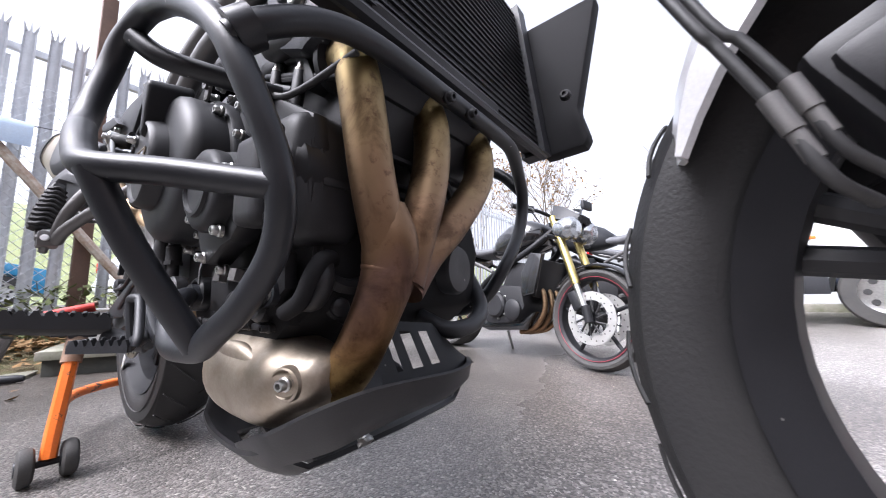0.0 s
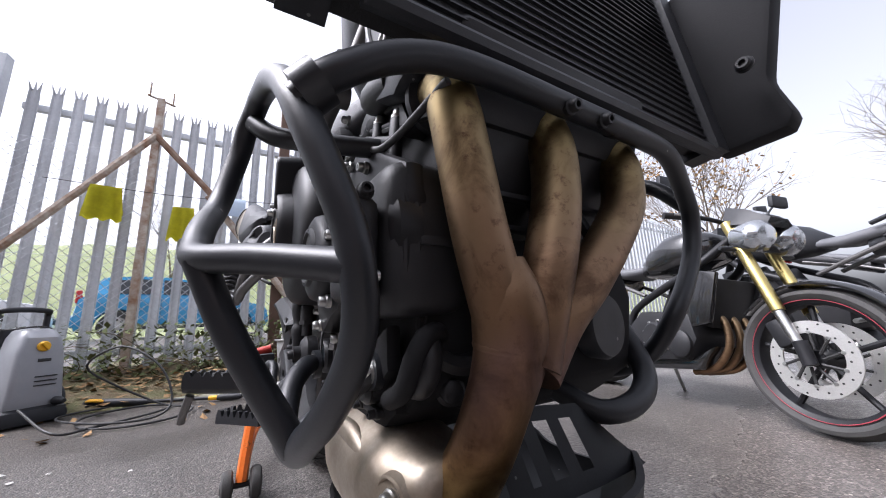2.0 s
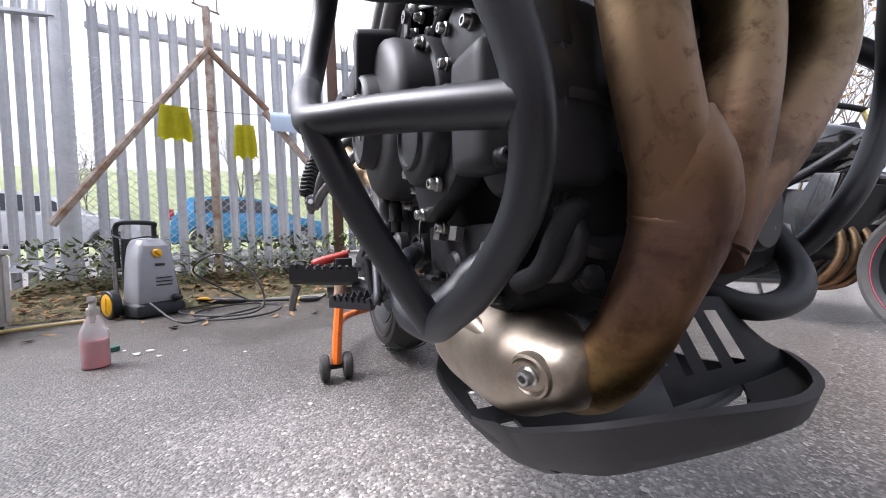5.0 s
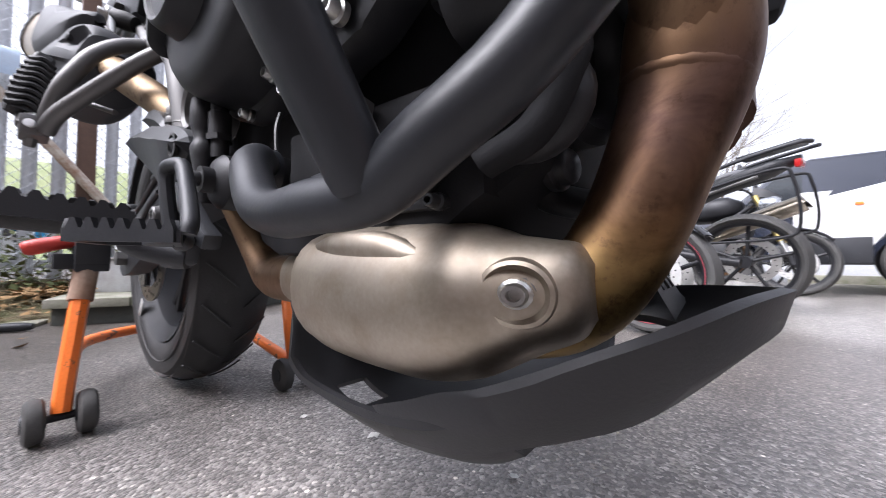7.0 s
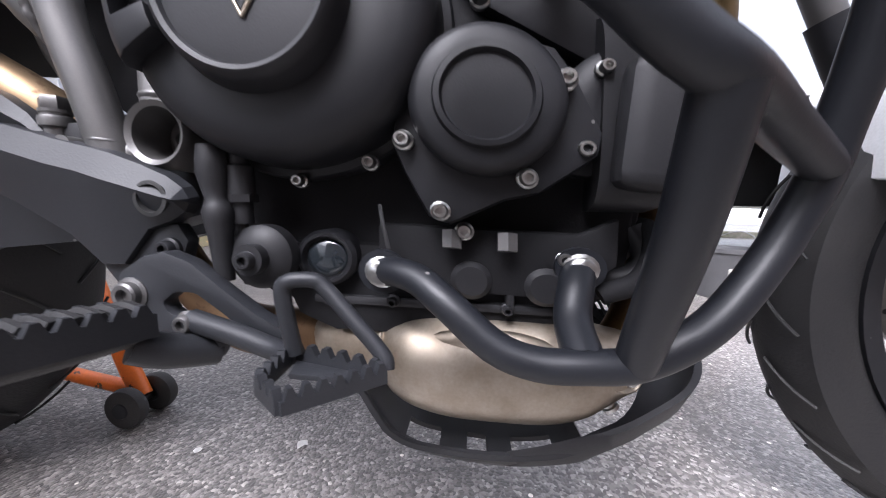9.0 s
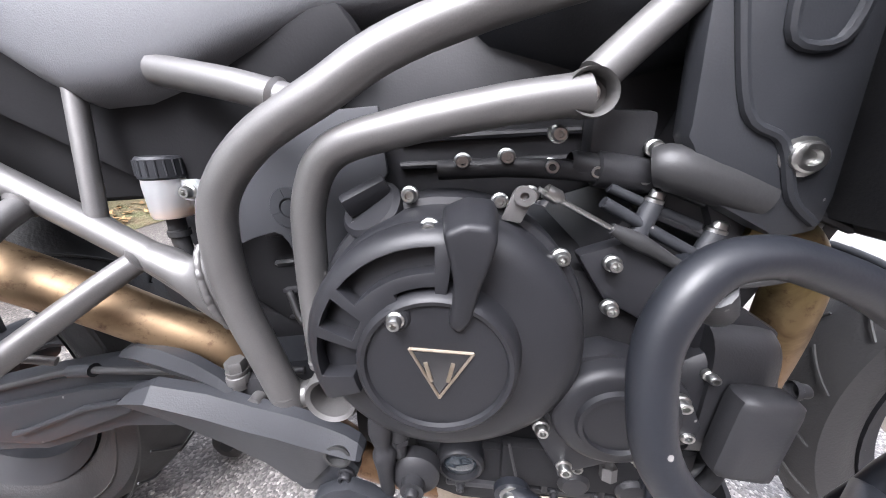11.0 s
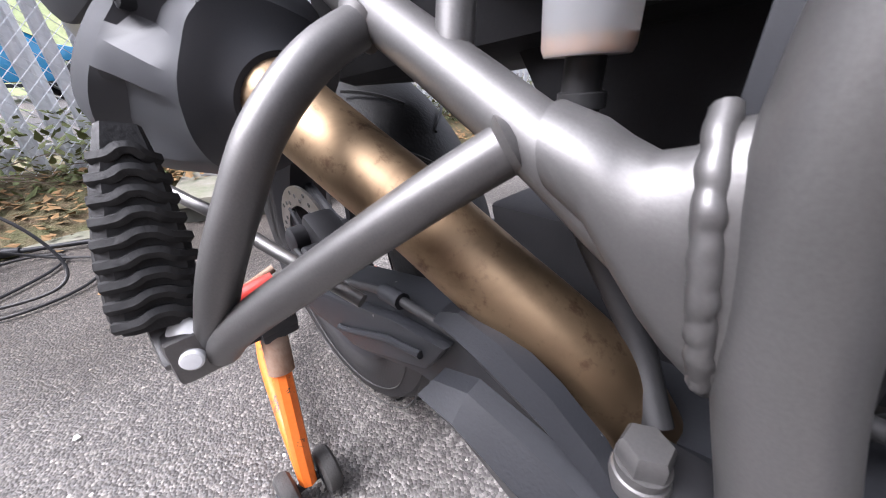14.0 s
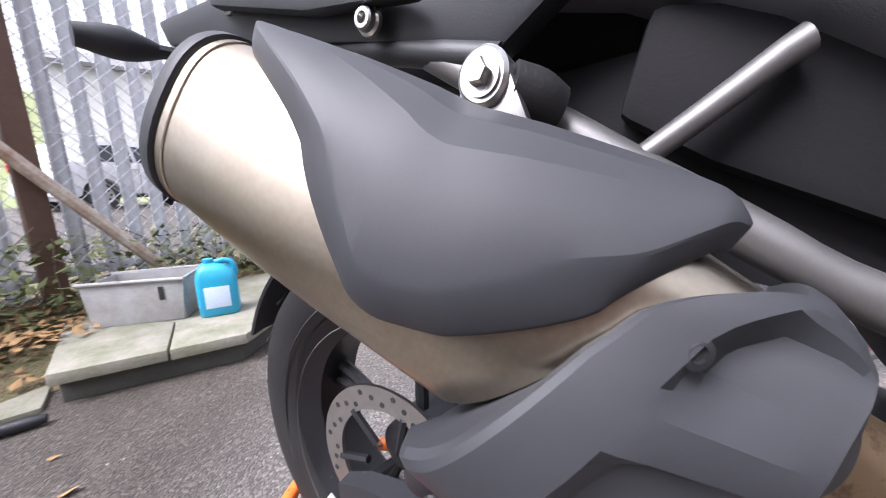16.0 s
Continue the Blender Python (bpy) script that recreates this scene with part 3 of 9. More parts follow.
def hexbolt(at, axis=(0, -1, 0), r=0.007, socket=True):
    """A flanged socket-head bolt."""
    prof = [(r * 1.25, -0.004), (r * 1.25, 0.0), (r * 0.98, 0.0012), (r * 0.95, 0.006), (r * 0.8, 0.0075)]
    prof += [(r * 0.5, 0.0075), (r * 0.45, 0.003), (0, 0.003)] if socket else [(0, 0.0085)]
    return lathe(prof, axis, at, seg=14)

# ---- ground, banks and fence ----
bm = bmesh.new()
bmesh.ops.create_grid(bm, x_segments=60, y_segments=60, size=60)
for v in bm.verts:   # the car park beyond the fence lies a little higher
    v.co.z = 0.3 if v.co.x < -7.5 else 0.0
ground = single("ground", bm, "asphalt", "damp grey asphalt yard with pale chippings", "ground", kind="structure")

FENCE_A, FENCE_DIR = Vector((-2.92, -1.93, 0)), Vector((-0.03, 1.0, 0)).normalized()
FENCE_N = Vector((-FENCE_DIR.y, FENCE_DIR.x, 0)) * (1 if -FENCE_DIR.y < 0 else -1)   # away from the yard


def on_fence(s, off, z):
    p = FENCE_A + FENCE_DIR * s + FENCE_N * off
    return Vector((p.x, p.y, z))


# planting strip along the fence foot
rnd = random.Random(3)
bm = bmesh.new()
cols = []
for i in range(61):
    s = -0.3 + i * 0.2
    row = []
    for j, off in enumerate((-0.8, -0.6, -0.35, 0.0, 0.4, 0.9, 1.6)):
        z = (0.004, 0.06, 0.13, 0.18, 0.17, 0.14, 0.04)[j] + (rnd.uniform(-0.02, 0.03) if 0 < j < 6 else 0)
        row.append(bm.verts.new(on_fence(s, off + rnd.uniform(-0.04, 0.04), z)))
    cols.append(row)
for a, b in zip(cols, cols[1:]):
    for j in range(6):
        bm.faces.new((a[j], a[j + 1], b[j + 1], b[j]))
bmesh.ops.recalc_face_normals(bm, faces=bm.faces)
single("soil_strip", bm, "soil", "strip of leafy mossy soil at the fence foot", "soil", kind="structure")

# pale grassy rise beyond the car park
bm = bmesh.new()
cols = []
for i in range(40):
    y = -26 + i * 1.7
    row = []
    for x, z in ((-15.0, 0.28), (-17, 0.8), (-20, 2.6), (-24, 4.6), (-30, 6.2), (-45, 7.2)):
        row.append(bm.verts.new((x + rnd.uniform(-0.4, 0.4), y, z + rnd.uniform(-0.2, 0.2) * (z > 0.5))))
    cols.append(row)
for a, b in zip(cols, cols[1:]):
    for j in range(5):
        bm.faces.new((a[j], b[j], b[j + 1], a[j + 1]))
bmesh.ops.recalc_face_normals(bm, faces=bm.faces)
single("grass_bank", bm, "grass", "pale grassy bank beyond the car park", "bank", kind="structure")


def pale_mesh():
    """One palisade pale: a W-section strip with a splayed, notched head."""
    bm = bmesh.new()
    prof = [(-0.034, 0.0), (-0.022, 0.010), (-0.008, 0.002), (0.008, 0.002), (0.022, 0.010), (0.034, 0.0)]
    rows = [(0.06, 1.0, 0), (1.1, 1.0, 0), (2.22, 1.0, 0), (2.29, 0.9, 0.006)]
    rings = []
    for z, w, lean in rows:
        fr = [bm.verts.new((x * w, y - lean, z)) for x, y in prof]
        bk = [bm.verts.new((x * w, y + 0.003 - lean, z)) for x, y in prof]
        rings.append(fr + bk[::-1])
    n = len(rings[0])
    for a, c in zip(rings, rings[1:]):
        for k in range(n):
            bm.faces.new((a[k], a[(k + 1) % n], c[(k + 1) % n], c[k]))
    bm.faces.new(rings[0][::-1])
    bm.faces.new(rings[-1])
    for x0, x1, tip, ly in ((-0.032, -0.012, -0.04, -0.022), (-0.009, 0.009, 0.0, 0.0), (0.012, 0.032, 0.04, -0.022)):
        a = [bm.verts.new((x0, -0.004, 2.285)), bm.verts.new((x1, -0.004, 2.285)), bm.verts.new((x1, 0.002, 2.285)), bm.verts.new((x0, 0.002, 2.285))]
        t = bm.verts.new((tip, ly, 2.38 if tip == 0 else 2.36))
        for k in range(4):
            bm.faces.new((a[k], a[(k + 1) % 4], t))
        bm.faces.new(a[::-1])
    return mesh_of("pale", bm, "galv", 30)


PALE = pale_mesh()


def palisade(name, a, b, label, gap=0.126, heavy_ends=False, kind="structure", rails=(0.29, 2.16)):
    a, b = Vector(a), Vector(b)
    d = b - a
    length = d.length
    ang = math.degrees(math.atan2(d.y, d.x))
    fence = thing(name, tuple(a), label, "fence", kind=kind, rz=ang)
    for z in rails:
        part("rail", merge(rbox((length, 0.005, 0.05), (length / 2, 0.03, z), 0.001), rbox((length, 0.045, 0.005), (length / 2, 0.05, z - 0.022), 0.001)), "galv", fence)
    x = 0.06
    while x < length - 0.03:
        ob = new("pale", PALE)
        ob.parent = fence
        ob.matrix_basis = pose(x, 0, 0, 0, 0, rnd.uniform(-1.5, 1.5))
        x += gap
    x = 1.35
    while x < length:
        part("post", merge(rbox((0.055, 0.1, 2.1), (x, 0.11, 1.05), 0.003)), "galv", fence)
        x += 2.75
    if heavy_ends:
        for x in (0.0, length):
            part("gate_post", rbox((0.08, 0.08, 2.5), (x, 0.02, 1.25), 0.004), "galv", fence)
    return fence


palisade("fence_1", on_fence(0.1, 0, 0), on_fence(10.5, 0, 0), "galvanised steel palisade fence with pointed pales")
GATE_END = (-1.5, -4.1, 0)
palisade("fence_2", (-3.0, -2.6, 0), GATE_END, "leaning galvanised palisade gate panel", heavy_ends=True)
palisade("fence_3", (-2.92, -1.95, 0), (-3.0, -2.6, 0), "narrow galvanised palisade gate with heavy posts", heavy_ends=True, gap=0.1)

# chain-link in front of the pales, one sheet of woven wire
verts, faces = [], []
SP = 0.065


def wire(p, q, r=0.0022):
    d = (q - p).normalized()
    u = d.cross(FENCE_N).normalized() * r
    w = FENCE_N * r
    i = len(verts)
    for o in (p, q):
        verts.extend([tuple(o + u), tuple(o - u * 0.5 + w), tuple(o - u * 0.5 - w)])
    for k in range(3):
        k2 = (k + 1) % 3
        faces.append((i + k, i + k2, i + 3 + k2, i + 3 + k))


for i in range(int(6.2 / SP)):
    s = 0.05 + i * SP
    side = 0
    z = 0.12
    while z < 1.86:
        e0, e1 = (0, SP / 2) if side == 0 else (SP / 2, 0)
        wire(on_fence(s + e0 - (SP / 4), -0.07, z), on_fence(s + e1 - (SP / 4), -0.07, z + SP / 2))
        wire(on_fence(s - e0 + (SP * 0.75), -0.073, z), on_fence(s - e1 + (SP * 0.75), -0.073, z + SP / 2))
        z += SP / 2
        side = 1 - side
for z in (0.12, 1.0, 1.87):
    wire(on_fence(0, -0.072, z), on_fence(6.3, -0.072, z), 0.0022)
me = bpy.data.meshes.new("chain_link")
me.from_pydata(verts, [], faces)
me.materials.append(M["galv"])
tagged(new("chain_link", me), "sagging galvanised chain-link wire along the fence", "wire mesh", kind="stuff")

# old rusty post with two braces, and a brown post further along
sp = 0.93
pole = thing("braced_post", tuple(on_fence(sp, -0.13, 0)), "rusty white-painted steel post with two diagonal braces", "post")
b0 = on_fence(sp, -0.13, 0)


def rel(p, base):
    return tuple(Vector(p) - Vector(base))


part("upright", merge(rbox((0.05, 0.05, 2.38), (0, 0, 1.19), 0.004), rbox((0.012, 0.2, 0.012), (0, 0, 2.37), 0.001, (0, 0, 30)), rbox((0.01, 0.01, 0.12), (-0.05, 0.07, 2.43), 0.001), rbox((0.01, 0.01, 0.12), (0.05, -0.07, 2.43), 0.001)), "rustwhite", pole)
part("brace", tube([rel(on_fence(sp, -0.15, 2.03), b0), rel(on_fence(sp - 0.98, -0.2, 0.6), b0)], 0.028, 8, 1), "rustwhite", pole, "flaking white diagonal brace")
part("brace", tube([rel(on_fence(sp, -0.15, 2.03), b0), rel(on_fence(sp + 0.42, -0.15, 1.58), b0)], 0.026, 8, 1), "rust", pole, "rust-brown upper brace")
pole2 = thing("brown_post", tuple(on_fence(1.91, -0.10, 0)), "dark brown steel fence post with a rusty diagonal brace", "post")
b1 = on_fence(1.91, -0.10, 0)
part("upright", rbox((0.09, 0.09, 2.75), (0, 0, 1.375), 0.006), "brown", pole2)
part("brace", tube([rel(on_fence(sp + 0.40, -0.16, 1.56), b1), rel(on_fence(2.36, -0.22, 0.22), b1)], 0.03, 8, 1), "rustwhite", pole2, "flaking rusty diagonal brace")

# washing line with cloths and a paper roll
line_a, line_b = on_fence(0.35, -0.17, 1.54), on_fence(1.95, -0.15, 1.58)
single("washing_line", tube([tuple(line_a), tuple((line_a + line_b) / 2 - Vector((0, 0, 0.035))), tuple(line_b)], 0.0025, 6, 8), "hose", "thin line strung between the fence posts", "line")


def cloth(at, turn, seed, w=0.2, h=0.27):
    r = random.Random(seed)
    bm = bmesh.new()
    nx, nz = 14, 12
    grid = []
    for side in (0, 1):
        g = []
        for j in range(nz + 1):
            row = []
            for i in range(nx + 1):
                x = (i / nx - 0.5) * w * (0.8 + 0.25 * j / nz)
                z = -j / nz * (h if side == 0 else h * 0.82) + 0.015 * math.sin(i * 1.3 + seed) * j / nz
                y = 0.012 * math.sin(i * 1.1 + seed * 2) * (0.3 + j / nz) + (0.012 if side else -0.012) * min(1, j / 2)
                row.append(bm.verts.new((x, y, z)))
            g.append(row)
        for a, c in zip(g, g[1:]):
            for i in range(nx):
                bm.faces.new((a[i], a[i + 1], c[i + 1], c[i]))
    bmesh.ops.solidify(bm, geom=bm.faces[:], thickness=0.004)
    return single("cloth", bm, "cloth", "bright yellow microfibre cloth hung on the line", "cloth", group="cloths on the line", at=pose(*at, 0, 0, turn), angle=60)


fa = math.degrees(math.atan2(FENCE_DIR.y, FENCE_DIR.x))
cloth(tuple(on_fence(0.69, -0.18, 1.53)), fa + 8, 1, 0.22, 0.27)
cloth(tuple(on_fence(1.17, -0.17, 1.43)), fa - 6, 4, 0.18, 0.28)
roll = thing("paper_roll", tuple(on_fence(1.49, -0.17, 1.44)), "pale blue paper towel roll hung on the line", "paper roll", rz=fa)
part("roll", lathe([(0.02, -0.12), (0.068, -0.12), (0.07, -0.115), (0.07, 0.115), (0.068, 0.12), (0.02, 0.12)], (1, 0, 0), (0, 0, 0.05), 32, closed=True), "paper", roll)
part("loose_sheet", rbox((0.235, 0.002, 0.12), (0, -0.069, -0.0), 0.0005), "paper", roll)

# ---- the motorcycle on its stand (front towards +x, right side towards -y) ----
bike = thing("motorcycle", (0, 0, 0), "black adventure motorcycle with bronzed exhaust on a paddock stand", "motorcycle")
BIKE_POSE = pose(0.0122, -0.0146, 0.0390, 0.179, -2.083, 0.462) @ Matrix.Scale(0.9576, 4)
bike.matrix_basis = BIKE_POSE
AX_F, AX_R = Vector((0.985, 0, 0.288)), Vector((-0.68, 0, 0.336))


STEER = Matrix.Translation(AX_F) @ Matrix.Rotation(radians(-6), 4, "Z") @ Matrix.Translation(-AX_F)   # bars turned a little to the right


def tyre_profile(r, rim, w):
    h = w / 2
    return [(rim, -h * 0.68), (rim + 0.012, -h * 0.86), (rim + (r - rim) * 0.45, -h), (rim + (r - rim) * 0.72, -h * 0.93), (r - 0.016, -h * 0.66), (r - 0.005, -h * 0.34), (r, 0),
            (r - 0.005, h * 0.34), (r - 0.016, h * 0.66), (rim + (r - rim) * 0.72, h * 0.93), (rim + (r - rim) * 0.45, h), (rim + 0.012, h * 0.86), (rim, h * 0.68)]


def grooves(c, r, w, n, seed):
    """Raised edges of slanted tread blocks, as thin bars let into the crown."""
    r1 = random.Random(seed)
    out = []
    for i in range(n):
        a = i * math.tau / n
        s = 1 if i % 2 else -1
        pts = []
        for k in range(5):
            t = k / 4
            y = s * w * (0.06 + 0.36 * t)
            rr = r + 0.0006 - 0.016 * (abs(y) / (w * 0.42)) ** 2.2
            aa = a + 0.16 * t
            pts.append((c.x + math.cos(aa) * rr, c.y + y, c.z + math.sin(aa) * rr, 0.0022))
        out.append(tube(pts, 0.002, 5, 2))
    return merge(*out)


def cast_wheel(name, c, r, rim, w, spokes, disc_r, discs, label):
    wheel = part(name, lathe([(rim - 0.03, -w * 0.26), (rim - 0.004, -w * 0.38), (rim + 0.004, -w * 0.42), (rim + 0.004, -w * 0.36), (rim - 0.014, -w * 0.3), (rim - 0.018, w * 0.3), (rim + 0.004, w * 0.36), (rim + 0.004, w * 0.42), (rim - 0.004, w * 0.38), (rim - 0.03, w * 0.26), (rim - 0.036, 0)], (0, 1, 0), c, 64, closed=True), "cover", bike, label)
    part("tyre", lathe(tyre_profile(r, rim, w), (0, 1, 0), c, 96), "rubber", wheel)
    part("tread_groove_band", grooves(c, r, w, 44, 5), "ink", wheel)
    part("hub", lathe([(0, -0.055), (0.03, -0.055), (0.045, -0.045), (0.045, 0.045), (0.03, 0.055), (0, 0.055)], (0, 1, 0), c, 24), "cover", wheel)
    for i in range(spokes):
        a = math.tau * i / spokes + 0.3
        for da in (-0.09, 0.09):
            d = Vector((math.cos(a), 0, math.sin(a)))
            e = Vector((math.cos(a + da), 0, math.sin(a + da)))
            part("spoke", tube([tuple(c + d * 0.04) + (0.011,), tuple(c + d * 0.09) + (0.010,), tuple(c + e * (rim - 0.03)) + (0.012,)], 0.01, 8, 4), "cover", wheel)
    for y in discs:
        bm = lathe([(disc_r * 0.72, y - 0.0025), (disc_r, y - 0.0025), (disc_r, y + 0.0025), (disc_r * 0.72, y + 0.0025)], (0, 1, 0), c, 72, closed=True)
        holes = []
        for k in range(36):
            a = math.tau * k / 36
            rr = disc_r * (0.8 + 0.12 * ((k % 3) / 2))
            holes.append(lathe([(0, -0.0032), (0.0042, -0.0032), (0.0042, 0.0032), (0, 0.0032)], (0, 1, 0), c + Vector((math.cos(a) * rr, y, math.sin(a) * rr)), 8))
        d = part("brake_disc", bm, "disc", wheel)
        for hole in holes:
            part("disc_hole", hole, "ink", wheel)
        arms = [tube([tuple(c + Vector((math.cos(a) * 0.04, y, math.sin(a) * 0.04))), tuple(c + Vector((math.cos(a + 0.15) * disc_r * 0.76, y, math.sin(a + 0.15) * disc_r * 0.76)))], 0.006, 6, 1) for a in (math.tau * k / 6 for k in range(6))]
        for arm_mesh in arms:
            part("disc_arm", arm_mesh, "cover", wheel)
    return wheel


cast_wheel("front_wheel", AX_F, 0.354, 0.268, 0.118, 5, 0.16, (-0.075, 0.075), "black cast front wheel")
cast_wheel("rear_wheel", AX_R, 0.336, 0.228, 0.16, 5, 0.128, (-0.088,), "black cast rear wheel")
for k, rr in enumerate((0.247, 0.288)):
    part("sidewall_line", lathe([(rr - 0.0016, -0.0795 + 0.004 * k), (rr, -0.0812 + 0.004 * k), (rr + 0.0016, -0.0795 + 0.004 * k)], (0, 1, 0), AX_R, 72), "tread", bike)
part("tyre_label", merge(rbox((0.02, 0.002, 0.05), (AX_R.x - 0.195, -0.0745, 0.21), 0.0005, (0, 38, 0))), "mark", bike)

# front fork, mudguard, hoses
for s in (-1, 1):
    leg = part("fork_leg", tube([(0.872, s * 0.105, 0.30, 0.026), (0.86, s * 0.105, 0.36, 0.03), (0.80, s * 0.105, 0.5, 0.029), (0.72, s * 0.105, 0.68, 0.028)], 0.028, 18, 4), "cover", bike)
    part("fork_tube", tube([(0.72, s * 0.105, 0.68), (0.56, s * 0.105, 1.04)], 0.022, 16, 2), "frame", bike)
    part("brake_caliper", merge(rbox((0.05, 0.05, 0.12), (0.775, s * 0.098, 0.42), 0.012, (0, -25, 0)), rbox((0.035, 0.07, 0.05), (0.765, s * 0.095, 0.44), 0.008, (0, -25, 0))), "cover", bike)
rings = []
GUARD = AX_F
for i in range(25):
    deg = 155 - i * 4.35
    a = radians(deg)
    half = ramp(deg, (50, 118, 135, 147, 155), (0.06, 0.095, 0.105, 0.1, 0.085))
    skirt = ramp(deg, (50, 90, 118, 135, 147, 155), (0.03, 0.04, 0.048, 0.046, 0.03, 0.008))
    rr = ramp(deg, (50, 90, 118, 135, 147, 155), (0.365, 0.378, 0.394, 0.396, 0.378, 0.358))
    d = Vector((math.cos(a), 0, math.sin(a)))
    prof = [(-half, rr - skirt), (-half * 0.99, rr - skirt * 0.45), (-half * 0.86, rr - 0.006), (-half * 0.5, rr + 0.004), (0, rr + 0.007), (half * 0.5, rr + 0.004), (half * 0.86, rr - 0.006), (half * 0.99, rr - skirt * 0.45), (half, rr - skirt)]
    inner = [(y * 0.95, q - 0.004) for y, q in prof[::-1]]
    rings.append([GUARD + d * q + Vector((0.0, y, 0.0)) for y, q in prof + inner])
part("front_mudguard", loft(rings), "silverwhite", bike, "silver painted front mudguard")
for pts, fr in (([(0.584, -0.11, 0.734), (0.668, -0.13, 0.503), (0.684, -0.13, 0.466), (0.702, -0.13, 0.421), (0.713, -0.13, 0.387), (0.729, -0.115, 0.374)], 3), ([(0.604, -0.1, 0.734), (0.678, -0.11, 0.511), (0.697, -0.11, 0.475), (0.714, -0.11, 0.436), (0.724, -0.11, 0.404), (0.744, -0.1, 0.384)], 3)):
    hose = part("brake_hose", tube(pts, 0.0032, 10, 6), "hose", bike)
    a, b = Vector(pts[fr]), Vector(pts[fr + 1])
    part("hose_ferrule", merge(tube([tuple(a.lerp(b, -0.3)), tuple(a.lerp(b, 0.3))], 0.0048, 10, 1), tube([tuple(a.lerp(b, 0.3)), tuple(a.lerp(b, 0.75))], 0.004, 10, 1)), "frame", hose)

# radiator, side shrouds
RB, RT = Vector((0.425, 0, 0.641)), Vector((0.40, 0, 0.96))
ru = (RT - RB).normalized()
rn = ru.cross(Vector((0, 1, 0))).normalized()
if rn.x < 0:
    rn = -rn
rad = part("radiator", loft([[RB + ru * z + Vector((0, y, 0)) + rn * d for y, d in ((-0.245, 0.0), (0.31, 0.0), (0.31, -0.03), (-0.245, -0.03))] for z in (0.0, 0.34)]), "radiator", bike, "black finned radiator")
fins = []
for i in range(24):
    z = 0.012 + i * 0.0136
    fins.append(loft([[RB + ru * (z + dz) + Vector((0, y, 0)) + rn * d for dz, d in ((-0.0011, 0.0), (0.0011, 0.0), (0.0011, 0.0034), (-0.0011, 0.0034))] for y in (-0.24, 0.305)]))
for i, f in enumerate(fins):
    part("fin", f, "cover", rad)
for y in (-0.262, 0.325):
    part("end_tank", loft([[RB + ru * z + Vector((0, y + dy, 0)) + rn * d for dy, d in ((-0.018, 0.012), (0.018, 0.012), (0.018, -0.036), (-0.018, -0.036))] for z in (-0.01, 0.35)]), "plastic", rad)
part("lower_rail", tube([tuple(RB + Vector((0.0, -0.225, -0.008))), tuple(RB + Vector((0.0, 0.335, -0.008)))], 0.009, 8, 1), "plastic", rad)
rings = []
for x0, x1, y0, y1, z in ((0.40, 0.432, -0.302, -0.258, 0.634), (0.383, 0.438, -0.307, -0.25, 0.640), (0.368, 0.45, -0.318, -0.248, 0.668), (0.348, 0.465, -0.33, -0.248, 0.71), (0.328, 0.488, -0.345, -0.25, 0.80), (0.338, 0.508, -0.35, -0.25, 0.92)):
    c = 0.022
    rings.append([Vector(q) for q in ((x0, y1, z), (x0, y0 + c, z), (x0 + c, y0, z), (x1 - c * 1.6, y0 + 0.004, z), (x1, y0 + c * 1.6, z), (x1, y1, z))])
part("radiator_shroud", loft(rings), "engine", bike, "angular black plastic radiator shroud", 18)
part("radiator_shroud", slab([(0.36, 0.95), (0.40, 0.70), (0.42, 0.634), (0.505, 0.636), (0.515, 0.655), (0.50, 0.72), (0.56, 0.95)], -0.045, 0.345, 0.01), "matt", bike, "black plastic radiator side guard")
part("shroud_bolt", hexbolt((0.49, 0.3, 0.73), (0, -1, 0), 0.009), "cover", bike)

# crash bars
crash = part("crash_bar", tube([(0.169, -0.197, 0.349), (0.182, -0.208, 0.351), (0.198, -0.218, 0.348), (0.217, -0.231, 0.336), (0.245, -0.24, 0.313), (0.27, -0.243, 0.305), (0.296, -0.244, 0.306), (0.322, -0.241, 0.309), (0.346, -0.24, 0.324), (0.372, -0.233, 0.343), (0.399, -0.225, 0.376), (0.413, -0.224, 0.404), (0.42, -0.228, 0.431), (0.421, -0.234, 0.458), (0.419, -0.245, 0.489), (0.414, -0.258, 0.524), (0.402, -0.266, 0.554), (0.369, -0.27, 0.587), (0.321, -0.275, 0.624), (0.283, -0.279, 0.641), (0.261, -0.282, 0.645), (0.239, -0.286, 0.64), (0.223, -0.292, 0.625), (0.213, -0.297, 0.599), (0.212, -0.304, 0.569), (0.217, -0.31, 0.54), (0.232, -0.315, 0.517), (0.258, -0.318, 0.501), (0.28, -0.32, 0.484), (0.298, -0.32, 0.466), (0.316, -0.315, 0.455), (0.355, -0.279, 0.449), (0.419, -0.229, 0.433)], 0.0113, 18, 4), "bar", bike, "black tubular engine crash bar")
part("side_strut", tube([(0.315, -0.316, 0.454), (0.318, -0.29, 0.394), (0.322, -0.243, 0.311)], 0.0112, 16, 4), "bar", crash)
part("front_tube", tube([(0.412, -0.264, 0.54), (0.424, -0.245, 0.557), (0.43, -0.20, 0.584), (0.432, -0.14, 0.598), (0.432, -0.02, 0.598), (0.43, 0.12, 0.597), (0.424, 0.18, 0.592), (0.405, 0.245, 0.572), (0.392, 0.285, 0.535), (0.386, 0.27, 0.47), (0.378, 0.21, 0.395), (0.33, 0.205, 0.335), (0.27, 0.2, 0.315), (0.2, 0.19, 0.33)], 0.0112, 16, 6), "bar", crash)
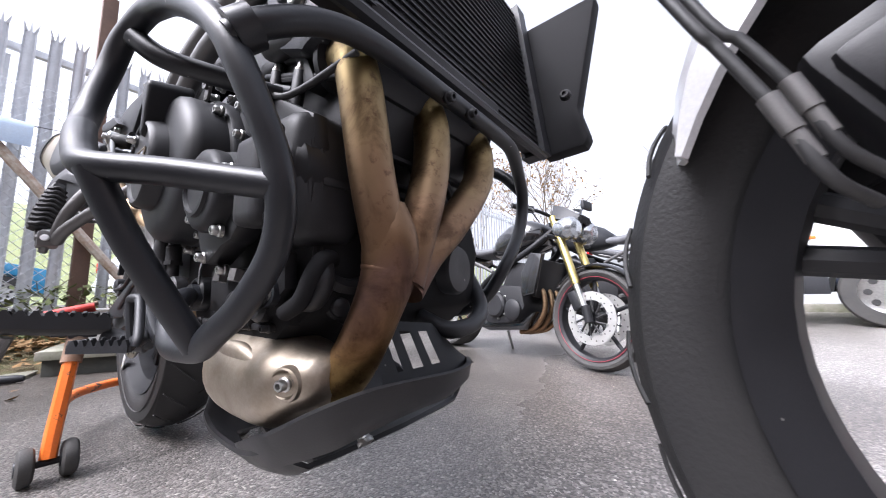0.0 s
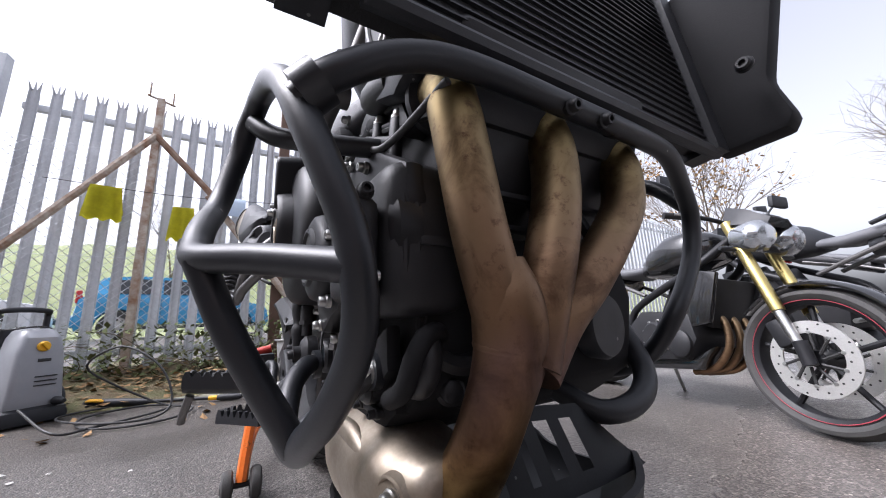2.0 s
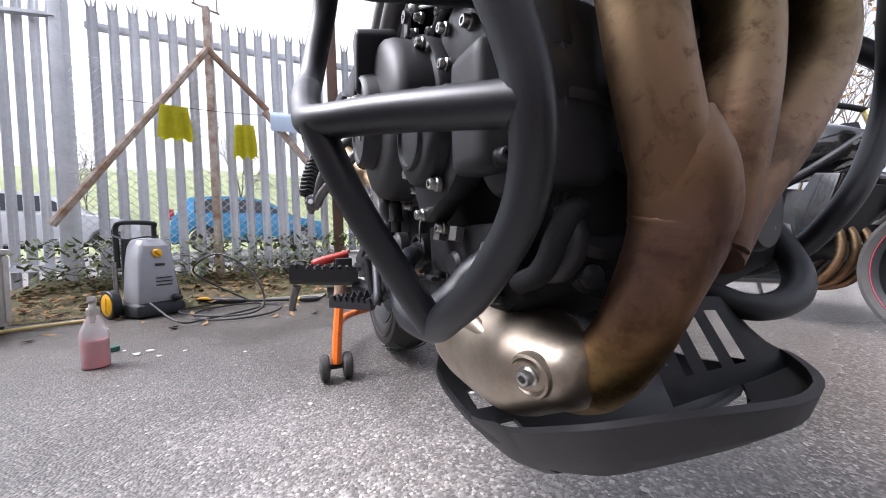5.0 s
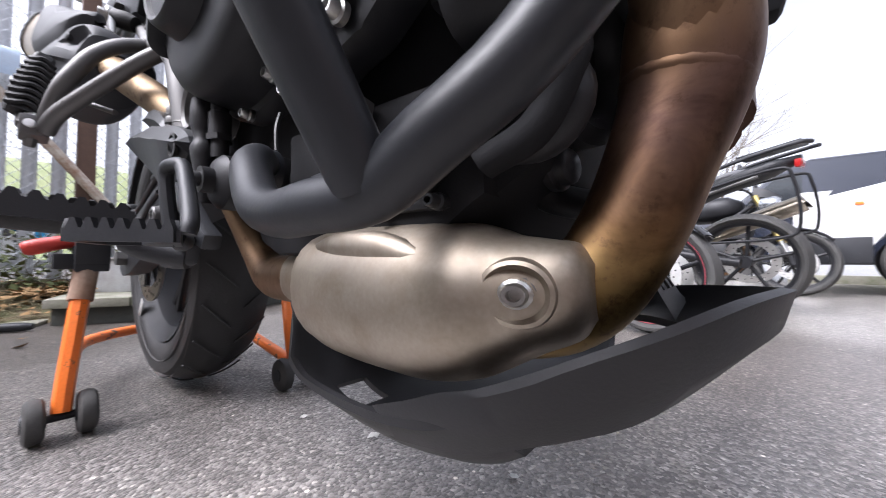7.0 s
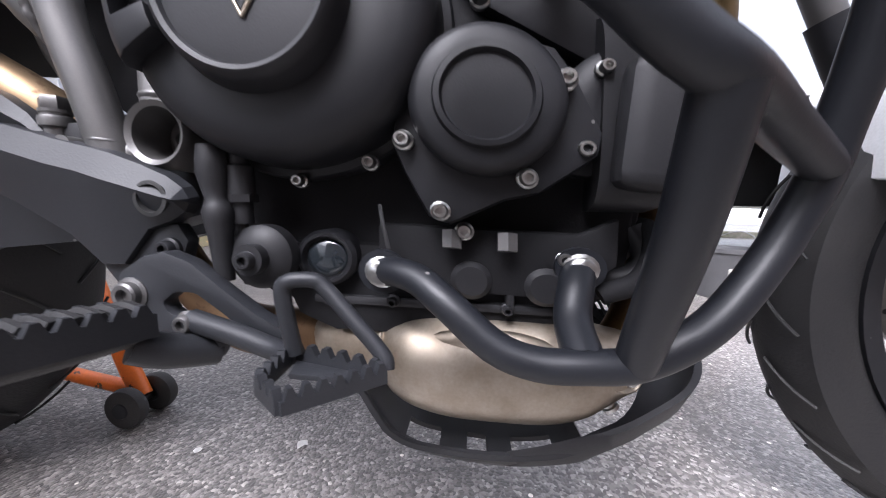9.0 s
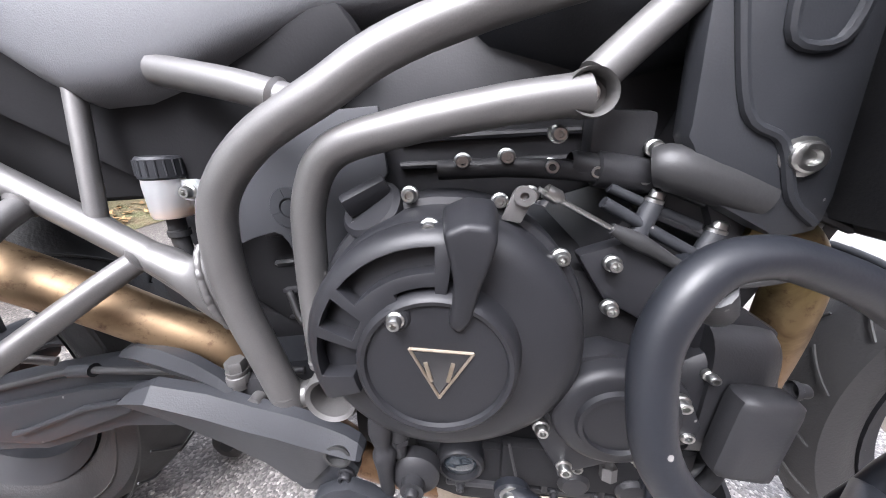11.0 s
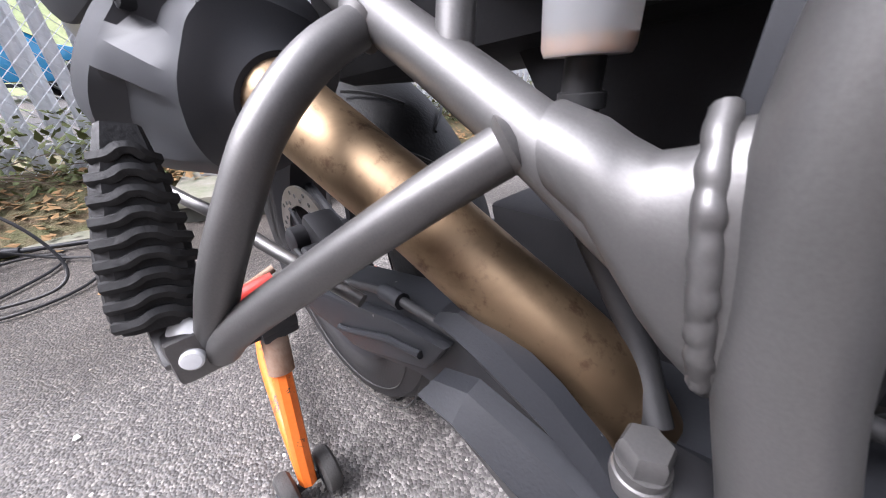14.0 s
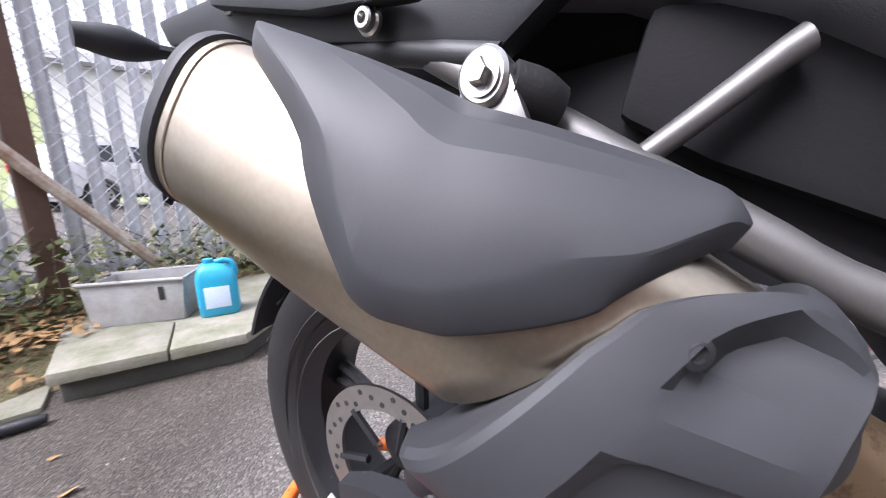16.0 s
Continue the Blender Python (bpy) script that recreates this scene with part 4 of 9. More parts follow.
part("rear_tube", tube([(0.392, 0.285, 0.55), (0.35, 0.285, 0.60), (0.29, 0.28, 0.63), (0.25, 0.2, 0.64)], 0.0112, 14, 5), "bar", crash)
part("clamp_collar", tube([(0.413, -0.262, 0.543), (0.421, -0.25, 0.553)], 0.0165, 16, 1), "bar", crash)
part("clamp_collar", tube([(0.43, 0.05, 0.598), (0.43, 0.06, 0.598)], 0.0118, 16, 1), "bar", crash)
for y in (-0.03, 0.02):
    part("clamp_bolt", hexbolt((0.441, y, 0.59), (1, 0, -0.3), 0.0065), "cover", crash)
part("engine_stub", tube([(0.309, -0.176, 0.358), (0.302, -0.195, 0.344), (0.297, -0.212, 0.325), (0.297, -0.24, 0.308)], 0.0115, 14, 5), "bar", crash)
part("inner_tube", tube([(0.237, -0.285, 0.628), (0.256, -0.264, 0.607), (0.279, -0.225, 0.597), (0.296, -0.16, 0.595)], 0.0112, 14, 5), "bar", crash)
for q in ((0.169, -0.193, 0.349), (0.309, -0.172, 0.358)):
    part("mount_eye", lathe([(0.006, 0), (0.017, 0), (0.017, 0.008), (0.006, 0.008)], (0, -1, 0), q, 20, closed=True), "bar", crash)
part("mount_bolt", hexbolt((0.169, -0.202, 0.349), (0, -1, 0), 0.0098, False), "alu", crash)
part("mount_bolt", hexbolt((0.309, -0.181, 0.358), (0, -1, 0), 0.0098, False), "alu", crash)

# exhaust headers, collector, collector box
exhaust = part("exhaust_header", tube([(0.345, -0.125, 0.625), (0.383, -0.13, 0.615), (0.399, -0.134, 0.58), (0.403, -0.13, 0.53), (0.404, -0.122, 0.47), (0.405, -0.11, 0.41), (0.404, -0.098, 0.365)], 0.0234, 20, 6), "header", bike, "heat-bronzed steel exhaust header pipe")
part("header_pipe", tube([(0.345, -0.014, 0.625), (0.383, -0.014, 0.612), (0.399, -0.014, 0.575), (0.404, -0.022, 0.52), (0.408, -0.044, 0.46), (0.408, -0.068, 0.405), (0.406, -0.086, 0.36)], 0.0234, 20, 6), "header", exhaust)
part("header_pipe", tube([(0.345, 0.106, 0.62), (0.383, 0.108, 0.606), (0.400, 0.105, 0.57), (0.405, 0.088, 0.52), (0.406, 0.048, 0.475), (0.405, 0.0, 0.43), (0.404, -0.045, 0.395), (0.402, -0.08, 0.355)], 0.0226, 20, 6), "header", exhaust)
part("collector_pipe", tube([(0.407, -0.106, 0.445, 0.019), (0.406, -0.103, 0.418, 0.0275), (0.404, -0.1, 0.392, 0.0298), (0.400, -0.1, 0.37, 0.0285), (0.390, -0.105, 0.34, 0.0262), (0.375, -0.115, 0.30, 0.0252), (0.355, -0.124, 0.268, 0.0255), (0.33, -0.13, 0.255, 0.026), (0.31, -0.135, 0.255, 0.026)], 0.027, 22, 6), "header", exhaust)
part("weld_bead", lathe([(0.026, -0.007), (0.0288, -0.0025), (0.0293, 0), (0.0288, 0.0025), (0.026, 0.007)], (0.22, 0.12, 1), (0.401, -0.1, 0.376), 32), "header", exhaust)
for y, z in ((-0.125, 0.612), (-0.014, 0.61), (0.106, 0.604)):
    part("port_flange", lathe([(0.02, 0), (0.034, 0), (0.034, 0.008), (0.024, 0.012)], (1, 0, -0.25), (0.355, y, z + 0.01), 24), "engine", exhaust)


def oval(c, ay, az, n=28, pinch=0.0):
    pts = []
    for k in range(n):
        a = math.tau * k / n
        ca, sa = math.cos(a), math.sin(a)
        e = 0.86
        pts.append(Vector((c[0], c[1] + math.copysign(abs(ca) ** e, ca) * ay, c[2] + math.copysign(abs(sa) ** e, sa) * az * (1 - pinch * (sa > 0) * 0.3))))
    return pts


secs = [(0.085, -0.118, 0.263, 0.024, 0.024), (0.10, -0.122, 0.264, 0.027, 0.027), (0.135, -0.127, 0.264, 0.03, 0.029), (0.155, -0.13, 0.262, 0.034, 0.033), (0.166, -0.133, 0.26, 0.043, 0.039), (0.185, -0.136, 0.260, 0.052, 0.046), (0.215, -0.137, 0.259, 0.055, 0.051), (0.255, -0.137, 0.259, 0.055, 0.052), (0.29, -0.137, 0.260, 0.055, 0.051), (0.315, -0.138, 0.262, 0.053, 0.044), (0.33, -0.14, 0.264, 0.044, 0.036), (0.346, -0.141, 0.268, 0.034, 0.029), (0.359, -0.14, 0.27, 0.028, 0.024), (0.366, -0.139, 0.27, 0.018, 0.014)]
fine_secs = spline(secs, 4)
box = part("collector_box", loft([oval(q[:3], q[3], q[4]) for q in fine_secs]), "steel", bike, "satin stainless collector box with pressed flutes")
part("flute", merge(tube([(0.20, -0.176, 0.288, 0.006), (0.23, -0.179, 0.291, 0.010), (0.27, -0.179, 0.290, 0.011), (0.305, -0.180, 0.281, 0.007)], 0.009, 12, 5, flat=0.8)), "steel", box)
part("bolt_recess", lathe([(0.0175, -0.008), (0.0155, 0.0), (0.0135, 0.001), (0.0105, -0.004), (0, -0.004)], (0.3, -1, 0.0), (0.342, -0.178, 0.27), 32), "steel", box)
part("washer", lathe([(0.009, -0.006), (0.009, -0.003), (0.008, -0.0025), (0, -0.0025)], (0.3, -1, 0), (0.342, -0.178, 0.27), 24), "frame", box)
part("box_bolt", hexbolt((0.342, -0.1785, 0.27), (0.3, -1, 0), 0.0056), "alu", box)
part("seam_bead", merge(*[tube([tuple(p) for p in oval((x, y, z), ay, az)] + [tuple(oval((x, y, z), ay, az)[0])], 0.0018, 6, 1, smooth=False) for x, y, z, ay, az in ((0.157, -0.1305, 0.262, 0.0355, 0.0345),)]), "steel", box)
part("link_pipe", tube([(0.105, -0.121, 0.264, 0.0275), (0.05, -0.11, 0.263, 0.0275), (-0.01, -0.10, 0.268, 0.0268), (-0.055, -0.10, 0.305), (-0.085, -0.115, 0.37), (-0.108, -0.14, 0.435), (-0.135, -0.156, 0.480), (-0.19, -0.172, 0.520), (-0.232, -0.184, 0.550), (-0.27, -0.196, 0.575), (-0.326, -0.211, 0.611), (-0.37, -0.218, 0.638)], 0.0238, 22, 6), "tailpipe", exhaust, "bronze-tinted tailpipe")
part("sensor_hose", tube([(0.36, -0.06, 0.32), (0.33, -0.10, 0.33), (0.325, -0.11, 0.36), (0.31, -0.12, 0.375)], 0.011, 12, 5), "engine", bike)

# skid plate: one pressed sheet with open slots, right front corner drawn forward
SK = [(0.0, 0.240), (0.06, 0.225), (0.125, 0.208), (0.15, 0.184), (0.175, 0.164), (0.21, 0.157), (0.255, 0.155), (0.29, 0.159), (0.315, 0.167), (0.33, 0.177)]
COLS = (-1.075, -1.06, -1.03, -0.95, -0.86, -0.66, -0.4, -0.2, -0.07, 0.02, 0.12, 0.22, 0.32, 0.5, 0.66, 0.86, 0.95, 1.03, 1.06, 1.075)
LIP = (1.0, 0.75, 0.32, 0.05, 0.0)
bm = bmesh.new()
grid = []
prof = [(q[0], q[2]) for q in spline([(a, 0, b) for a, b in SK], 5)]
for x, z in prof:
    half = ramp(x, (0.0, 0.06, 0.12, 0.16, 0.3, 0.36, 0.426), (0.105, 0.11, 0.138, 0.164, 0.17, 0.165, 0.14))
    lip = ramp(x, (0.0, 0.1, 0.16, 0.3, 0.36, 0.426), (0.018, 0.02, 0.024, 0.034, 0.04, 0.04))
    row = []
    for c in COLS:
        k = 5 - sum(1 for v in (-0.86, -0.95, -1.03, -1.06, -1.075) if c <= v or -c <= v) - 1
        up = LIP[max(0, min(4, k + 0))] if abs(c) >= 0.86 else 0.0
        fwd = ramp(x, (0.3, 0.426), (0.0, -0.045)) * max(0.0, c)
        narrow = ramp(x, (0.3, 0.418), (1.0, 0.6)) if c > 0 else 1.0
        row.append(bm.verts.new((x + fwd, c * half * narrow, z + lip * up + 0.004 * max(0, x - 0.3) / 0.126 * max(0, c) * 2)))
    grid.append(row)
for i in range(len(grid) - 1):
    x = prof[i][0]
    for j in range(len(COLS) - 1):
        c = (COLS[j] + COLS[j + 1]) / 2
        side_slot = -0.86 < c < -0.66 and (0.165 < x < 0.198 or 0.222 < x < 0.24 or 0.268 < x < 0.306)
        if not side_slot:
            bm.faces.new((grid[i][j], grid[i + 1][j], grid[i + 1][j + 1], grid[i][j + 1]))
bmesh.ops.recalc_face_normals(bm, faces=bm.faces)
bmesh.ops.solidify(bm, geom=bm.faces[:], thickness=0.005)
skid = part("skid_plate", bm, "engine", bike, "black plastic skid plate with slots and a raised lip")
LIP_TOP = [(0.265, -0.182, 0.194), (0.292, -0.186, 0.206), (0.315, -0.188, 0.218), (0.333, -0.188, 0.225), (0.361, -0.183, 0.24), (0.396, -0.170, 0.256), (0.420, -0.140, 0.266), (0.436, -0.095, 0.268), (0.44, -0.05, 0.266), (0.428, 0, 0.264), (0.402, 0.045, 0.262), (0.376, 0.082, 0.258), (0.364, 0.094, 0.252)]
LIP_LOW = [(0.265, -0.168, 0.172), (0.292, -0.17, 0.178), (0.313, -0.172, 0.185), (0.327, -0.168, 0.19), (0.35, -0.16, 0.2), (0.378, -0.148, 0.211), (0.400, -0.124, 0.224), (0.416, -0.088, 0.233), (0.419, -0.046, 0.234), (0.408, 0, 0.233), (0.385, 0.04, 0.232), (0.36, 0.068, 0.23), (0.353, 0.078, 0.236)]
rings = []
for a, b in zip(spline(LIP_TOP, 3), spline(LIP_LOW, 3)):
    a, b = Vector(a[:3]), Vector(b[:3])
    inward = Vector((-1, -0.25 * math.copysign(1, a.y), 0)).normalized()
    mid = a.lerp(b, 0.55) - inward * 0.006
    back = b + inward * 0.022 + Vector((0, 0, -0.002))
    rings.append([a, mid, b, back, back + Vector((0, 0, 0.006)), b + inward * 0.005 + Vector((0, 0, 0.006)), mid + inward * 0.006, a + inward * 0.006 + Vector((0, 0, 0.001))])
part("front_lip", loft(rings), "engine", skid, "rounded front lip", 50)
# slotted upright panel behind the front lip
bm = bmesh.new()
grid = []
US = (-0.1, -0.075, -0.066, -0.05, -0.032, -0.016, 0.0, 0.018, 0.045, 0.075)
VS = (0.0, 0.2, 0.5, 0.82, 1.0)
for v in VS:
    row = []
    for u in US:
        top = ramp(u, (-0.1, 0.02, 0.075), (0.325, 0.312, 0.268))
        row.append(bm.verts.new((0.392 - 0.032 * v - 0.06 * max(0, u) * (1 - v), u, 0.252 + (top - 0.252) * v)))
    grid.append(row)
for i in range(len(VS) - 1):
    for j in range(len(US) - 1):
        if not (0 < i < 3 and j in (1, 3, 5)):
            bm.faces.new((grid[i][j], grid[i][j + 1], grid[i + 1][j + 1], grid[i + 1][j]))
bmesh.ops.solidify(bm, geom=bm.faces[:], thickness=0.004)
part("slotted_panel", bm, "plastic", skid, "slotted black front panel")
part("plate_bolt", hexbolt((0.36, -0.1, 0.2), (-0.6, 0, 0.8), 0.007), "alu", skid)

# crankcase, cylinder block, head, covers
engine = part("engine", slab([(0.0, 0.36), (0.06, 0.315), (0.13, 0.30), (0.30, 0.30), (0.345, 0.335), (0.36, 0.42), (0.345, 0.53), (0.24, 0.58), (0.10, 0.60), (0.0, 0.56)], 0.31, 0.155, 0.012), "matt", bike, "black painted three-cylinder engine")
part("sump", slab([(0.07, 0.345), (0.085, 0.30), (0.12, 0.285), (0.28, 0.285), (0.325, 0.32), (0.33, 0.37), (0.07, 0.37)], 0.33, 0.165, 0.012), "matt", engine)
part("cylinder_block", slab([(0.215, 0.52), (0.345, 0.47), (0.40, 0.60), (0.27, 0.655)], 0.25, 0.125, 0.008), "engine", engine)
part("cylinder_head", slab([(0.262, 0.635), (0.40, 0.578), (0.43, 0.655), (0.38, 0.735), (0.30, 0.735)], 0.28, 0.14, 0.01), "engine", engine)
for i in range(3):
    z0 = 0.60 + i * 0.024
    part("head_rib", tube([(0.275 + i * 0.008, -0.143, z0 + 0.035), (0.405 + i * 0.008, -0.143, z0 - 0.02)], 0.005, 8, 1), "engine", engine)
for x, z in ((0.325, 0.625), (0.385, 0.595)):
    part("head_bolt_tower", rbox((0.018, 0.03, 0.06), (x, -0.135, z), 0.005, (0, -22, 0)), "engine", engine)
    part("head_bolt", hexbolt((x + 0.013, -0.135, z + 0.032), (0.35, 0, 1), 0.006, False), "alu", engine)

CL = Vector((0.106, -0.165, 0.535))
clutch = part("clutch_cover", lathe([(0.1145, 0.02), (0.1145, -0.008), (0.1125, -0.0115), (0.107, -0.0135), (0.1055, -0.043), (0.102, -0.053), (0.095, -0.059), (0.086, -0.0625), (0.07, -0.065), (0, -0.0655)], (0, 1, 0), CL, 80), "cover", engine, "round satin black clutch cover with raised badge ring")
part("badge_disc", lathe([(0.066, -0.056), (0.0625, -0.069), (0.0605, -0.077), (0.0585, -0.0825), (0.0555, -0.0845), (0.0525, -0.0835), (0.0512, -0.0805), (0.044, -0.081), (0, -0.0815)], (0, 1, 0), CL, 64), "cover", clutch)
# open cage over the upper rear quarter: spokes and bands with through slots
CAGE_A = (82, 90, 98, 107, 116, 124, 132, 140, 146, 154, 162, 168, 175, 183, 190, 197, 204)
CAGE_R = (0.050, 0.054, 0.064, 0.074, 0.091, 0.0985, 0.1035)
CAGE_Y = (0.0795, 0.0802, 0.0798, 0.0785, 0.0755, 0.0715, 0.0635)
bm = bmesh.new()
grid = [[bm.verts.new((CL.x + math.cos(radians(a)) * r, CL.y - y + 0.016, CL.z + math.sin(radians(a)) * r)) for r, y in zip(CAGE_R, CAGE_Y)] for a in CAGE_A]
for i in range(len(CAGE_A) - 1):
    for k in range(len(CAGE_R) - 1):
        a, r = (CAGE_A[i] + CAGE_A[i + 1]) / 2, (CAGE_R[k] + CAGE_R[k + 1]) / 2
        slot = (90 < a < 140 and 0.074 < r < 0.091) or (90 < a < 116 and 0.054 < r < 0.064) or (146 < a < 162 and 0.064 < r < 0.091) or (168 < a < 190 and 0.064 < r < 0.091)
        outside = a > 168 and r < 0.064
        if not slot and not outside:
            bm.faces.new((grid[i][k], grid[i + 1][k], grid[i + 1][k + 1], grid[i][k + 1]))
ext = bmesh.ops.extrude_face_region(bm, geom=bm.faces[:])
bmesh.ops.translate(bm, vec=(0, -0.016, 0), verts=[e for e in ext["geom"] if isinstance(e, bmesh.types.BMVert)])
bmesh.ops.recalc_face_normals(bm, faces=bm.faces)
edges = [e for e in bm.edges if len(e.link_faces) == 2 and e.calc_face_angle(0) > 0.7]
bmesh.ops.bevel(bm, geom=edges, offset=0.0013, segments=2, affect="EDGES", profile=0.6, clamp_overlap=True)
part("cage", bm, "cover", clutch, "raised slotted cage", 32)
part("cage_boss", lathe([(0.0105, 0.0), (0.0105, 0.010), (0.0085, 0.0125), (0, 0.0125)], (0, -1, 0), (0.079, -0.236, 0.576), 24), "cover", clutch)
part("release_housing", slab([(0.108, 0.645), (0.126, 0.653), (0.146, 0.651), (0.151, 0.64), (0.147, 0.622), (0.139, 0.60), (0.131, 0.567), (0.121, 0.556), (0.112, 0.565), (0.117, 0.60), (0.114, 0.62)], 0.052, -0.200, 0.010, taper=0.8, segs=3), "cover", clutch, "moulded clutch release fin")
part("filler_cap", lathe([(0.026, -0.004), (0.028, 0.0), (0.028, 0.01), (0.024, 0.014), (0, 0.014)], (-0.35, -0.6, 0.7), (0.05, -0.168, 0.63), 24), "cover", clutch)
part("filler_grip", rbox((0.04, 0.012, 0.02), (0.044, -0.178, 0.648), 0.004, (25, -25, 20)), "cover", clutch)
# badge: a plain triangle outline with two plain bars
tri_o = [(0.087, 0.552), (0.133, 0.5495), (0.108, 0.510)]
part("badge_edge", merge(*[tube([(a[0], CL.y - 0.0822, a[1]), (b[0], CL.y - 0.0822, b[1])], 0.0012, 8, 1) for a, b in zip(tri_o, tri_o[1:] + tri_o[:1])]), "steel", clutch, "silver triangular badge outline")
part("badge_field", slab([(0.0895, 0.5505), (0.1305, 0.5482), (0.108, 0.514)], 0.0012, CL.y - 0.0812, 0.0003), "gloss", clutch)
for x, a in ((0.1015, -14), (0.1175, 14)):
    part("badge_bar", rbox((0.003, 0.0018, 0.017), (x - 0.001, CL.y - 0.0826, 0.533), 0.0004, (0, a, 0)), "steel", clutch)

CR = Vector((0.241, -0.194, 0.474))
crank = part("crank_cover", merge(lathe([(0.050, 0.02), (0.0495, -0.018), (0.047, -0.024), (0.042, -0.027), (0.0335, -0.028), (0.032, -0.032), (0.0285, -0.0325), (0.027, -0.029), (0.012, -0.030), (0, -0.030)], (0, 1, 0), CR, 56), slab([(0.178, 0.445), (0.186, 0.425), (0.202, 0.393), (0.218, 0.388), (0.255, 0.408), (0.278, 0.414), (0.312, 0.442), (0.314, 0.458), (0.298, 0.495), (0.285, 0.515), (0.235, 0.528), (0.192, 0.515), (0.18, 0.47)], 0.030, -0.172, 0.007)), "cover", engine, "round black crank end cover")
part("pump_cover", merge(lathe([(0.043, 0.015), (0.043, -0.006), (0.038, -0.012), (0.024, -0.016), (0.022, -0.0155), (0, -0.016)], (0, 1, 0), (0.334, -0.172, 0.482), 36), slab([(0.30, 0.43), (0.36, 0.43), (0.365, 0.48), (0.345, 0.51), (0.305, 0.5)], 0.02, -0.155, 0.006)), "cover", engine)
part("side_cover", slab([(0.21, 0.60), (0.235, 0.56), (0.34, 0.50), (0.375, 0.50), (0.372, 0.54), (0.30, 0.59), (0.255, 0.62)], 0.02, -0.15, 0.006), "cover", engine)
part("oil_sight_glass", lathe([(0.024, 0.012), (0.024, -0.008), (0.021, -0.012), (0.0185, -0.012), (0.0175, -0.006), (0, -0.006)], (0, 1, 0), (0.12, -0.168, 0.355), 32), "cover", engine, "round oil sight glass")
part("sight_window", lathe([(0.016, 0), (0.012, -0.003), (0, -0.0035)], (0, 1, 0), (0.12, -0.1745, 0.355), 24), "carglass", engine)
part("gear_shaft", merge(lathe([(0.026, 0.01), (0.026, -0.004), (0.02, -0.01), (0.012, -0.012), (0.012, -0.022), (0, -0.022)], (0, 1, 0), (0.075, -0.19, 0.358), 28), hexbolt((0.075, -0.211, 0.358), (0, -1, 0), 0.007)), "engine", engine)
part("lower_case", slab([(0.16, 0.385), (0.31, 0.385), (0.335, 0.40), (0.335, 0.36), (0.30, 0.33), (0.16, 0.33)], 0.015, -0.16, 0.005), "matt", engine)
for x, h in ((0.205, 0.05), (0.262, 0.055)):
    part("case_rib", rbox((0.007, 0.012, h), (x, -0.168, 0.345), 0.003), "engine", engine)
for x0, z0 in ((0.232, 0.342), (0.288, 0.34)):
    part("case_boss", lathe([(0.016, 0.01), (0.016, -0.004), (0.012, -0.008), (0, -0.0085)], (0, 1, 0), (x0, -0.172, z0), 24), "engine", engine)
part("sump_flange", rbox((0.2, 0.014, 0.008), (0.205, -0.163, 0.318), 0.003), "engine", engine)
for x in (0.12, 0.17, 0.215, 0.26, 0.3):
    part("sump_screw", hexbolt((x, -0.171, 0.318), (0, -1, 0), 0.0042), "engine", engine)
part("switch_body", merge(lathe([(0.008, 0), (0.008, 0.02), (0.0105, 0.022), (0.0105, 0.045), (0.008, 0.047), (0.008, 0.062), (0, 0.063)], (0, 0, 1), (0.06, -0.19, 0.385), 16), lathe([(0.012, 0), (0.012, 0.006), (0.0, 0.006)], (0, 0, 1), (0.06, -0.19, 0.402), 6)), "engine", engine, "brake light switch")
part("switch_lead", tube([(0.06, -0.19, 0.385), (0.061, -0.191, 0.36), (0.058, -0.186, 0.335)], 0.004, 8, 4), "hose", engine)
part("case_lead", tube([(0.165, -0.185, 0.40), (0.168, -0.19, 0.385), (0.172, -0.192, 0.366)], 0.0016, 6, 4), "hose", engine)
BOLTS = [(0.211, -0.203, 0.398, 1), (0.268, -0.209, 0.424, 1), (0.187, -0.207, 0.447, 1), (0.304, -0.197, 0.447, 1), (0.299, -0.174, 0.364, 1), (0.198, -0.205, 0.506, 1), (0.289, -0.209, 0.490, 1), (0.227, -0.186, 0.383, 1), (0.16, -0.189, 0.432, 0.85), (0.105, -0.182, 0.419, 0.8), (0.316, -0.19, 0.505, 0.8), (0.353, -0.186, 0.44, 0.9)]
UPPER_BOLTS = [(0.034, -0.176, 0.624, 0.9), (0.08, -0.178, 0.649, 1), (0.101, -0.224, 0.634, 1), (0.148, -0.176, 0.644, 0.9), (0.194, -0.186, 0.603, 1), (0.17, -0.176, 0.651, 0.9), (0.079, -0.250, 0.576, 0.9), (0.005, -0.17, 0.575, 0.8), (0.236, -0.176, 0.597, 1), (0.238, -0.178, 0.557, 1), (0.284, -0.174, 0.575, 1), (0.188, -0.165, 0.697, 1), (0.345, -0.172, 0.535, 1)]
for x, y, z, k in BOLTS + UPPER_BOLTS:
    part("cover_bolt", hexbolt((x, y, z), (0, -1, 0), 0.0058 * k), "alu", engine)
for x, z in ((0.218, 0.375), (0.258, 0.375)):
    part("hex_nut", lathe([(0.008, -0.008), (0.008, 0.006), (0.0, 0.006)], (0, -0.2, -1), (x, -0.185, z), 6), "frame", engine)
part("round_filter", lathe([(0.038, 0), (0.038, 0.05), (0.034, 0.056), (0.012, 0.057), (0, 0.055)], (1, 0.1, -0.05), (0.315, 0.075, 0.39), 40), "plastic", engine, "black spin-on oil filter")
part("alternator_ring", lathe([(0.026, 0), (0.044, 0), (0.044, 0.014), (0.036, 0.019), (0.028, 0.012)], (1, -0.35, -0.1), (0.350, -0.108, 0.398), 40, closed=True), "engine", engine)
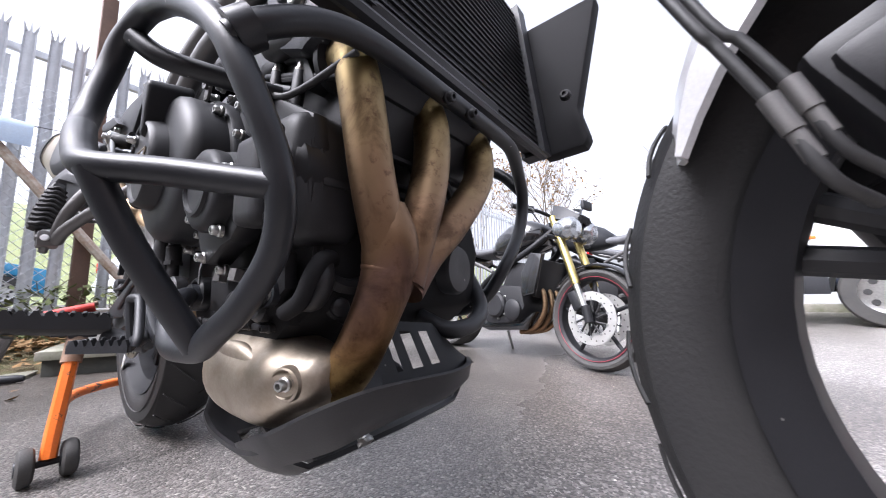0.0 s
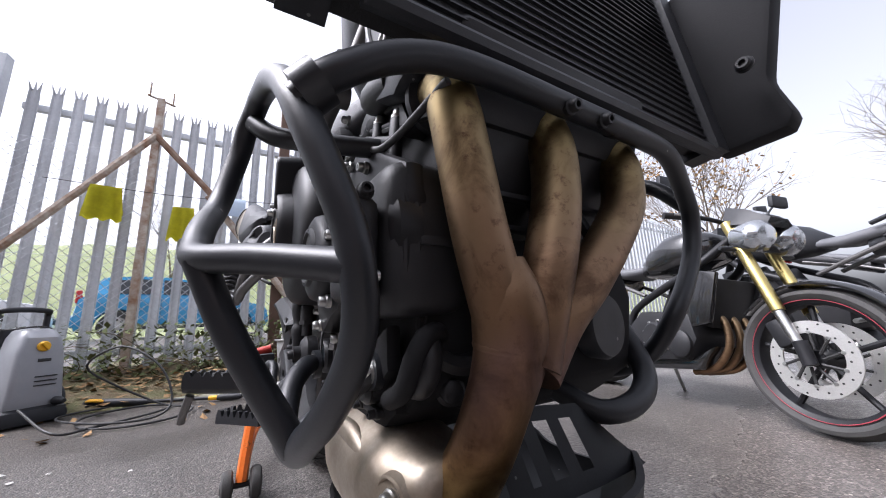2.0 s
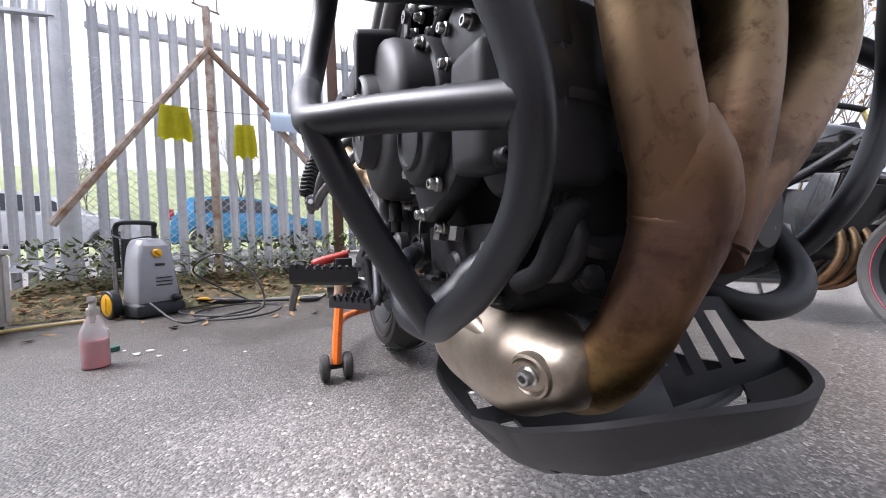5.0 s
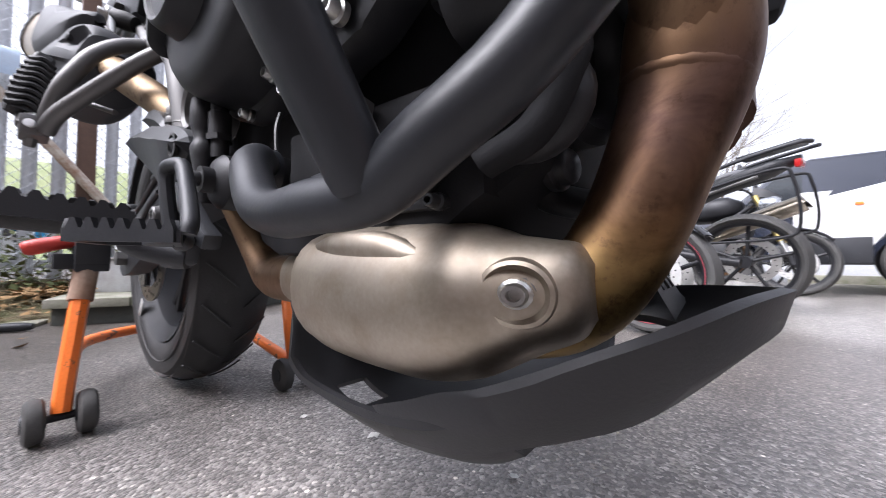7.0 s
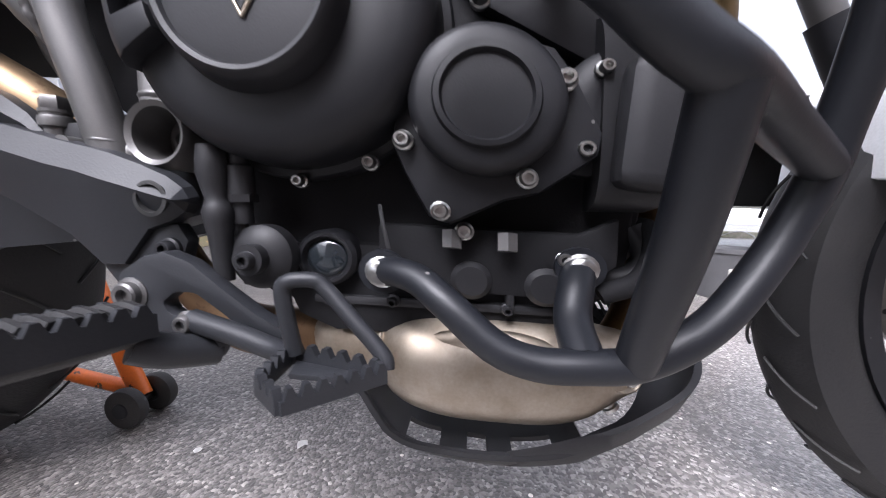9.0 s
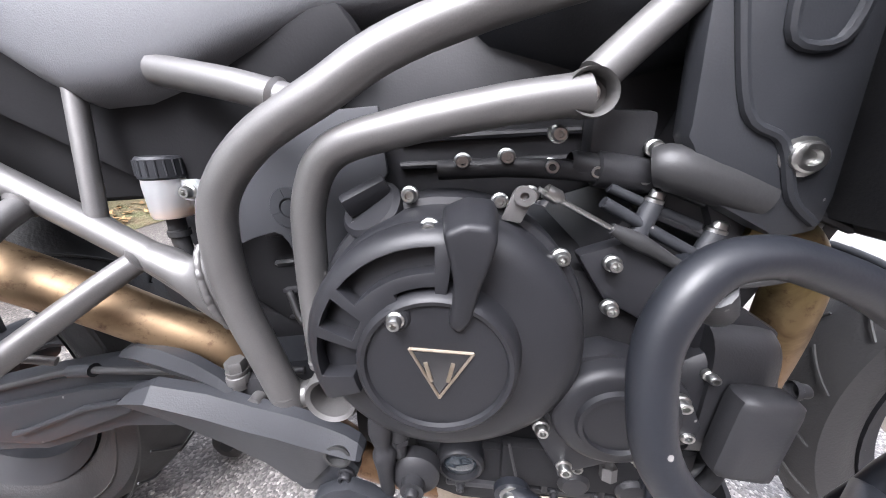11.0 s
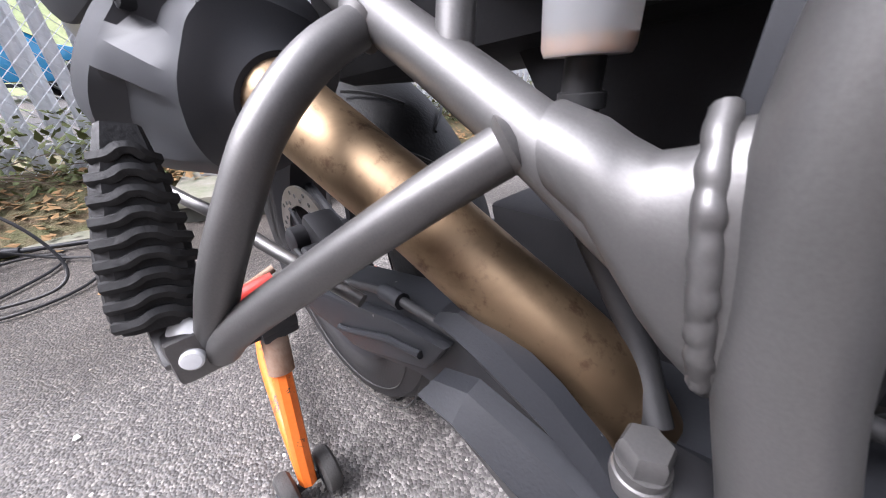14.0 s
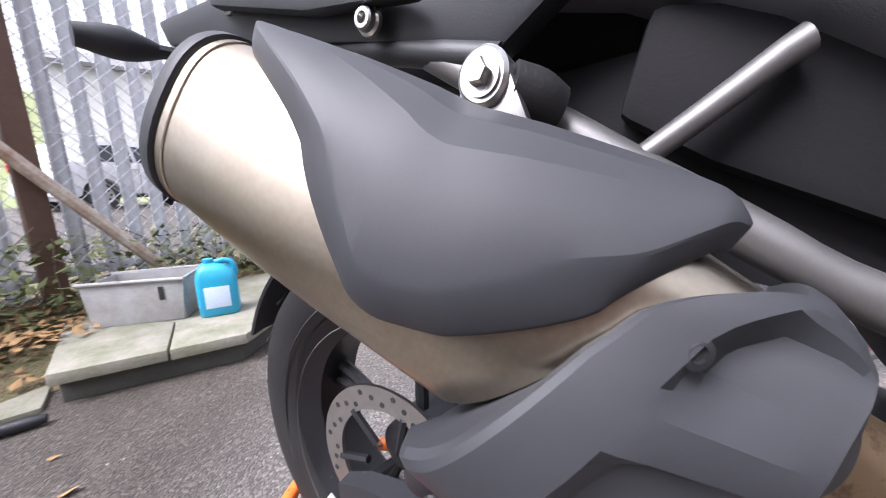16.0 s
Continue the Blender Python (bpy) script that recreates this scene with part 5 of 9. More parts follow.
part("breather_elbow", tube([(0.33, -0.15, 0.345), (0.352, -0.152, 0.35), (0.362, -0.15, 0.368), (0.352, -0.145, 0.392)], 0.0105, 12, 5), "engine", engine)
part("drain_plug", hexbolt((0.345, -0.12, 0.34), (1, -0.2, 0), 0.011, False), "engine", engine)
part("cooler_pipe", tube([(0.33, 0.03, 0.32), (0.365, 0.05, 0.30), (0.375, 0.10, 0.305), (0.36, 0.15, 0.33), (0.33, 0.17, 0.38)], 0.0125, 14, 6), "plastic", engine)
part("coolant_elbow", tube([(0.325, -0.168, 0.335), (0.350, -0.168, 0.348), (0.362, -0.164, 0.372), (0.364, -0.154, 0.388), (0.358, -0.14, 0.392), (0.345, -0.128, 0.388)], 0.0085, 14, 6), "matt", engine)
part("generator_cover", loft([[Vector((x, -0.146 + math.copysign(abs(math.cos(math.tau * k / 32)) ** 0.5, math.cos(math.tau * k / 32)) * hy, 0.476 + math.copysign(abs(math.sin(math.tau * k / 32)) ** 0.5, math.sin(math.tau * k / 32)) * hz)) for k in range(32)] for x, hy, hz in ((0.315, 0.046, 0.073), (0.352, 0.045, 0.072), (0.364, 0.042, 0.068), (0.371, 0.036, 0.06), (0.373, 0.02, 0.04))]), "engine", engine, "rounded black generator cover", 50)
for y, z0, z1 in ((-0.172, 0.43, 0.525), (-0.160, 0.44, 0.53)):
    part("cover_rib", tube([(0.368, y, z0, 0.003), (0.371, y, (z0 + z1) / 2, 0.0042), (0.367, y, z1, 0.003)], 0.004, 8, 4), "engine", engine)
part("cover_ledge", rbox((0.012, 0.05, 0.009), (0.37, -0.135, 0.468), 0.003), "engine", engine)
part("sensor_housing", rbox((0.045, 0.03, 0.088), (0.343, -0.206, 0.462), 0.012, (0, 4, 0), 3), "engine", engine)
part("sensor_bolt", hexbolt((0.366, -0.204, 0.508), (1, -0.1, 0), 0.0062), "engine", engine)
part("sensor_bolt", hexbolt((0.364, -0.206, 0.425), (1, -0.1, 0), 0.0055), "engine", engine)
for y in (-0.1, -0.02, 0.05):
    part("cylinder_rib", rbox((0.01, 0.012, 0.11), (0.372, y, 0.52), 0.004, (0, -20, 0)), "engine", engine)
for z in (0.46, 0.49, 0.52):
    part("cylinder_fin", rbox((0.012, 0.22, 0.006), (0.356 + (z - 0.46) * 0.35, 0.0, z), 0.002), "engine", engine)
part("air_box", slab([(-0.01, 0.60), (0.0, 0.72), (0.05, 0.80), (0.30, 0.86), (0.345, 0.80), (0.34, 0.70), (0.26, 0.655), (0.12, 0.60)], 0.2, 0.1, 0.02), "engine", bike)
for z in (0.665, 0.69):
    part("air_box_rib", tube([(0.06, -0.104, z), (0.22, -0.104, z + 0.012)], 0.004, 8, 1), "engine", bike)
for x, z in ((0.12, 0.672), (0.155, 0.676), (0.19, 0.67), (0.225, 0.668), (0.262, 0.665), (0.268, 0.69)):
    part("head_screw", hexbolt((x, -0.14, z), (0, -1, 0), 0.006), "alu", engine)
part("cam_cover_rail", tube([(0.1, -0.135, 0.664), (0.2, -0.138, 0.668), (0.275, -0.138, 0.66)], 0.009, 10, 4), "engine", engine)
part("thermostat_hose", tube([(0.265, -0.15, 0.675, 0.016), (0.275, -0.155, 0.676, 0.019), (0.30, -0.158, 0.668, 0.018), (0.335, -0.158, 0.655, 0.016)], 0.017, 16, 4), "hose", engine)
part("clutch_lever", merge(slab([(0.148, 0.632), (0.156, 0.655), (0.166, 0.66), (0.171, 0.652), (0.162, 0.63)], 0.005, -0.187, 0.002), lathe([(0.003, -0.003), (0.0075, -0.003), (0.0075, 0.003), (0.003, 0.003)], (0, -1, 0), (0.163, -0.193, 0.652), 18, closed=True)), "frame", engine)
part("cable_end", lathe([(0.006, 0), (0.006, 0.01), (0.003, 0.014), (0, 0.014)], (1, 0.1, -0.5), (0.178, -0.188, 0.656), 14), "alu", engine)
part("clutch_cable", tube([(0.173, -0.187, 0.657), (0.201, -0.182, 0.643), (0.23, -0.178, 0.628)], 0.0022, 8, 4), "alu", engine)
part("cable_sleeve", tube([(0.23, -0.178, 0.628, 0.0045), (0.249, -0.176, 0.619, 0.0075), (0.263, -0.175, 0.612, 0.0065), (0.29, -0.172, 0.597, 0.0045), (0.325, -0.165, 0.582, 0.004), (0.416, -0.15, 0.594, 0.004)], 0.005, 10, 5), "hose", engine)
part("throttle_motor", lathe([(0.011, 0), (0.013, 0.004), (0.013, 0.02), (0.016, 0.022), (0.016, 0.062), (0.0145, 0.066), (0, 0.066)], (1, 0.05, -0.1), (0.205, -0.135, 0.672), 24), "engine", engine)
part("head_gasket_ridge", tube([(0.231, -0.15, 0.644), (0.27, -0.15, 0.623), (0.307, -0.15, 0.602)], 0.0055, 10, 3), "plastic", engine)
part("head_gasket_ridge", tube([(0.236, -0.144, 0.656), (0.27, -0.144, 0.642), (0.308, -0.144, 0.626)], 0.0045, 10, 3), "plastic", engine)
for x, z in ((0.27, 0.645), (0.318, 0.622)):
    part("stud_tower", lathe([(0.008, -0.05), (0.008, 0.0), (0.0065, 0.003), (0, 0.003)], (0.25, 0, 1), (x, -0.148, z), 16), "plastic", engine)
    part("stud_nut", hexbolt((x + 0.001, -0.148, z + 0.004), (0.25, 0, 1), 0.006, False), "alu", engine)
part("injector_body", merge(tube([(0.23, -0.10, 0.68), (0.30, -0.115, 0.668)], 0.022, 16, 1), rbox((0.05, 0.03, 0.04), (0.245, -0.12, 0.70), 0.006)), "engine", engine)
part("air_box_panel", slab([(0.27, 0.82), (0.275, 0.70), (0.30, 0.65), (0.345, 0.625), (0.375, 0.63), (0.378, 0.66), (0.372, 0.80), (0.36, 0.9), (0.29, 0.9)], 0.03, -0.14, 0.012), "plastic", bike, "black plastic panel with moulded contours")
part("panel_contour", merge(tube([(0.285, -0.171, 0.80), (0.305, -0.171, 0.72), (0.33, -0.171, 0.70), (0.345, -0.171, 0.66), (0.365, -0.171, 0.64)], 0.004, 8, 5), tube([(0.315, -0.171, 0.80), (0.32, -0.171, 0.765), (0.345, -0.171, 0.765), (0.352, -0.171, 0.80), (0.335, -0.171, 0.82), (0.318, -0.171, 0.81)], 0.004, 8, 4)), "plastic", bike)
part("panel_bolt", hexbolt((0.345, -0.171, 0.69), (0, -1, 0), 0.012), "alu", bike)

# frame
FR = [(0.2, -0.186, 0.7245), (0.15, -0.189, 0.715), (0.075, -0.188, 0.7), (0.021, -0.184, 0.683), (-0.004, -0.178, 0.645), (-0.012, -0.174, 0.59), (-0.014, -0.174, 0.53), (-0.012, -0.178, 0.482)]
frame_ob = part("frame", tube(FR, 0.0142, 20, 6), "frame", bike, "titanium-grey welded tubular frame")
part("main_tube", tube([(0.2, -0.17, 0.80), (0.08, -0.185, 0.757), (0.022, -0.19, 0.725), (-0.036, -0.19, 0.692), (-0.072, -0.19, 0.652), (-0.082, -0.19, 0.605), (-0.077, -0.19, 0.55), (-0.062, -0.188, 0.49), (-0.05, -0.185, 0.435)], 0.0152, 20, 6), "frame", frame_ob)
part("frame_lug", merge(lathe([(0.0, 0.012), (0.0125, 0.012), (0.0135, -0.002), (0.0155, -0.005), (0.0165, 0.003), (0.0165, 0.026), (0, 0.026)], (0, 1, 0), (0.2, -0.193, 0.7245), 32)), "frame", frame_ob)
part("lug_bolt", hexbolt((0.2, -0.186, 0.7245), (0, -1, 0), 0.006, False), "alu", frame_ob)
part("front_tube_stay", tube([(0.205, -0.18, 0.735), (0.24, -0.165, 0.77), (0.30, -0.15, 0.83)], 0.013, 16, 3), "frame", frame_ob)
part("pivot_lug", lathe([(0, 0.028), (0.0192, 0.028), (0.0205, -0.006), (0.0245, -0.0085), (0.027, -0.004), (0.027, 0.035), (0, 0.035)], (0, 1, 0), (-0.001, -0.192, 0.456), 40), "frame", frame_ob, "open swingarm pivot lug")
part("pivot_bolt", lathe([(0.0125, -0.002), (0.0125, 0.001), (0.0095, 0.0015), (0.0095, 0.0075), (0.0055, 0.0085), (0.005, 0.004), (0, 0.004)], (0, -1, 0), (-0.001, -0.1655, 0.456), 24), "frame", frame_ob)
for x, y, z, d in ((-0.0115, -0.178, 0.487, (0.02, 0.1, 1)), (-0.0535, -0.186, 0.452, (-0.1, -0.05, -1))):
    part("weld_collar", lathe([(0.0135, -0.003), (0.0152, -0.0012), (0.0155, 0), (0.0152, 0.0012), (0.0135, 0.003)], d, (x, y, z), 24), "frame", frame_ob)
GUSSET = ((-0.146, 0.593, 0.0150, 0.0150), (-0.131, 0.586, 0.0172, 0.0168), (-0.122, 0.577, 0.0215, 0.0166), (-0.113, 0.569, 0.026, 0.0164), (-0.104, 0.565, 0.032, 0.016), (-0.096, 0.565, 0.039, 0.0155), (-0.084, 0.565, 0.042, 0.013))
part("gusset", loft([[Vector((x - 0.12 * math.sin(math.tau * k / 24) * hv, -0.187 - math.cos(math.tau * k / 24) * hw, z + math.sin(math.tau * k / 24) * hv)) for k in range(24)] for x, z, hv, hw in GUSSET]), "frame", frame_ob, "flared gusset welded to the main tube", 50)
bead = []
for i in range(40):
    t = i / 39
    bead.append((ramp(t, (0, 0.5, 1), (-0.104, -0.0955, -0.089)) + 0.00022 * math.sin(i * 1.9), ramp(t, (0, 0.08, 0.25, 0.5, 0.75, 0.92, 1), (-0.186, -0.193, -0.1995, -0.2028, -0.1995, -0.193, -0.186)) + 0.0002 * math.sin(i * 1.7), 0.606 - 0.081 * t, 0.0036 + 0.00022 * math.sin(i * 1.3)))
part("weld_bead", tube(bead, 0.004, 10, 2), "frame", frame_ob, "rippled weld bead")
part("lug_bridge", tube([(-0.056, -0.18, 0.452, 0.014), (-0.046, -0.178, 0.443, 0.014), (-0.036, -0.176, 0.443, 0.013), (-0.0255, -0.174, 0.448, 0.012)], 0.015, 18, 4), "frame", frame_ob)
part("subframe_tube", tube([(-0.086, -0.188, 0.553, 0.012), (-0.1, -0.188, 0.561, 0.0138), (-0.12, -0.186, 0.572, 0.0145), (-0.165, -0.181, 0.597, 0.0135), (-0.262, -0.176, 0.648, 0.0128), (-0.32, -0.172, 0.678, 0.0125), (-0.371, -0.166, 0.716, 0.0125), (-0.405, -0.162, 0.742, 0.0122), (-0.47, -0.158, 0.792, 0.0122), (-0.56, -0.153, 0.853, 0.012)], 0.0125, 18, 4), "frame", frame_ob)
part("peg_strut", tube([(-0.262, -0.178, 0.645), (-0.259, -0.215, 0.627), (-0.260, -0.244, 0.60), (-0.264, -0.262, 0.57), (-0.274, -0.278, 0.535), (-0.30, -0.289, 0.49)], 0.0105, 16, 6), "frame", frame_ob)
part("peg_strut", tube([(-0.162, -0.184, 0.595), (-0.192, -0.211, 0.572), (-0.236, -0.247, 0.536), (-0.276, -0.278, 0.502), (-0.298, -0.288, 0.48)], 0.0105, 16, 6), "frame", frame_ob)
for q, d in (((-0.262, -0.187, 0.641), (0.0, -0.9, -0.45)), ((-0.166, -0.188, 0.592), (-0.65, -0.6, -0.5))):
    part("weld_collar", lathe([(0.0105, -0.003), (0.0135, 0), (0.0105, 0.003)], d, q, 18), "frame", frame_ob)
part("upper_strut", tube([(-0.205, -0.178, 0.622), (-0.21, -0.165, 0.68), (-0.215, -0.15, 0.75)], 0.0085, 14, 4), "frame", frame_ob)
part("upper_strut", tube([(-0.405, -0.16, 0.746), (-0.365, -0.155, 0.765), (-0.322, -0.148, 0.787)], 0.0085, 14, 4), "frame", frame_ob)
part("seat_tube", tube([(0.012, -0.188, 0.715), (-0.05, -0.175, 0.732), (-0.13, -0.155, 0.748)], 0.0125, 16, 4), "frame", frame_ob)
part("weld_collar", lathe([(0.0125, -0.003), (0.0155, 0), (0.0125, 0.003)], (-1, 0.2, 0.28), (-0.015, -0.183, 0.722), 20), "frame", frame_ob)

# brake-fluid reservoir
res = part("brake_reservoir", lathe([(0, 0.002), (0.0175, 0.002), (0.0188, 0.005), (0.0196, 0.034), (0.019, 0.04), (0, 0.04)], (0, 0, 1), (-0.165, -0.139, 0.619), 28), "clear", bike, "cloudy brake fluid reservoir with black cap")
part("fluid", lathe([(0, 0.003), (0.0172, 0.003), (0.018, 0.009), (0, 0.009)], (0, 0, 1), (-0.165, -0.139, 0.619), 24), "fluid", res)
part("cap", lathe([(0, 0.060), (0.018, 0.060), (0.0203, 0.0575), (0.0207, 0.041), (0.019, 0.039), (0, 0.039)], (0, 0, 1), (-0.165, -0.139, 0.619), 28), "plastic", res)
for k in range(18):
    c, d = math.cos(math.tau * k / 18), math.sin(math.tau * k / 18)
    part("cap_rib", tube([(-0.165 + 0.0206 * c, -0.139 + 0.0206 * d, 0.662), (-0.165 + 0.0203 * c, -0.139 + 0.0203 * d, 0.676)], 0.0011, 6, 1), "plastic", res)
part("ear", slab([(-0.151, 0.657), (-0.131, 0.657), (-0.125, 0.646), (-0.131, 0.635), (-0.151, 0.638)], 0.009, -0.134, 0.003), "clear", res)
part("ear_bolt", hexbolt((-0.138, -0.145, 0.646), (0, -1, 0), 0.0058), "alu", res)
part("hose_clip", lathe([(0.0095, -0.0035), (0.0105, -0.003), (0.0105, 0.003), (0.0095, 0.0035)], (0, 0, 1), (-0.165, -0.139, 0.604), 20), "hose", res)
part("reservoir_hose", tube([(-0.165, -0.139, 0.621, 0.0085), (-0.165, -0.139, 0.594, 0.0085), (-0.155, -0.14, 0.55, 0.0075), (-0.12, -0.145, 0.5, 0.007), (-0.1, -0.16, 0.47, 0.007)], 0.008, 12, 5), "hose", res)

# swingarm, hanger plates, pegs, pedal
arm = part("swingarm", loft([[Vector((x, y0, z0)), Vector((x, y1, z0)), Vector((x, y1, z1)), Vector((x, y0, z1))] for x, y0, y1, z0, z1 in ((0.02, -0.145, -0.09, 0.40, 0.47), (-0.1, -0.15, -0.095, 0.37, 0.455), (-0.3, -0.15, -0.1, 0.355, 0.435), (-0.44, -0.152, -0.105, 0.33, 0.43), (-0.5, -0.15, -0.108, 0.33, 0.425), (-0.62, -0.145, -0.11, 0.305, 0.39), (-0.72, -0.14, -0.112, 0.30, 0.375), (-0.76, -0.138, -0.115, 0.315, 0.36))]), "plastic", bike, "black swingarm with moulded guard", 25)
part("guard_panel", slab([(-0.24, 0.43), (-0.32, 0.42), (-0.5, 0.405), (-0.62, 0.37), (-0.6, 0.352), (-0.46, 0.352), (-0.43, 0.346), (-0.40, 0.35), (-0.27, 0.388)], 0.014, -0.15, 0.005), "plastic", arm)
part("guard_crease", tube([(-0.27, -0.166, 0.408), (-0.42, -0.167, 0.375), (-0.45, -0.167, 0.372)], 0.004, 8, 3), "plastic", arm)
part("left_arm", loft([[Vector((x, y0, z0)), Vector((x, y1, z0)), Vector((x, y1, z1)), Vector((x, y0, z1))] for x, y0, y1, z0, z1 in ((0.02, 0.09, 0.14, 0.40, 0.47), (-0.3, 0.1, 0.15, 0.34, 0.42), (-0.74, 0.11, 0.145, 0.315, 0.365))]), "plastic", arm)
part("axle_nut", lathe([(0.017, 0), (0.017, 0.02), (0.01, 0.022), (0, 0.02)], (0, -1, 0), (-0.658, -0.142, 0.339), 6), "frame", arm)
part("hugger", lathe([(0.345, -0.085), (0.352, -0.06), (0.356, 0), (0.352, 0.06), (0.345, 0.085), (0.34, 0.083), (0.347, 0.058), (0.351, 0), (0.347, -0.058), (0.34, -0.083)], (0, 1, 0), AX_R + Vector((-0.03, 0, 0.026)), 16, closed=True, start=radians(205), sweep=radians(75)), "plastic", arm)
part("brake_line", tube([(-0.05, -0.15, 0.45), (-0.2, -0.158, 0.448), (-0.34, -0.157, 0.442), (-0.5, -0.155, 0.43), (-0.6, -0.15, 0.43), (-0.64, -0.13, 0.44)], 0.0045, 10, 5), "hose", arm)
part("line_clip", tube([(-0.30, -0.158, 0.4445), (-0.335, -0.157, 0.4425)], 0.008, 10, 1), "plastic", arm)
part("line_clip", tube([(-0.14, -0.156, 0.4475), (-0.155, -0.157, 0.4475)], 0.008, 10, 1), "plastic", arm)
part("rear_caliper", merge(rbox((0.085, 0.05, 0.06), (-0.585, -0.105, 0.432), 0.012, (0, 25, 0)), lathe([(0.02, 0), (0.02, 0.02), (0.014, 0.024), (0, 0.024)], (0, -1, 0), (-0.61, -0.13, 0.44), 20), lathe([(0.018, 0), (0.018, 0.02), (0.013, 0.024), (0, 0.024)], (0, -1, 0), (-0.565, -0.13, 0.425), 20)), "engine", bike, "black rear brake caliper")
BLADE = ((-0.203, 0.462, 0.458, 0.452), (-0.175, 0.473, 0.459, 0.428), (-0.12, 0.466, 0.446, 0.402), (-0.075, 0.453, 0.432, 0.376), (-0.05, 0.447, 0.426, 0.352), (-0.032, 0.442, 0.420, 0.352), (-0.008, 0.433, 0.413, 0.380), (0.012, 0.424, 0.407, 0.386), (0.024, 0.415, 0.404, 0.393), (0.0285, 0.407, 0.4035, 0.4))
hanger = part("heel_plate", loft([[Vector(q) for q in ((x, -0.196, zt), (x, -0.2065, zt - 0.002), (x, -0.2185, zr), (x, -0.206, zb + 0.002), (x, -0.196, zb))] for x, zt, zr, zb in BLADE]), "plastic", bike, "charcoal faceted heel guard with a bolt hole", 20)
part("lower_leg", slab([(-0.062, 0.372), (-0.02, 0.385), (0.012, 0.386), (0.02, 0.372), (0.012, 0.350), (-0.012, 0.336), (-0.045, 0.335), (-0.056, 0.35)], 0.014, -0.187, 0.004), "plastic", hanger)
part("upper_fin", loft([[Vector(q) for q in ((x, -0.186, zt), (x, -0.196, zt - 0.001), (x, -0.201, (zt + zb) / 2), (x, -0.193, zb), (x, -0.186, zb))] for x, zt, zb in ((-0.205, 0.503, 0.494), (-0.19, 0.509, 0.484), (-0.165, 0.505, 0.474), (-0.135, 0.492, 0.464), (-0.112, 0.476, 0.456), (-0.1, 0.462, 0.452))]), "plastic", hanger, "", 20)
part("hole_sleeve", lathe([(0.0115, -0.003), (0.0135, 0.001), (0.0105, 0.0015), (0.0095, -0.008), (0, -0.008)], (0, -1, 0), (0.006, -0.2155, 0.405), 28), "ink", hanger)
part("plate_bolt", hexbolt((0.006, -0.204, 0.366), (0, -1, 0), 0.007), "cover", hanger)
PEG = [(-0.030, 0.334), (-0.024, 0.350), (-0.004, 0.362), (0.014, 0.366), (0.034, 0.358), (0.058, 0.338), (0.084, 0.318), (0.110, 0.303), (0.103, 0.290), (0.078, 0.299), (0.056, 0.318), (0.036, 0.333), (0.020, 0.334), (0.010, 0.326), (0.014, 0.318), (0.044, 0.312), (0.058, 0.298), (0.048, 0.280), (0.02, 0.276), (-0.02, 0.279), (-0.038, 0.297), (-0.022, 0.312)]
brk = part("peg_bracket", slab(PEG, 0.016, -0.203, 0.0045), "plastic", bike, "cast black hooked footpeg bracket")
part("bracket_bolt", hexbolt((-0.014, -0.220, 0.333), (0, -1, 0), 0.0105), "frame", brk)
part("bracket_bolt", hexbolt((0.029, -0.2195, 0.311), (0, -1, 0), 0.0075), "frame", brk)
part("peg_arm", tube([(0.045, -0.21, 0.287, 0.012), (0.026, -0.235, 0.296, 0.013), (0.014, -0.25, 0.305, 0.012)], 0.012, 10, 4), "plastic", brk)


def saw_strip(p, q, teeth, base=0.010, tall=0.006, thick=0.0035):
    """A thin upright strip from p to q with a saw-toothed top edge."""
    p, q = Vector(p), Vector(q)
    d = q - p
    side = d.cross(UP).normalized() * thick / 2
    edge = [(0.0, -base), (1.0, -base)]
    for i in range(teeth, 0, -1):
        edge += [(i / teeth, 0.0), ((i - 0.25) / teeth, tall), ((i - 0.55) / teeth, tall), ((i - 0.8) / teeth, 0.0)]
    edge.append((0.0, 0.0))
    bm = bmesh.new()
    rows = [[bm.verts.new(p + d * u + UP * z + side * k) for u, z in edge] for k in (-1, 1)]
    n = len(edge)
    for k in range(n):
        bm.faces.new((rows[0][k], rows[0][(k + 1) % n], rows[1][(k + 1) % n], rows[1][k]))
    bm.faces.new(rows[0][::-1])
    bm.faces.new(rows[1])
    bmesh.ops.recalc_face_normals(bm, faces=bm.faces)
    return bm


# rider's footpeg: a tapered body with a toothed rail on each side and a ribbed top
PA, PB = Vector((0.016, -0.246, 0.318)), Vector((0.000, -0.345, 0.328))
peg = part("footpeg", tube([tuple(PA) + (0.0135,), tuple(PA.lerp(PB, 0.5)) + (0.0155,), tuple(PB) + (0.0145,)], 0.015, 10, 4), "rubber", brk, "ribbed black rubber footpeg")
pside = (PB - PA).cross(UP).normalized()
for k in (-1, 1):
    part("peg_rail", saw_strip(PA + pside * 0.0165 * k + UP * 0.010, PB + pside * 0.0165 * k + UP * 0.010, 8, 0.016, 0.0065, 0.005), "plastic", brk)
for i in range(9):
    c = PA.lerp(PB, (i + 0.5) / 9.2)
    part("peg_rib", tube([tuple(c + pside * 0.014 + UP * 0.0125), tuple(c + UP * 0.0155), tuple(c - pside * 0.014 + UP * 0.0125)], 0.0032, 6, 2), "rubber", brk)
part("peg_feeler", tube([(0.003, -0.338, 0.31, 0.006), (-0.005, -0.345, 0.285, 0.0055), (-0.009, -0.347, 0.272, 0.005)], 0.005, 8, 3), "frame", brk)
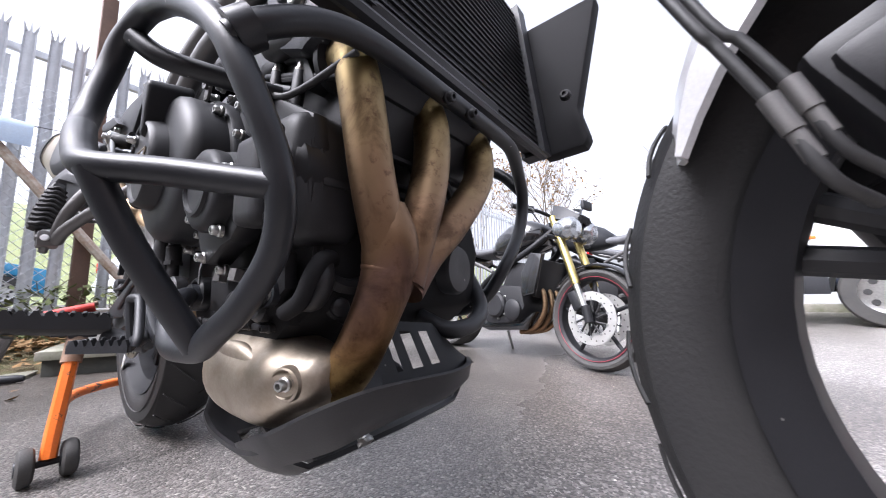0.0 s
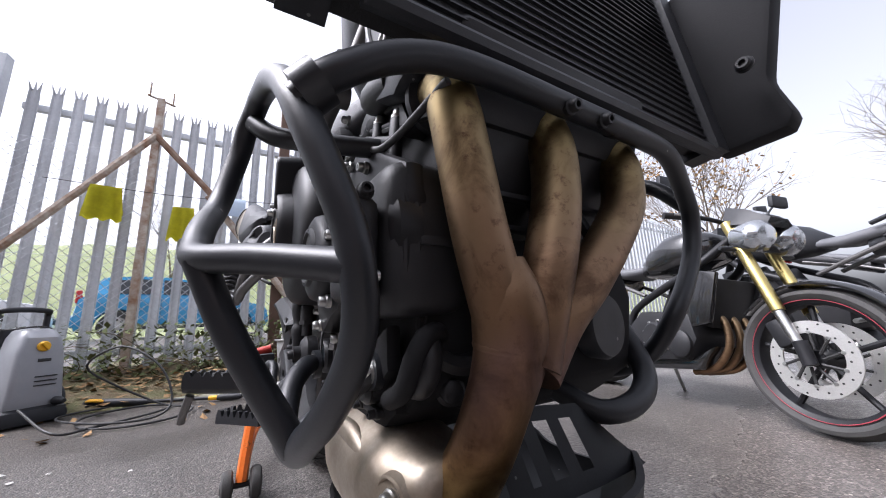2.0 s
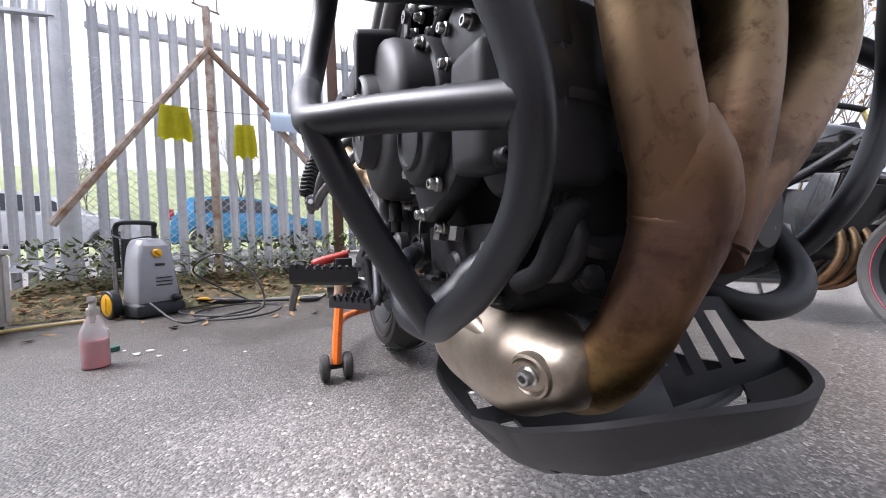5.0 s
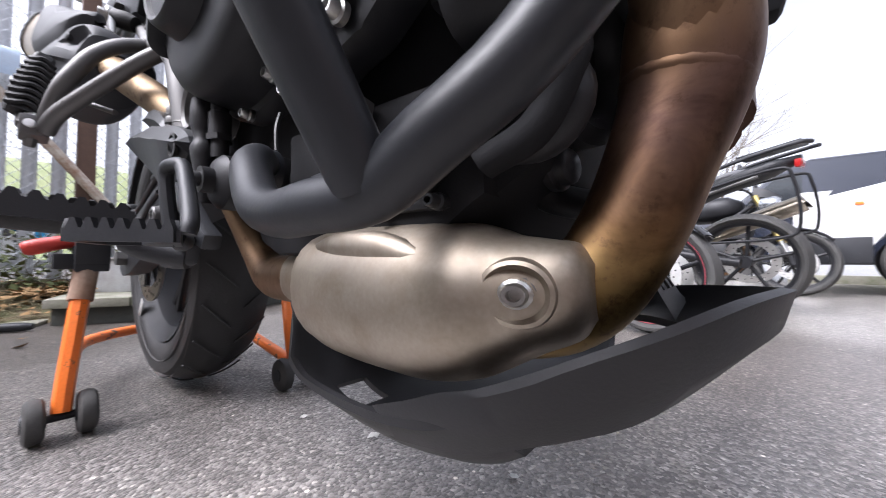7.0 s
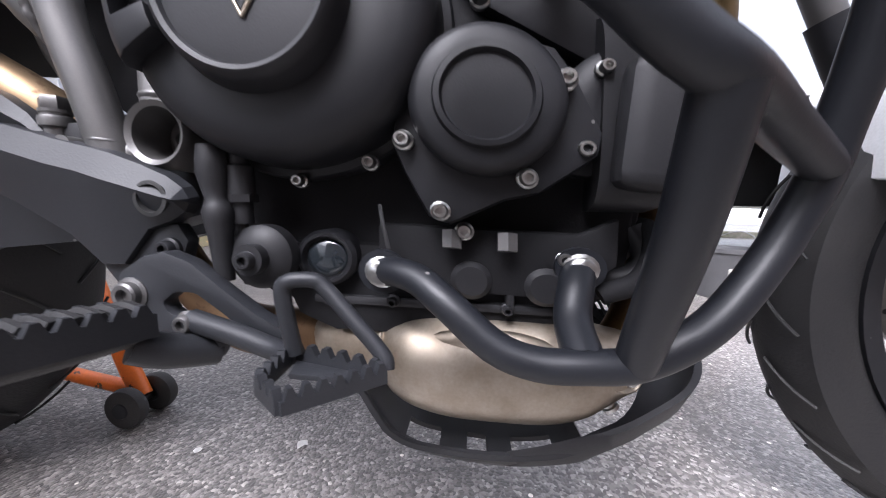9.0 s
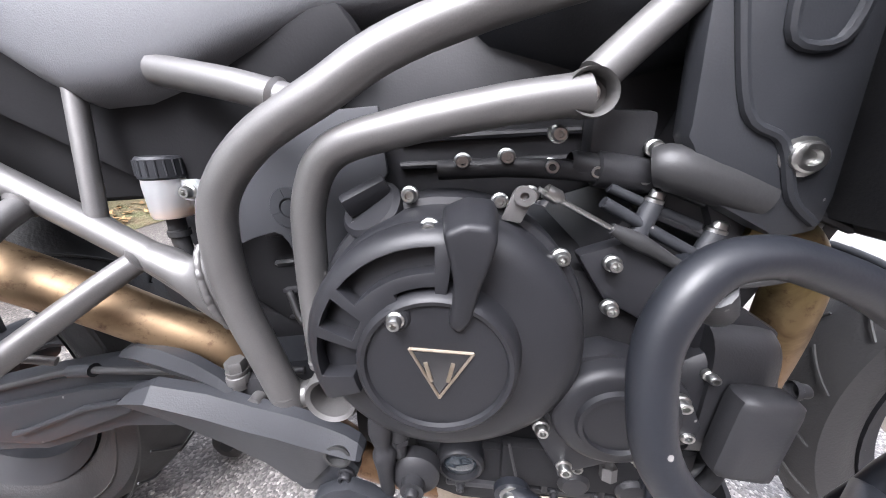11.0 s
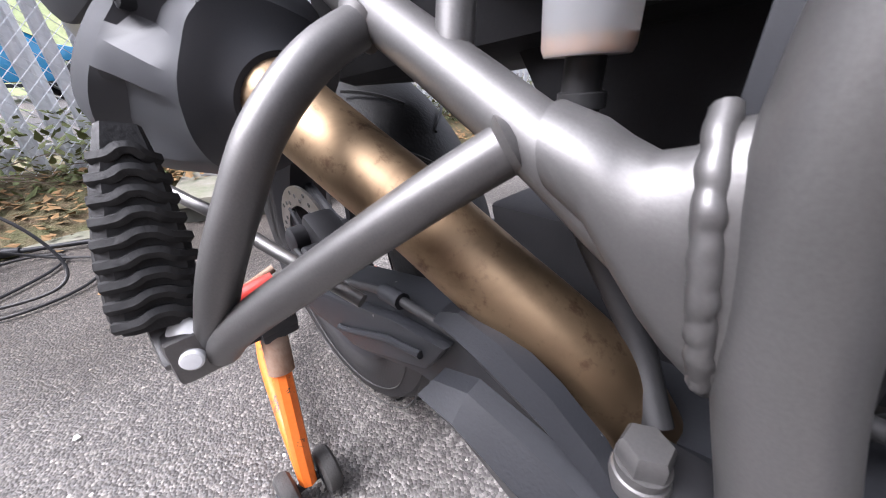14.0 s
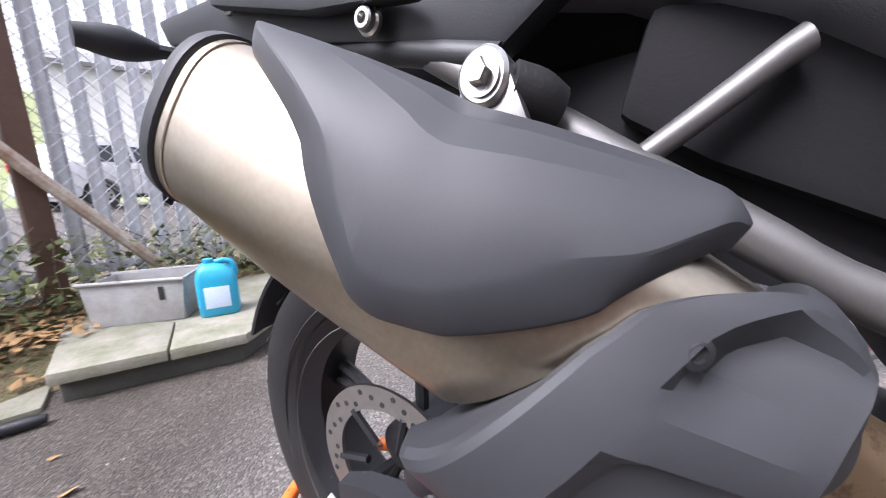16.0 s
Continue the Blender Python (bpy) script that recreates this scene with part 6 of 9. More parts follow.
pedal = part("brake_pedal", tube([(0.030, -0.216, 0.312, 0.009), (0.075, -0.224, 0.303, 0.0085), (0.105, -0.232, 0.297, 0.008), (0.122, -0.242, 0.299, 0.0075)], 0.008, 10, 5), "plastic", bike, "black brake pedal with a toothed pad")
part("pedal_loop", tube([(0.124, -0.244, 0.300), (0.121, -0.246, 0.325), (0.120, -0.247, 0.345), (0.126, -0.247, 0.3505), (0.138, -0.244, 0.350), (0.144, -0.243, 0.345), (0.162, -0.246, 0.325), (0.180, -0.250, 0.305), (0.182, -0.252, 0.297)], 0.0052, 10, 4), "plastic", pedal)
PADC = [(0.119, -0.238, 0.299), (0.121, -0.280, 0.299), (0.142, -0.299, 0.299), (0.183, -0.258, 0.299)]
for p, q, n in ((PADC[0], PADC[1], 5), (PADC[1], PADC[2], 3), (PADC[2], PADC[3], 7), (PADC[3], PADC[0], 6)):
    part("toothed_rail", saw_strip(p, q, n, 0.0075, 0.0062, 0.0045), "plastic", pedal)
part("pad_web", slab([(0.124, -0.243), (0.176, -0.257), (0.172, -0.263), (0.128, -0.262)], 0.004, 0.291, 0.001, plane="xy"), "plastic", pedal)
part("brake_switch", tube([(0.045, -0.2, 0.445, 0.010), (0.045, -0.2, 0.425, 0.012), (0.046, -0.2, 0.405, 0.008), (0.047, -0.2, 0.395, 0.012), (0.047, -0.2, 0.375, 0.009), (0.048, -0.2, 0.34, 0.007)], 0.01, 12, 2), "engine", bike)
banjo = part("banjo_fitting", merge(lathe([(0.009, -0.004), (0.009, 0.002), (0.0112, 0.003), (0.0115, 0.009), (0.0108, 0.011), (0.0098, 0.0115), (0.0098, 0.0135), (0.0104, 0.014), (0.0104, 0.0165), (0, 0.0165)], (0, 0, 1), (-0.098, -0.187, 0.462), 28), lathe([(0.008, 0), (0.008, 0.012), (0, 0.013)], (0, -1, 0), (-0.078, -0.19, 0.448), 12)), "frame", bike, "dull steel brake hose fitting")
part("hexagon_head", lathe([(0.0098, 0.0165), (0.0102, 0.018), (0.0102, 0.025), (0.0088, 0.0272), (0, 0.0274)], (0, 0, 1), (-0.098, -0.187, 0.462), 6), "frame", banjo)
part("master_cylinder", merge(rbox((0.035, 0.03, 0.06), (-0.09, -0.175, 0.44), 0.008)), "engine", bike)

# passenger peg, folded up
ppeg = part("passenger_peg", merge(rbox((0.045, 0.03, 0.03), (-0.315, -0.298, 0.485), 0.005), tube([(-0.318, -0.30, 0.475, 0.008), (-0.326, -0.302, 0.462, 0.007)], 0.007, 8, 1)), "frame", bike, "folded black passenger footpeg")
part("bolt_cap", lathe([(0.0062, -0.004), (0.0062, 0.001), (0.005, 0.0022), (0, 0.0026)], (1, -0.35, 0.1), (-0.2918, -0.303, 0.486), 20), "white", ppeg, "white bolt cap")
A, B = Vector((-0.312, -0.309, 0.503)), Vector((-0.340, -0.290, 0.604))
pd = (B - A).normalized()
pf = Vector((0.92, 0.15, 0.25))
pf = (pf - pd * pf.dot(pd)).normalized()
pw = pd.cross(pf)
rings = []
for t, w, h in ((0.0, 0.016, 0.011), (0.08, 0.0195, 0.012), (0.4, 0.0195, 0.013), (0.75, 0.015, 0.012), (1.0, 0.009, 0.008)):
    c = A.lerp(B, t)
    rings.append([c + pw * a * w + pf * b * h for a, b in ((-1, 0.55), (-0.75, 1), (0.75, 1), (1, 0.6), (1, -0.8), (0.4, -1.2), (-0.4, -1.2), (-1, -0.8))])
pad = part("rubber_pad", loft(rings), "rubber", ppeg, "ribbed rubber pad", 30)
for i in range(9):
    t = 0.06 + 0.098 * i
    c = A.lerp(B, t)
    w = ramp(t, (0, 0.08, 0.4, 0.75, 1), (0.016, 0.0195, 0.0195, 0.015, 0.009))
    h = ramp(t, (0, 0.4, 1), (0.011, 0.013, 0.008))
    part("rubber_rib", tube([tuple(c - pw * w + pf * h * 0.7 - pd * 0.001), tuple(c - pw * w * 0.5 + pf * (h + 0.002)), tuple(c - pw * w * 0.2 + pf * (h + 0.003) + pd * 0.003), tuple(c + pw * w * 0.2 + pf * (h + 0.003) + pd * 0.003), tuple(c + pw * w * 0.5 + pf * (h + 0.002)), tuple(c + pw * w + pf * h * 0.7 - pd * 0.001)], 0.0036, 6, 3), "rubber", ppeg)
part("peg_pin", lathe([(0.0078, -0.012), (0.0078, 0.003), (0.006, 0.0042), (0, 0.0042)], (0.62, -0.3, 0.72), (-0.302, -0.301, 0.4985), 20), "mark", ppeg, "bright peg pivot pin")
part("peg_cheek", rbox((0.03, 0.034, 0.012), (-0.309, -0.299, 0.492), 0.004, (0, 40, 0)), "frame", ppeg)
part("peg_hanger_rod", tube([(-0.416, -0.296, 0.588, 0.0065), (-0.398, -0.289, 0.582, 0.0065), (-0.394, -0.287, 0.58, 0.0042), (-0.31, -0.257, 0.543, 0.004), (-0.235, -0.225, 0.51, 0.004)], 0.004, 10, 4), "frame", ppeg)

# silencer: a leaning oval can with a tapered tail
S0, S1 = Vector((-0.335, -0.203, 0.634)), Vector((-0.690, -0.262, 0.824))
sax = (S1 - S0).normalized()
LEAN = radians(17)
up0 = (UP - sax * UP.dot(sax)).normalized()
out0 = up0.cross(sax).normalized()
if out0.y > 0:
    out0 = -out0
sup = (up0 * math.cos(LEAN) - out0 * math.sin(LEAN)).normalized()
sout = (out0 * math.cos(LEAN) + up0 * math.sin(LEAN)).normalized()
CAN_LEN = (S1 - S0).length


def can_point(s, a, off=0.0, cut=1.0):
    """A point of the silencer: s along it (0..1), angle a up from the outer side."""
    hv = ramp(s, (0.0, 0.4, 0.7, 1.0), (0.076, 0.080, 0.077, 0.064))
    hw = ramp(s, (0.0, 0.4, 1.0), (0.047, 0.048, 0.044))
    ca, sa = math.cos(a), math.sin(a)
    if sa > 0:
        hv *= 0.68 * (1 - cut * (1 - ramp(s, (0.0, 0.32), (0.42, 1.0))))
    e = 0.82
    return S0 + sax * (s * CAN_LEN) + sout * (math.copysign(abs(ca) ** e, ca) * (hw + off)) + sup * (math.copysign(abs(sa) ** e, sa) * (hv + off))


def rim_at(deg):
    """How far up the can the inlet cover reaches at each angle."""
    d = (deg + 180) % 360 - 180
    return ramp(d, (-180, -90, -65, -45, -10, 0, 18, 40, 90, 180), (0.24, 0.40, 0.385, 0.335, 0.25, 0.215, 0.15, 0.08, 0.05, 0.24))


can = part("silencer", loft([[can_point(max(s, rim_at(k * 7.5) - 0.012 + s * 0.02), math.tau * k / 48) for k in range(48)] for s in (0.0, 0.1, 0.24, 0.3, 0.45, 0.6, 0.75, 0.86, 0.925, 0.935)], cap=False), "can", bike, "brushed stainless silencer with black shield")
part("end_cap", loft([[can_point(s, math.tau * k / 48, o) for k in range(48)] for s, o in ((0.912, 0.001), (0.914, 0.003), (0.934, 0.003), (0.944, 0.0), (0.948, -0.02), (0.93, -0.035))]), "plastic", can, "black silencer end cap")
part("rivet_band", loft([[can_point(s, math.tau * k / 48, o) for k in range(48)] for s, o in ((0.892, 0.0002), (0.893, 0.001), (0.906, 0.001), (0.907, 0.0002))], cap=False), "can", can)
# heat shield: narrow nose, deep belly, slanted tail edge, with a broad bevel along its lower border
SHIELD = [(0.150, 37, 43), (0.156, 34, 47), (0.172, 28, 53), (0.20, 15, 60), (0.24, 0, 68), (0.29, -9, 73), (0.38, -22, 78), (0.45, -31, 80), (0.49, -35, 81), (0.525, -33, 82), (0.56, -24, 82), (0.635, -6, 83), (0.70, 9, 83), (0.77, 25, 83), (0.83, 42, 83), (0.865, 57, 83), (0.88, 66, 82)]
STEPS = (0.0, 0.012, 0.05, 0.10, 0.15, 0.17, 0.25, 0.35, 0.5, 0.65, 0.8, 0.9, 0.96, 1.0)
LIFT = (0.0025, 0.0042, 0.0072, 0.0105, 0.0135, 0.0142, 0.0146, 0.0148, 0.0148, 0.0146, 0.0142, 0.0132, 0.0105, 0.0045)
rings = []
for s, lo, hi in spline([(a, b, c) for a, b, c in SHIELD], 4):
    nose = 0.005 * max(0.0, 1 - (s - 0.150) / 0.04) ** 2
    prof = [(lo + (hi - lo) * t, o - nose) for t, o in zip(STEPS, LIFT)]
    rings.append([can_point(s, radians(a), o, 0.0) for a, o in prof] + [can_point(s, radians(a), max(0.0006, o - 0.006), 0.0) for a, o in prof[::-1]])
part("heat_shield", loft(rings), "shield", can, "smooth grey-black plastic heat shield", 14)
# moulded cover round the inlet: a slanted rim on the can, two pressed facets, narrowing to a neck
NC = 72


def cover_ring(f, off, neck=0.0, r=0.04):
    ring = []
    for j in range(NC):
        deg = 360.0 * j / NC
        a = radians(deg)
        low = 0.027 * max(0.0, math.sin(radians(-deg - 5)))
        p = can_point(rim_at(deg) * f, a, off + low * min(1.0, f * 1.6))
        axis = S0 + sax * ((rim_at(deg) * f * (1 - neck) - 0.043 * neck) * CAN_LEN)
        q = axis + sout * (math.cos(a) * r + 0.004) + sup * (math.sin(a) * r - 0.019)
        ring.append(p.lerp(q, neck))
    return ring


COVER = ((1.0, 0.001, 0.0, 0.04, 0), (1.0, 0.006, 0.0, 0.04, 0), (0.97, 0.0085, 0.0, 0.04, 0), (0.85, 0.0095, 0.0, 0.04, 0), (0.70, 0.0095, 0.0, 0.04, 0.0), (0.64, 0.0095, 0.0, 0.04, 0.5), (0.54, 0.009, 0.0, 0.041, 1.0), (0.38, 0.008, 0.02, 0.043, 0.78), (0.22, 0.007, 0.06, 0.044, 0.5), (0.10, 0.005, 0.12, 0.044, 0.25), (0.03, 0.004, 0.2, 0.044, 0.06), (0.0, 0.0, 0.36, 0.040, 0), (0.0, -0.004, 0.6, 0.035, 0), (0.0, -0.006, 0.8, 0.030, 0), (0.0, -0.006, 1.0, 0.0275, 0), (0.0, -0.006, 1.0, 0.0225, 0))
rings = []
for f, off, nk, r, press in COVER:
    ring = cover_ring(f, off, nk, r)
    for j in range(NC):
        deg = (360.0 * j / NC + 180) % 360 - 180
        dip = max(ramp(abs(deg - 6), (0, 13, 20), (1, 0.85, 0)), ramp(abs(deg + 44), (0, 13, 20), (1, 0.85, 0))) * 0.015 * press
        q = ring[j]
        centre = S0 + sax * (q - S0).dot(sax) - sup * 0.01
        ring[j] = q.lerp(centre, min(0.6, dip / max(0.01, (q - centre).length)))
    rings.append(ring)
part("inlet_cover", loft(rings), "shield", can, "faceted black plastic inlet cover", 22)
for a, d, o, u in ((-4, 0.155, 0.054, -0.006), (-52, 0.262, 0.049, -0.060)):
    p = S0 + sax * (d * CAN_LEN) + sout * o + sup * u
    part("cover_screw", lathe([(0.006, -0.006), (0.006, 0.002), (0.0033, 0.003), (0.0028, 0.001), (0, 0.001)], tuple(sout * math.cos(radians(a)) + sup * math.sin(radians(a))), p, 16), "engine", can)
LUG = Vector((-0.491, -0.205, 0.811))
part("hanger_lug", merge(lathe([(0.006, -0.014), (0.0175, -0.014), (0.0175, 0.004), (0.015, 0.0065), (0.006, 0.0065)], (0, -1, 0.1), LUG, 32, closed=True), slab([(-0.508, 0.812), (-0.514, 0.775), (-0.452, 0.755), (-0.474, 0.812)], 0.01, -0.198, 0.003)), "alu", can, "polished silencer hanger lug")
part("hanger_washer", lathe([(0.005, 0.0065), (0.0125, 0.0065), (0.0125, 0.0085), (0.005, 0.0085)], (0, -1, 0.1), LUG, 28, closed=True), "alu", can)
part("hanger_bolt", lathe([(0.0078, 0.008), (0.0078, 0.0145), (0.0068, 0.016), (0, 0.016)], (0, -1, 0.1), LUG, 6), "alu", can)
part("hanger_bush", tube([(-0.48, -0.196, 0.805, 0.016), (-0.466, -0.182, 0.797, 0.017), (-0.455, -0.17, 0.79, 0.014)], 0.016, 16, 3), "rubber", can)

# seat, side panels, tail
rings = []
for x, hw, z0, z1 in ((0.08, 0.10, 0.80, 0.87), (0.0, 0.135, 0.782, 0.875), (-0.06, 0.152, 0.757, 0.875), (-0.11, 0.163, 0.735, 0.875), (-0.16, 0.169, 0.720, 0.875), (-0.205, 0.172, 0.717, 0.877), (-0.235, 0.172, 0.733, 0.882), (-0.27, 0.171, 0.758, 0.892), (-0.33, 0.168, 0.80, 0.92), (-0.42, 0.16, 0.86, 0.95), (-0.6, 0.14, 0.92, 0.98)):
    ring = []
    for k in range(32):
        a = math.tau * k / 32
        ca, sa = math.cos(a), math.sin(a)
        ey, ez = (0.6, 0.7) if sa > 0 else (0.3, 0.36)
        ring.append(Vector((x, math.copysign(abs(ca) ** ey, ca) * hw * (1 - 0.12 * (sa > 0) * abs(sa)), (z0 + z1) / 2 + math.copysign(abs(sa) ** ez, sa) * (z1 - z0) / 2)))
    rings.append(ring)
seat = part("seat", loft(rings), "seat", bike, "grained grey-black seat with pale stitching", 60)
part("stitching", merge(*[tube([(x - 0.003, -0.1725 + 0.0, z - 0.0012), (x + 0.003, -0.1735, z + 0.0012)], 0.0011, 5, 1) for x, z in [(-0.20 - 0.0085 * i, 0.806 + 0.0052 * i) for i in range(18)]]), "mark", seat)
part("side_panel", slab([(-0.40, 0.84), (-0.42, 0.78), (-0.36, 0.735), (-0.25, 0.68), (-0.20, 0.655), (-0.13, 0.645), (-0.09, 0.68), (-0.04, 0.73), (0.04, 0.77), (0.02, 0.80), (-0.14, 0.77)], 0.03, -0.105, 0.01), "matt", bike, "matt black side panel under the seat")
web = part("inner_panel", slab([(-0.112, 0.587), (-0.098, 0.593), (-0.085, 0.597), (-0.074, 0.600), (-0.066, 0.597), (-0.060, 0.589), (-0.056, 0.577), (-0.049, 0.552), (-0.035, 0.53), (-0.01, 0.52), (0.0, 0.56), (0.015, 0.61), (0.05, 0.66), (0.045, 0.72), (-0.03, 0.715), (-0.075, 0.69), (-0.11, 0.65)], 0.006, -0.117, 0.0015), "shield", bike, "satin black web panel with a moulded disc")
part("moulded_disc", lathe([(0.0215, -0.003), (0.0215, 0.0008), (0.0205, 0.0022), (0.0105, 0.0022), (0.0098, 0.0004), (0.0086, 0.0004), (0.0078, 0.0026), (0, 0.003)], (0, -1, 0), (-0.052, -0.1232, 0.626), 40), "plastic", web)
for a in range(0, 360, 90):
    c, d = math.cos(radians(a + 20)), math.sin(radians(a + 20))
    part("disc_rib", tube([(-0.052 + 0.0115 * c, -0.1254, 0.626 + 0.0115 * d), (-0.052 + 0.0198 * c, -0.1254, 0.626 + 0.0198 * d)], 0.0006, 6, 1), "plastic", web)
part("shock_absorber", tube([(-0.06, -0.06, 0.40), (-0.10, -0.05, 0.64)], 0.022, 14, 1), "engine", bike)
part("spring", tube([(-0.0625 - 0.0375 * t + 0.032 * math.cos(t * 34), -0.06 + 0.01 * t + 0.032 * math.sin(t * 34), 0.42 + 0.19 * t) for t in [k / 60 for k in range(61)]], 0.005, 7, 1, smooth=False), "engine", bike)
part("inner_mudguard", slab([(0.0, 0.47), (-0.10, 0.47), (-0.18, 0.53), (-0.25, 0.64), (-0.30, 0.70), (-0.42, 0.78), (-0.42, 0.86), (0.0, 0.84), (0.02, 0.6)], 0.17, 0.085, 0.01), "matt", bike)
part("chain_guard", slab([(-0.05, 0.40), (-0.15, 0.40), (-0.24, 0.44), (-0.27, 0.52), (-0.2, 0.52), (-0.12, 0.48), (-0.05, 0.47)], 0.16, 0.08, 0.008), "engine", bike)
part("under_tail", slab([(-0.34, 0.78), (-0.50, 0.815), (-0.64, 0.865), (-0.75, 0.905), (-0.6, 0.945), (-0.34, 0.93)], 0.17, 0.085, 0.012), "matt", bike)
part("inner_tray", rbox((0.5, 0.22, 0.2), (-0.26, 0.0, 0.74), 0.03), "matt", bike)
for pts in ([(-0.04, -0.12, 0.44), (-0.05, -0.13, 0.52), (-0.035, -0.13, 0.57), (-0.045, -0.11, 0.63)], [(-0.06, -0.12, 0.46), (-0.03, -0.135, 0.53), (-0.055, -0.12, 0.6)], [(-0.02, -0.13, 0.5), (-0.05, -0.135, 0.5), (-0.07, -0.12, 0.53)]):
    part("cable", tube(pts, 0.0042, 14, 10), "hose", bike)
tail = part("tail_rack", merge(slab([(-0.36, 0.90), (-0.50, 0.84), (-0.60, 0.868), (-0.95, 0.95), (-0.97, 0.985), (-0.55, 0.95)], 0.03, -0.135, 0.008), slab([(-0.55, 0.88), (-0.66, 0.90), (-0.80, 0.945), (-0.79, 0.965), (-0.62, 0.925)], 0.018, -0.17, 0.005)), "plastic", bike, "black plastic tail and grab rail")
part("tail_bolt", hexbolt((-0.60, -0.178, 0.88), (0, -1, 0), 0.009), "alu", tail)
part("tail_bolt", hexbolt((-0.80, -0.168, 0.955), (0, -1, 0), 0.009), "alu", tail)
part("tail_tube", tube([(-0.50, -0.16, 0.835), (-0.62, -0.152, 0.87), (-0.78, -0.14, 0.905)], 0.011, 14, 3), "plastic", tail)
part("indicator", merge(tube([(-0.90, -0.10, 0.93), (-0.92, -0.19, 0.93)], 0.008, 8, 1), tube([(-0.92, -0.18, 0.93, 0.006), (-0.925, -0.22, 0.93, 0.018), (-0.93, -0.26, 0.93, 0.012)], 0.014, 12, 4)), "plastic", tail)
part("fuel_tank", loft([[Vector((x, math.cos(math.tau * k / 16) * w, 0.86 + math.sin(math.tau * k / 16) * h)) for k in range(16)] for x, w, h in ((0.06, 0.11, 0.05), (0.14, 0.16, 0.12), (0.24, 0.19, 0.14), (0.31, 0.18, 0.12), (0.345, 0.14, 0.08))]), "plastic", bike, "dark fuel tank", 60)

# ---- paddock stand under the swingarm ----
stand = thing("paddock_stand", (-0.48, -0.02, 0), "chipped orange tubular paddock stand with black castors", "stand")


def castor_pair(x, y, lab):
    axle = part("axle", tube([(x, y - 0.045, 0.038), (x, y + 0.045, 0.038)], 0.007, 10, 1), "cover", stand, lab)
    for s in (-1, 1):
        part("castor", lathe([(0.008, -0.013), (0.03, -0.013), (0.036, -0.009), (0.0385, 0), (0.036, 0.009), (0.03, 0.013), (0.008, 0.013)], (0, 1, 0), (x, y + s * 0.032, 0.0385), 28, closed=True), "tread", axle)
        part("castor_hub", lathe([(0, -0.015), (0.014, -0.015), (0.016, -0.012), (0.016, 0.012), (0.014, 0.015), (0, 0.015)], (0, 1, 0), (x, y + s * 0.032, 0.0385), 16), "plastic", axle)


castor_pair(0.0, -0.235, "")
castor_pair(0.085, 0.15, "")
RL = [(0.0, -0.235, 0.045), (-0.012, -0.23, 0.10), (-0.05, -0.212, 0.245)]
part("leg", tube(RL, 0.0175, 8, 2, flat=0.8), "orange", stand, "orange leg with paint scraped to the metal")
part("sleeve", tube([(-0.047, -0.213, 0.235), (-0.065, -0.204, 0.30)], 0.0185, 16, 1), "rust", stand, "dull dark top sleeve")
part("pad_fork", merge(rbox((0.05, 0.05, 0.022), (-0.068, -0.198, 0.305), 0.005, (0, 12, 0)), rbox((0.014, 0.05, 0.045), (-0.092, -0.198, 0.328), 0.004, (0, 8, 0)), rbox((0.014, 0.05, 0.045), (-0.045, -0.198, 0.328), 0.004, (0, 8, 0))), "plastic", stand, "black rubber-lined support fork")
part("leg", tube([(0.085, 0.15, 0.045), (0.04, 0.16, 0.12), (-0.05, 0.19, 0.27), (-0.065, 0.19, 0.31)], 0.0165, 10, 3), "orange", stand)
part("handle_loop", tube([(0.0, -0.235, 0.055), (-0.12, -0.222, 0.082), (-0.27, -0.2, 0.10), (-0.37, -0.165, 0.105), (-0.45, -0.09, 0.105), (-0.485, 0.0, 0.105), (-0.46, 0.09, 0.105), (-0.37, 0.155, 0.105), (-0.2, 0.16, 0.09), (0.085, 0.15, 0.055)], 0.0135, 14, 6), "orange", stand, "bent orange handle tube behind the wheel")
grip = part("clamp_handle", tube([(-0.1, -0.172, 0.372, 0.006), (-0.10, -0.25, 0.345, 0.006)], 0.006, 10, 2), "rust", stand)
part("grip", tube([(-0.088, -0.178, 0.362, 0.0105), (-0.09, -0.2, 0.356, 0.013), (-0.095, -0.245, 0.345, 0.0135), (-0.1, -0.275, 0.336, 0.0145), (-0.102, -0.285, 0.333, 0.011)], 0.013, 16, 4), "red", grip, "shiny red rubber grip")
for i in range(3):
    part("clamp_knob", rbox((0.011, 0.03, 0.03), (-0.06 - 0.014 * i, -0.235, 0.31), 0.004), "plastic", stand)

# ---- pressure washer, hose, lance ----
wash = thing("pressure_washer", (-2.05, -1.21, 0), "grey pressure washer with black base and yellow wheels", "pressure washer", rz=43)
wash.scale = (0.98, 0.98, 0.98)


def ringbox(x0, x1, y0, y1, z, r=0.02):
    pts = []
    for cx, cy, a0 in ((x1 - r, y1 - r, 0), (x0 + r, y1 - r, 90), (x0 + r, y0 + r, 180), (x1 - r, y0 + r, 270)):
        for k in range(4):
            a = radians(a0 + 30 * k)
            pts.append(Vector((cx + math.cos(a) * r, cy + math.sin(a) * r, z)))
    return pts


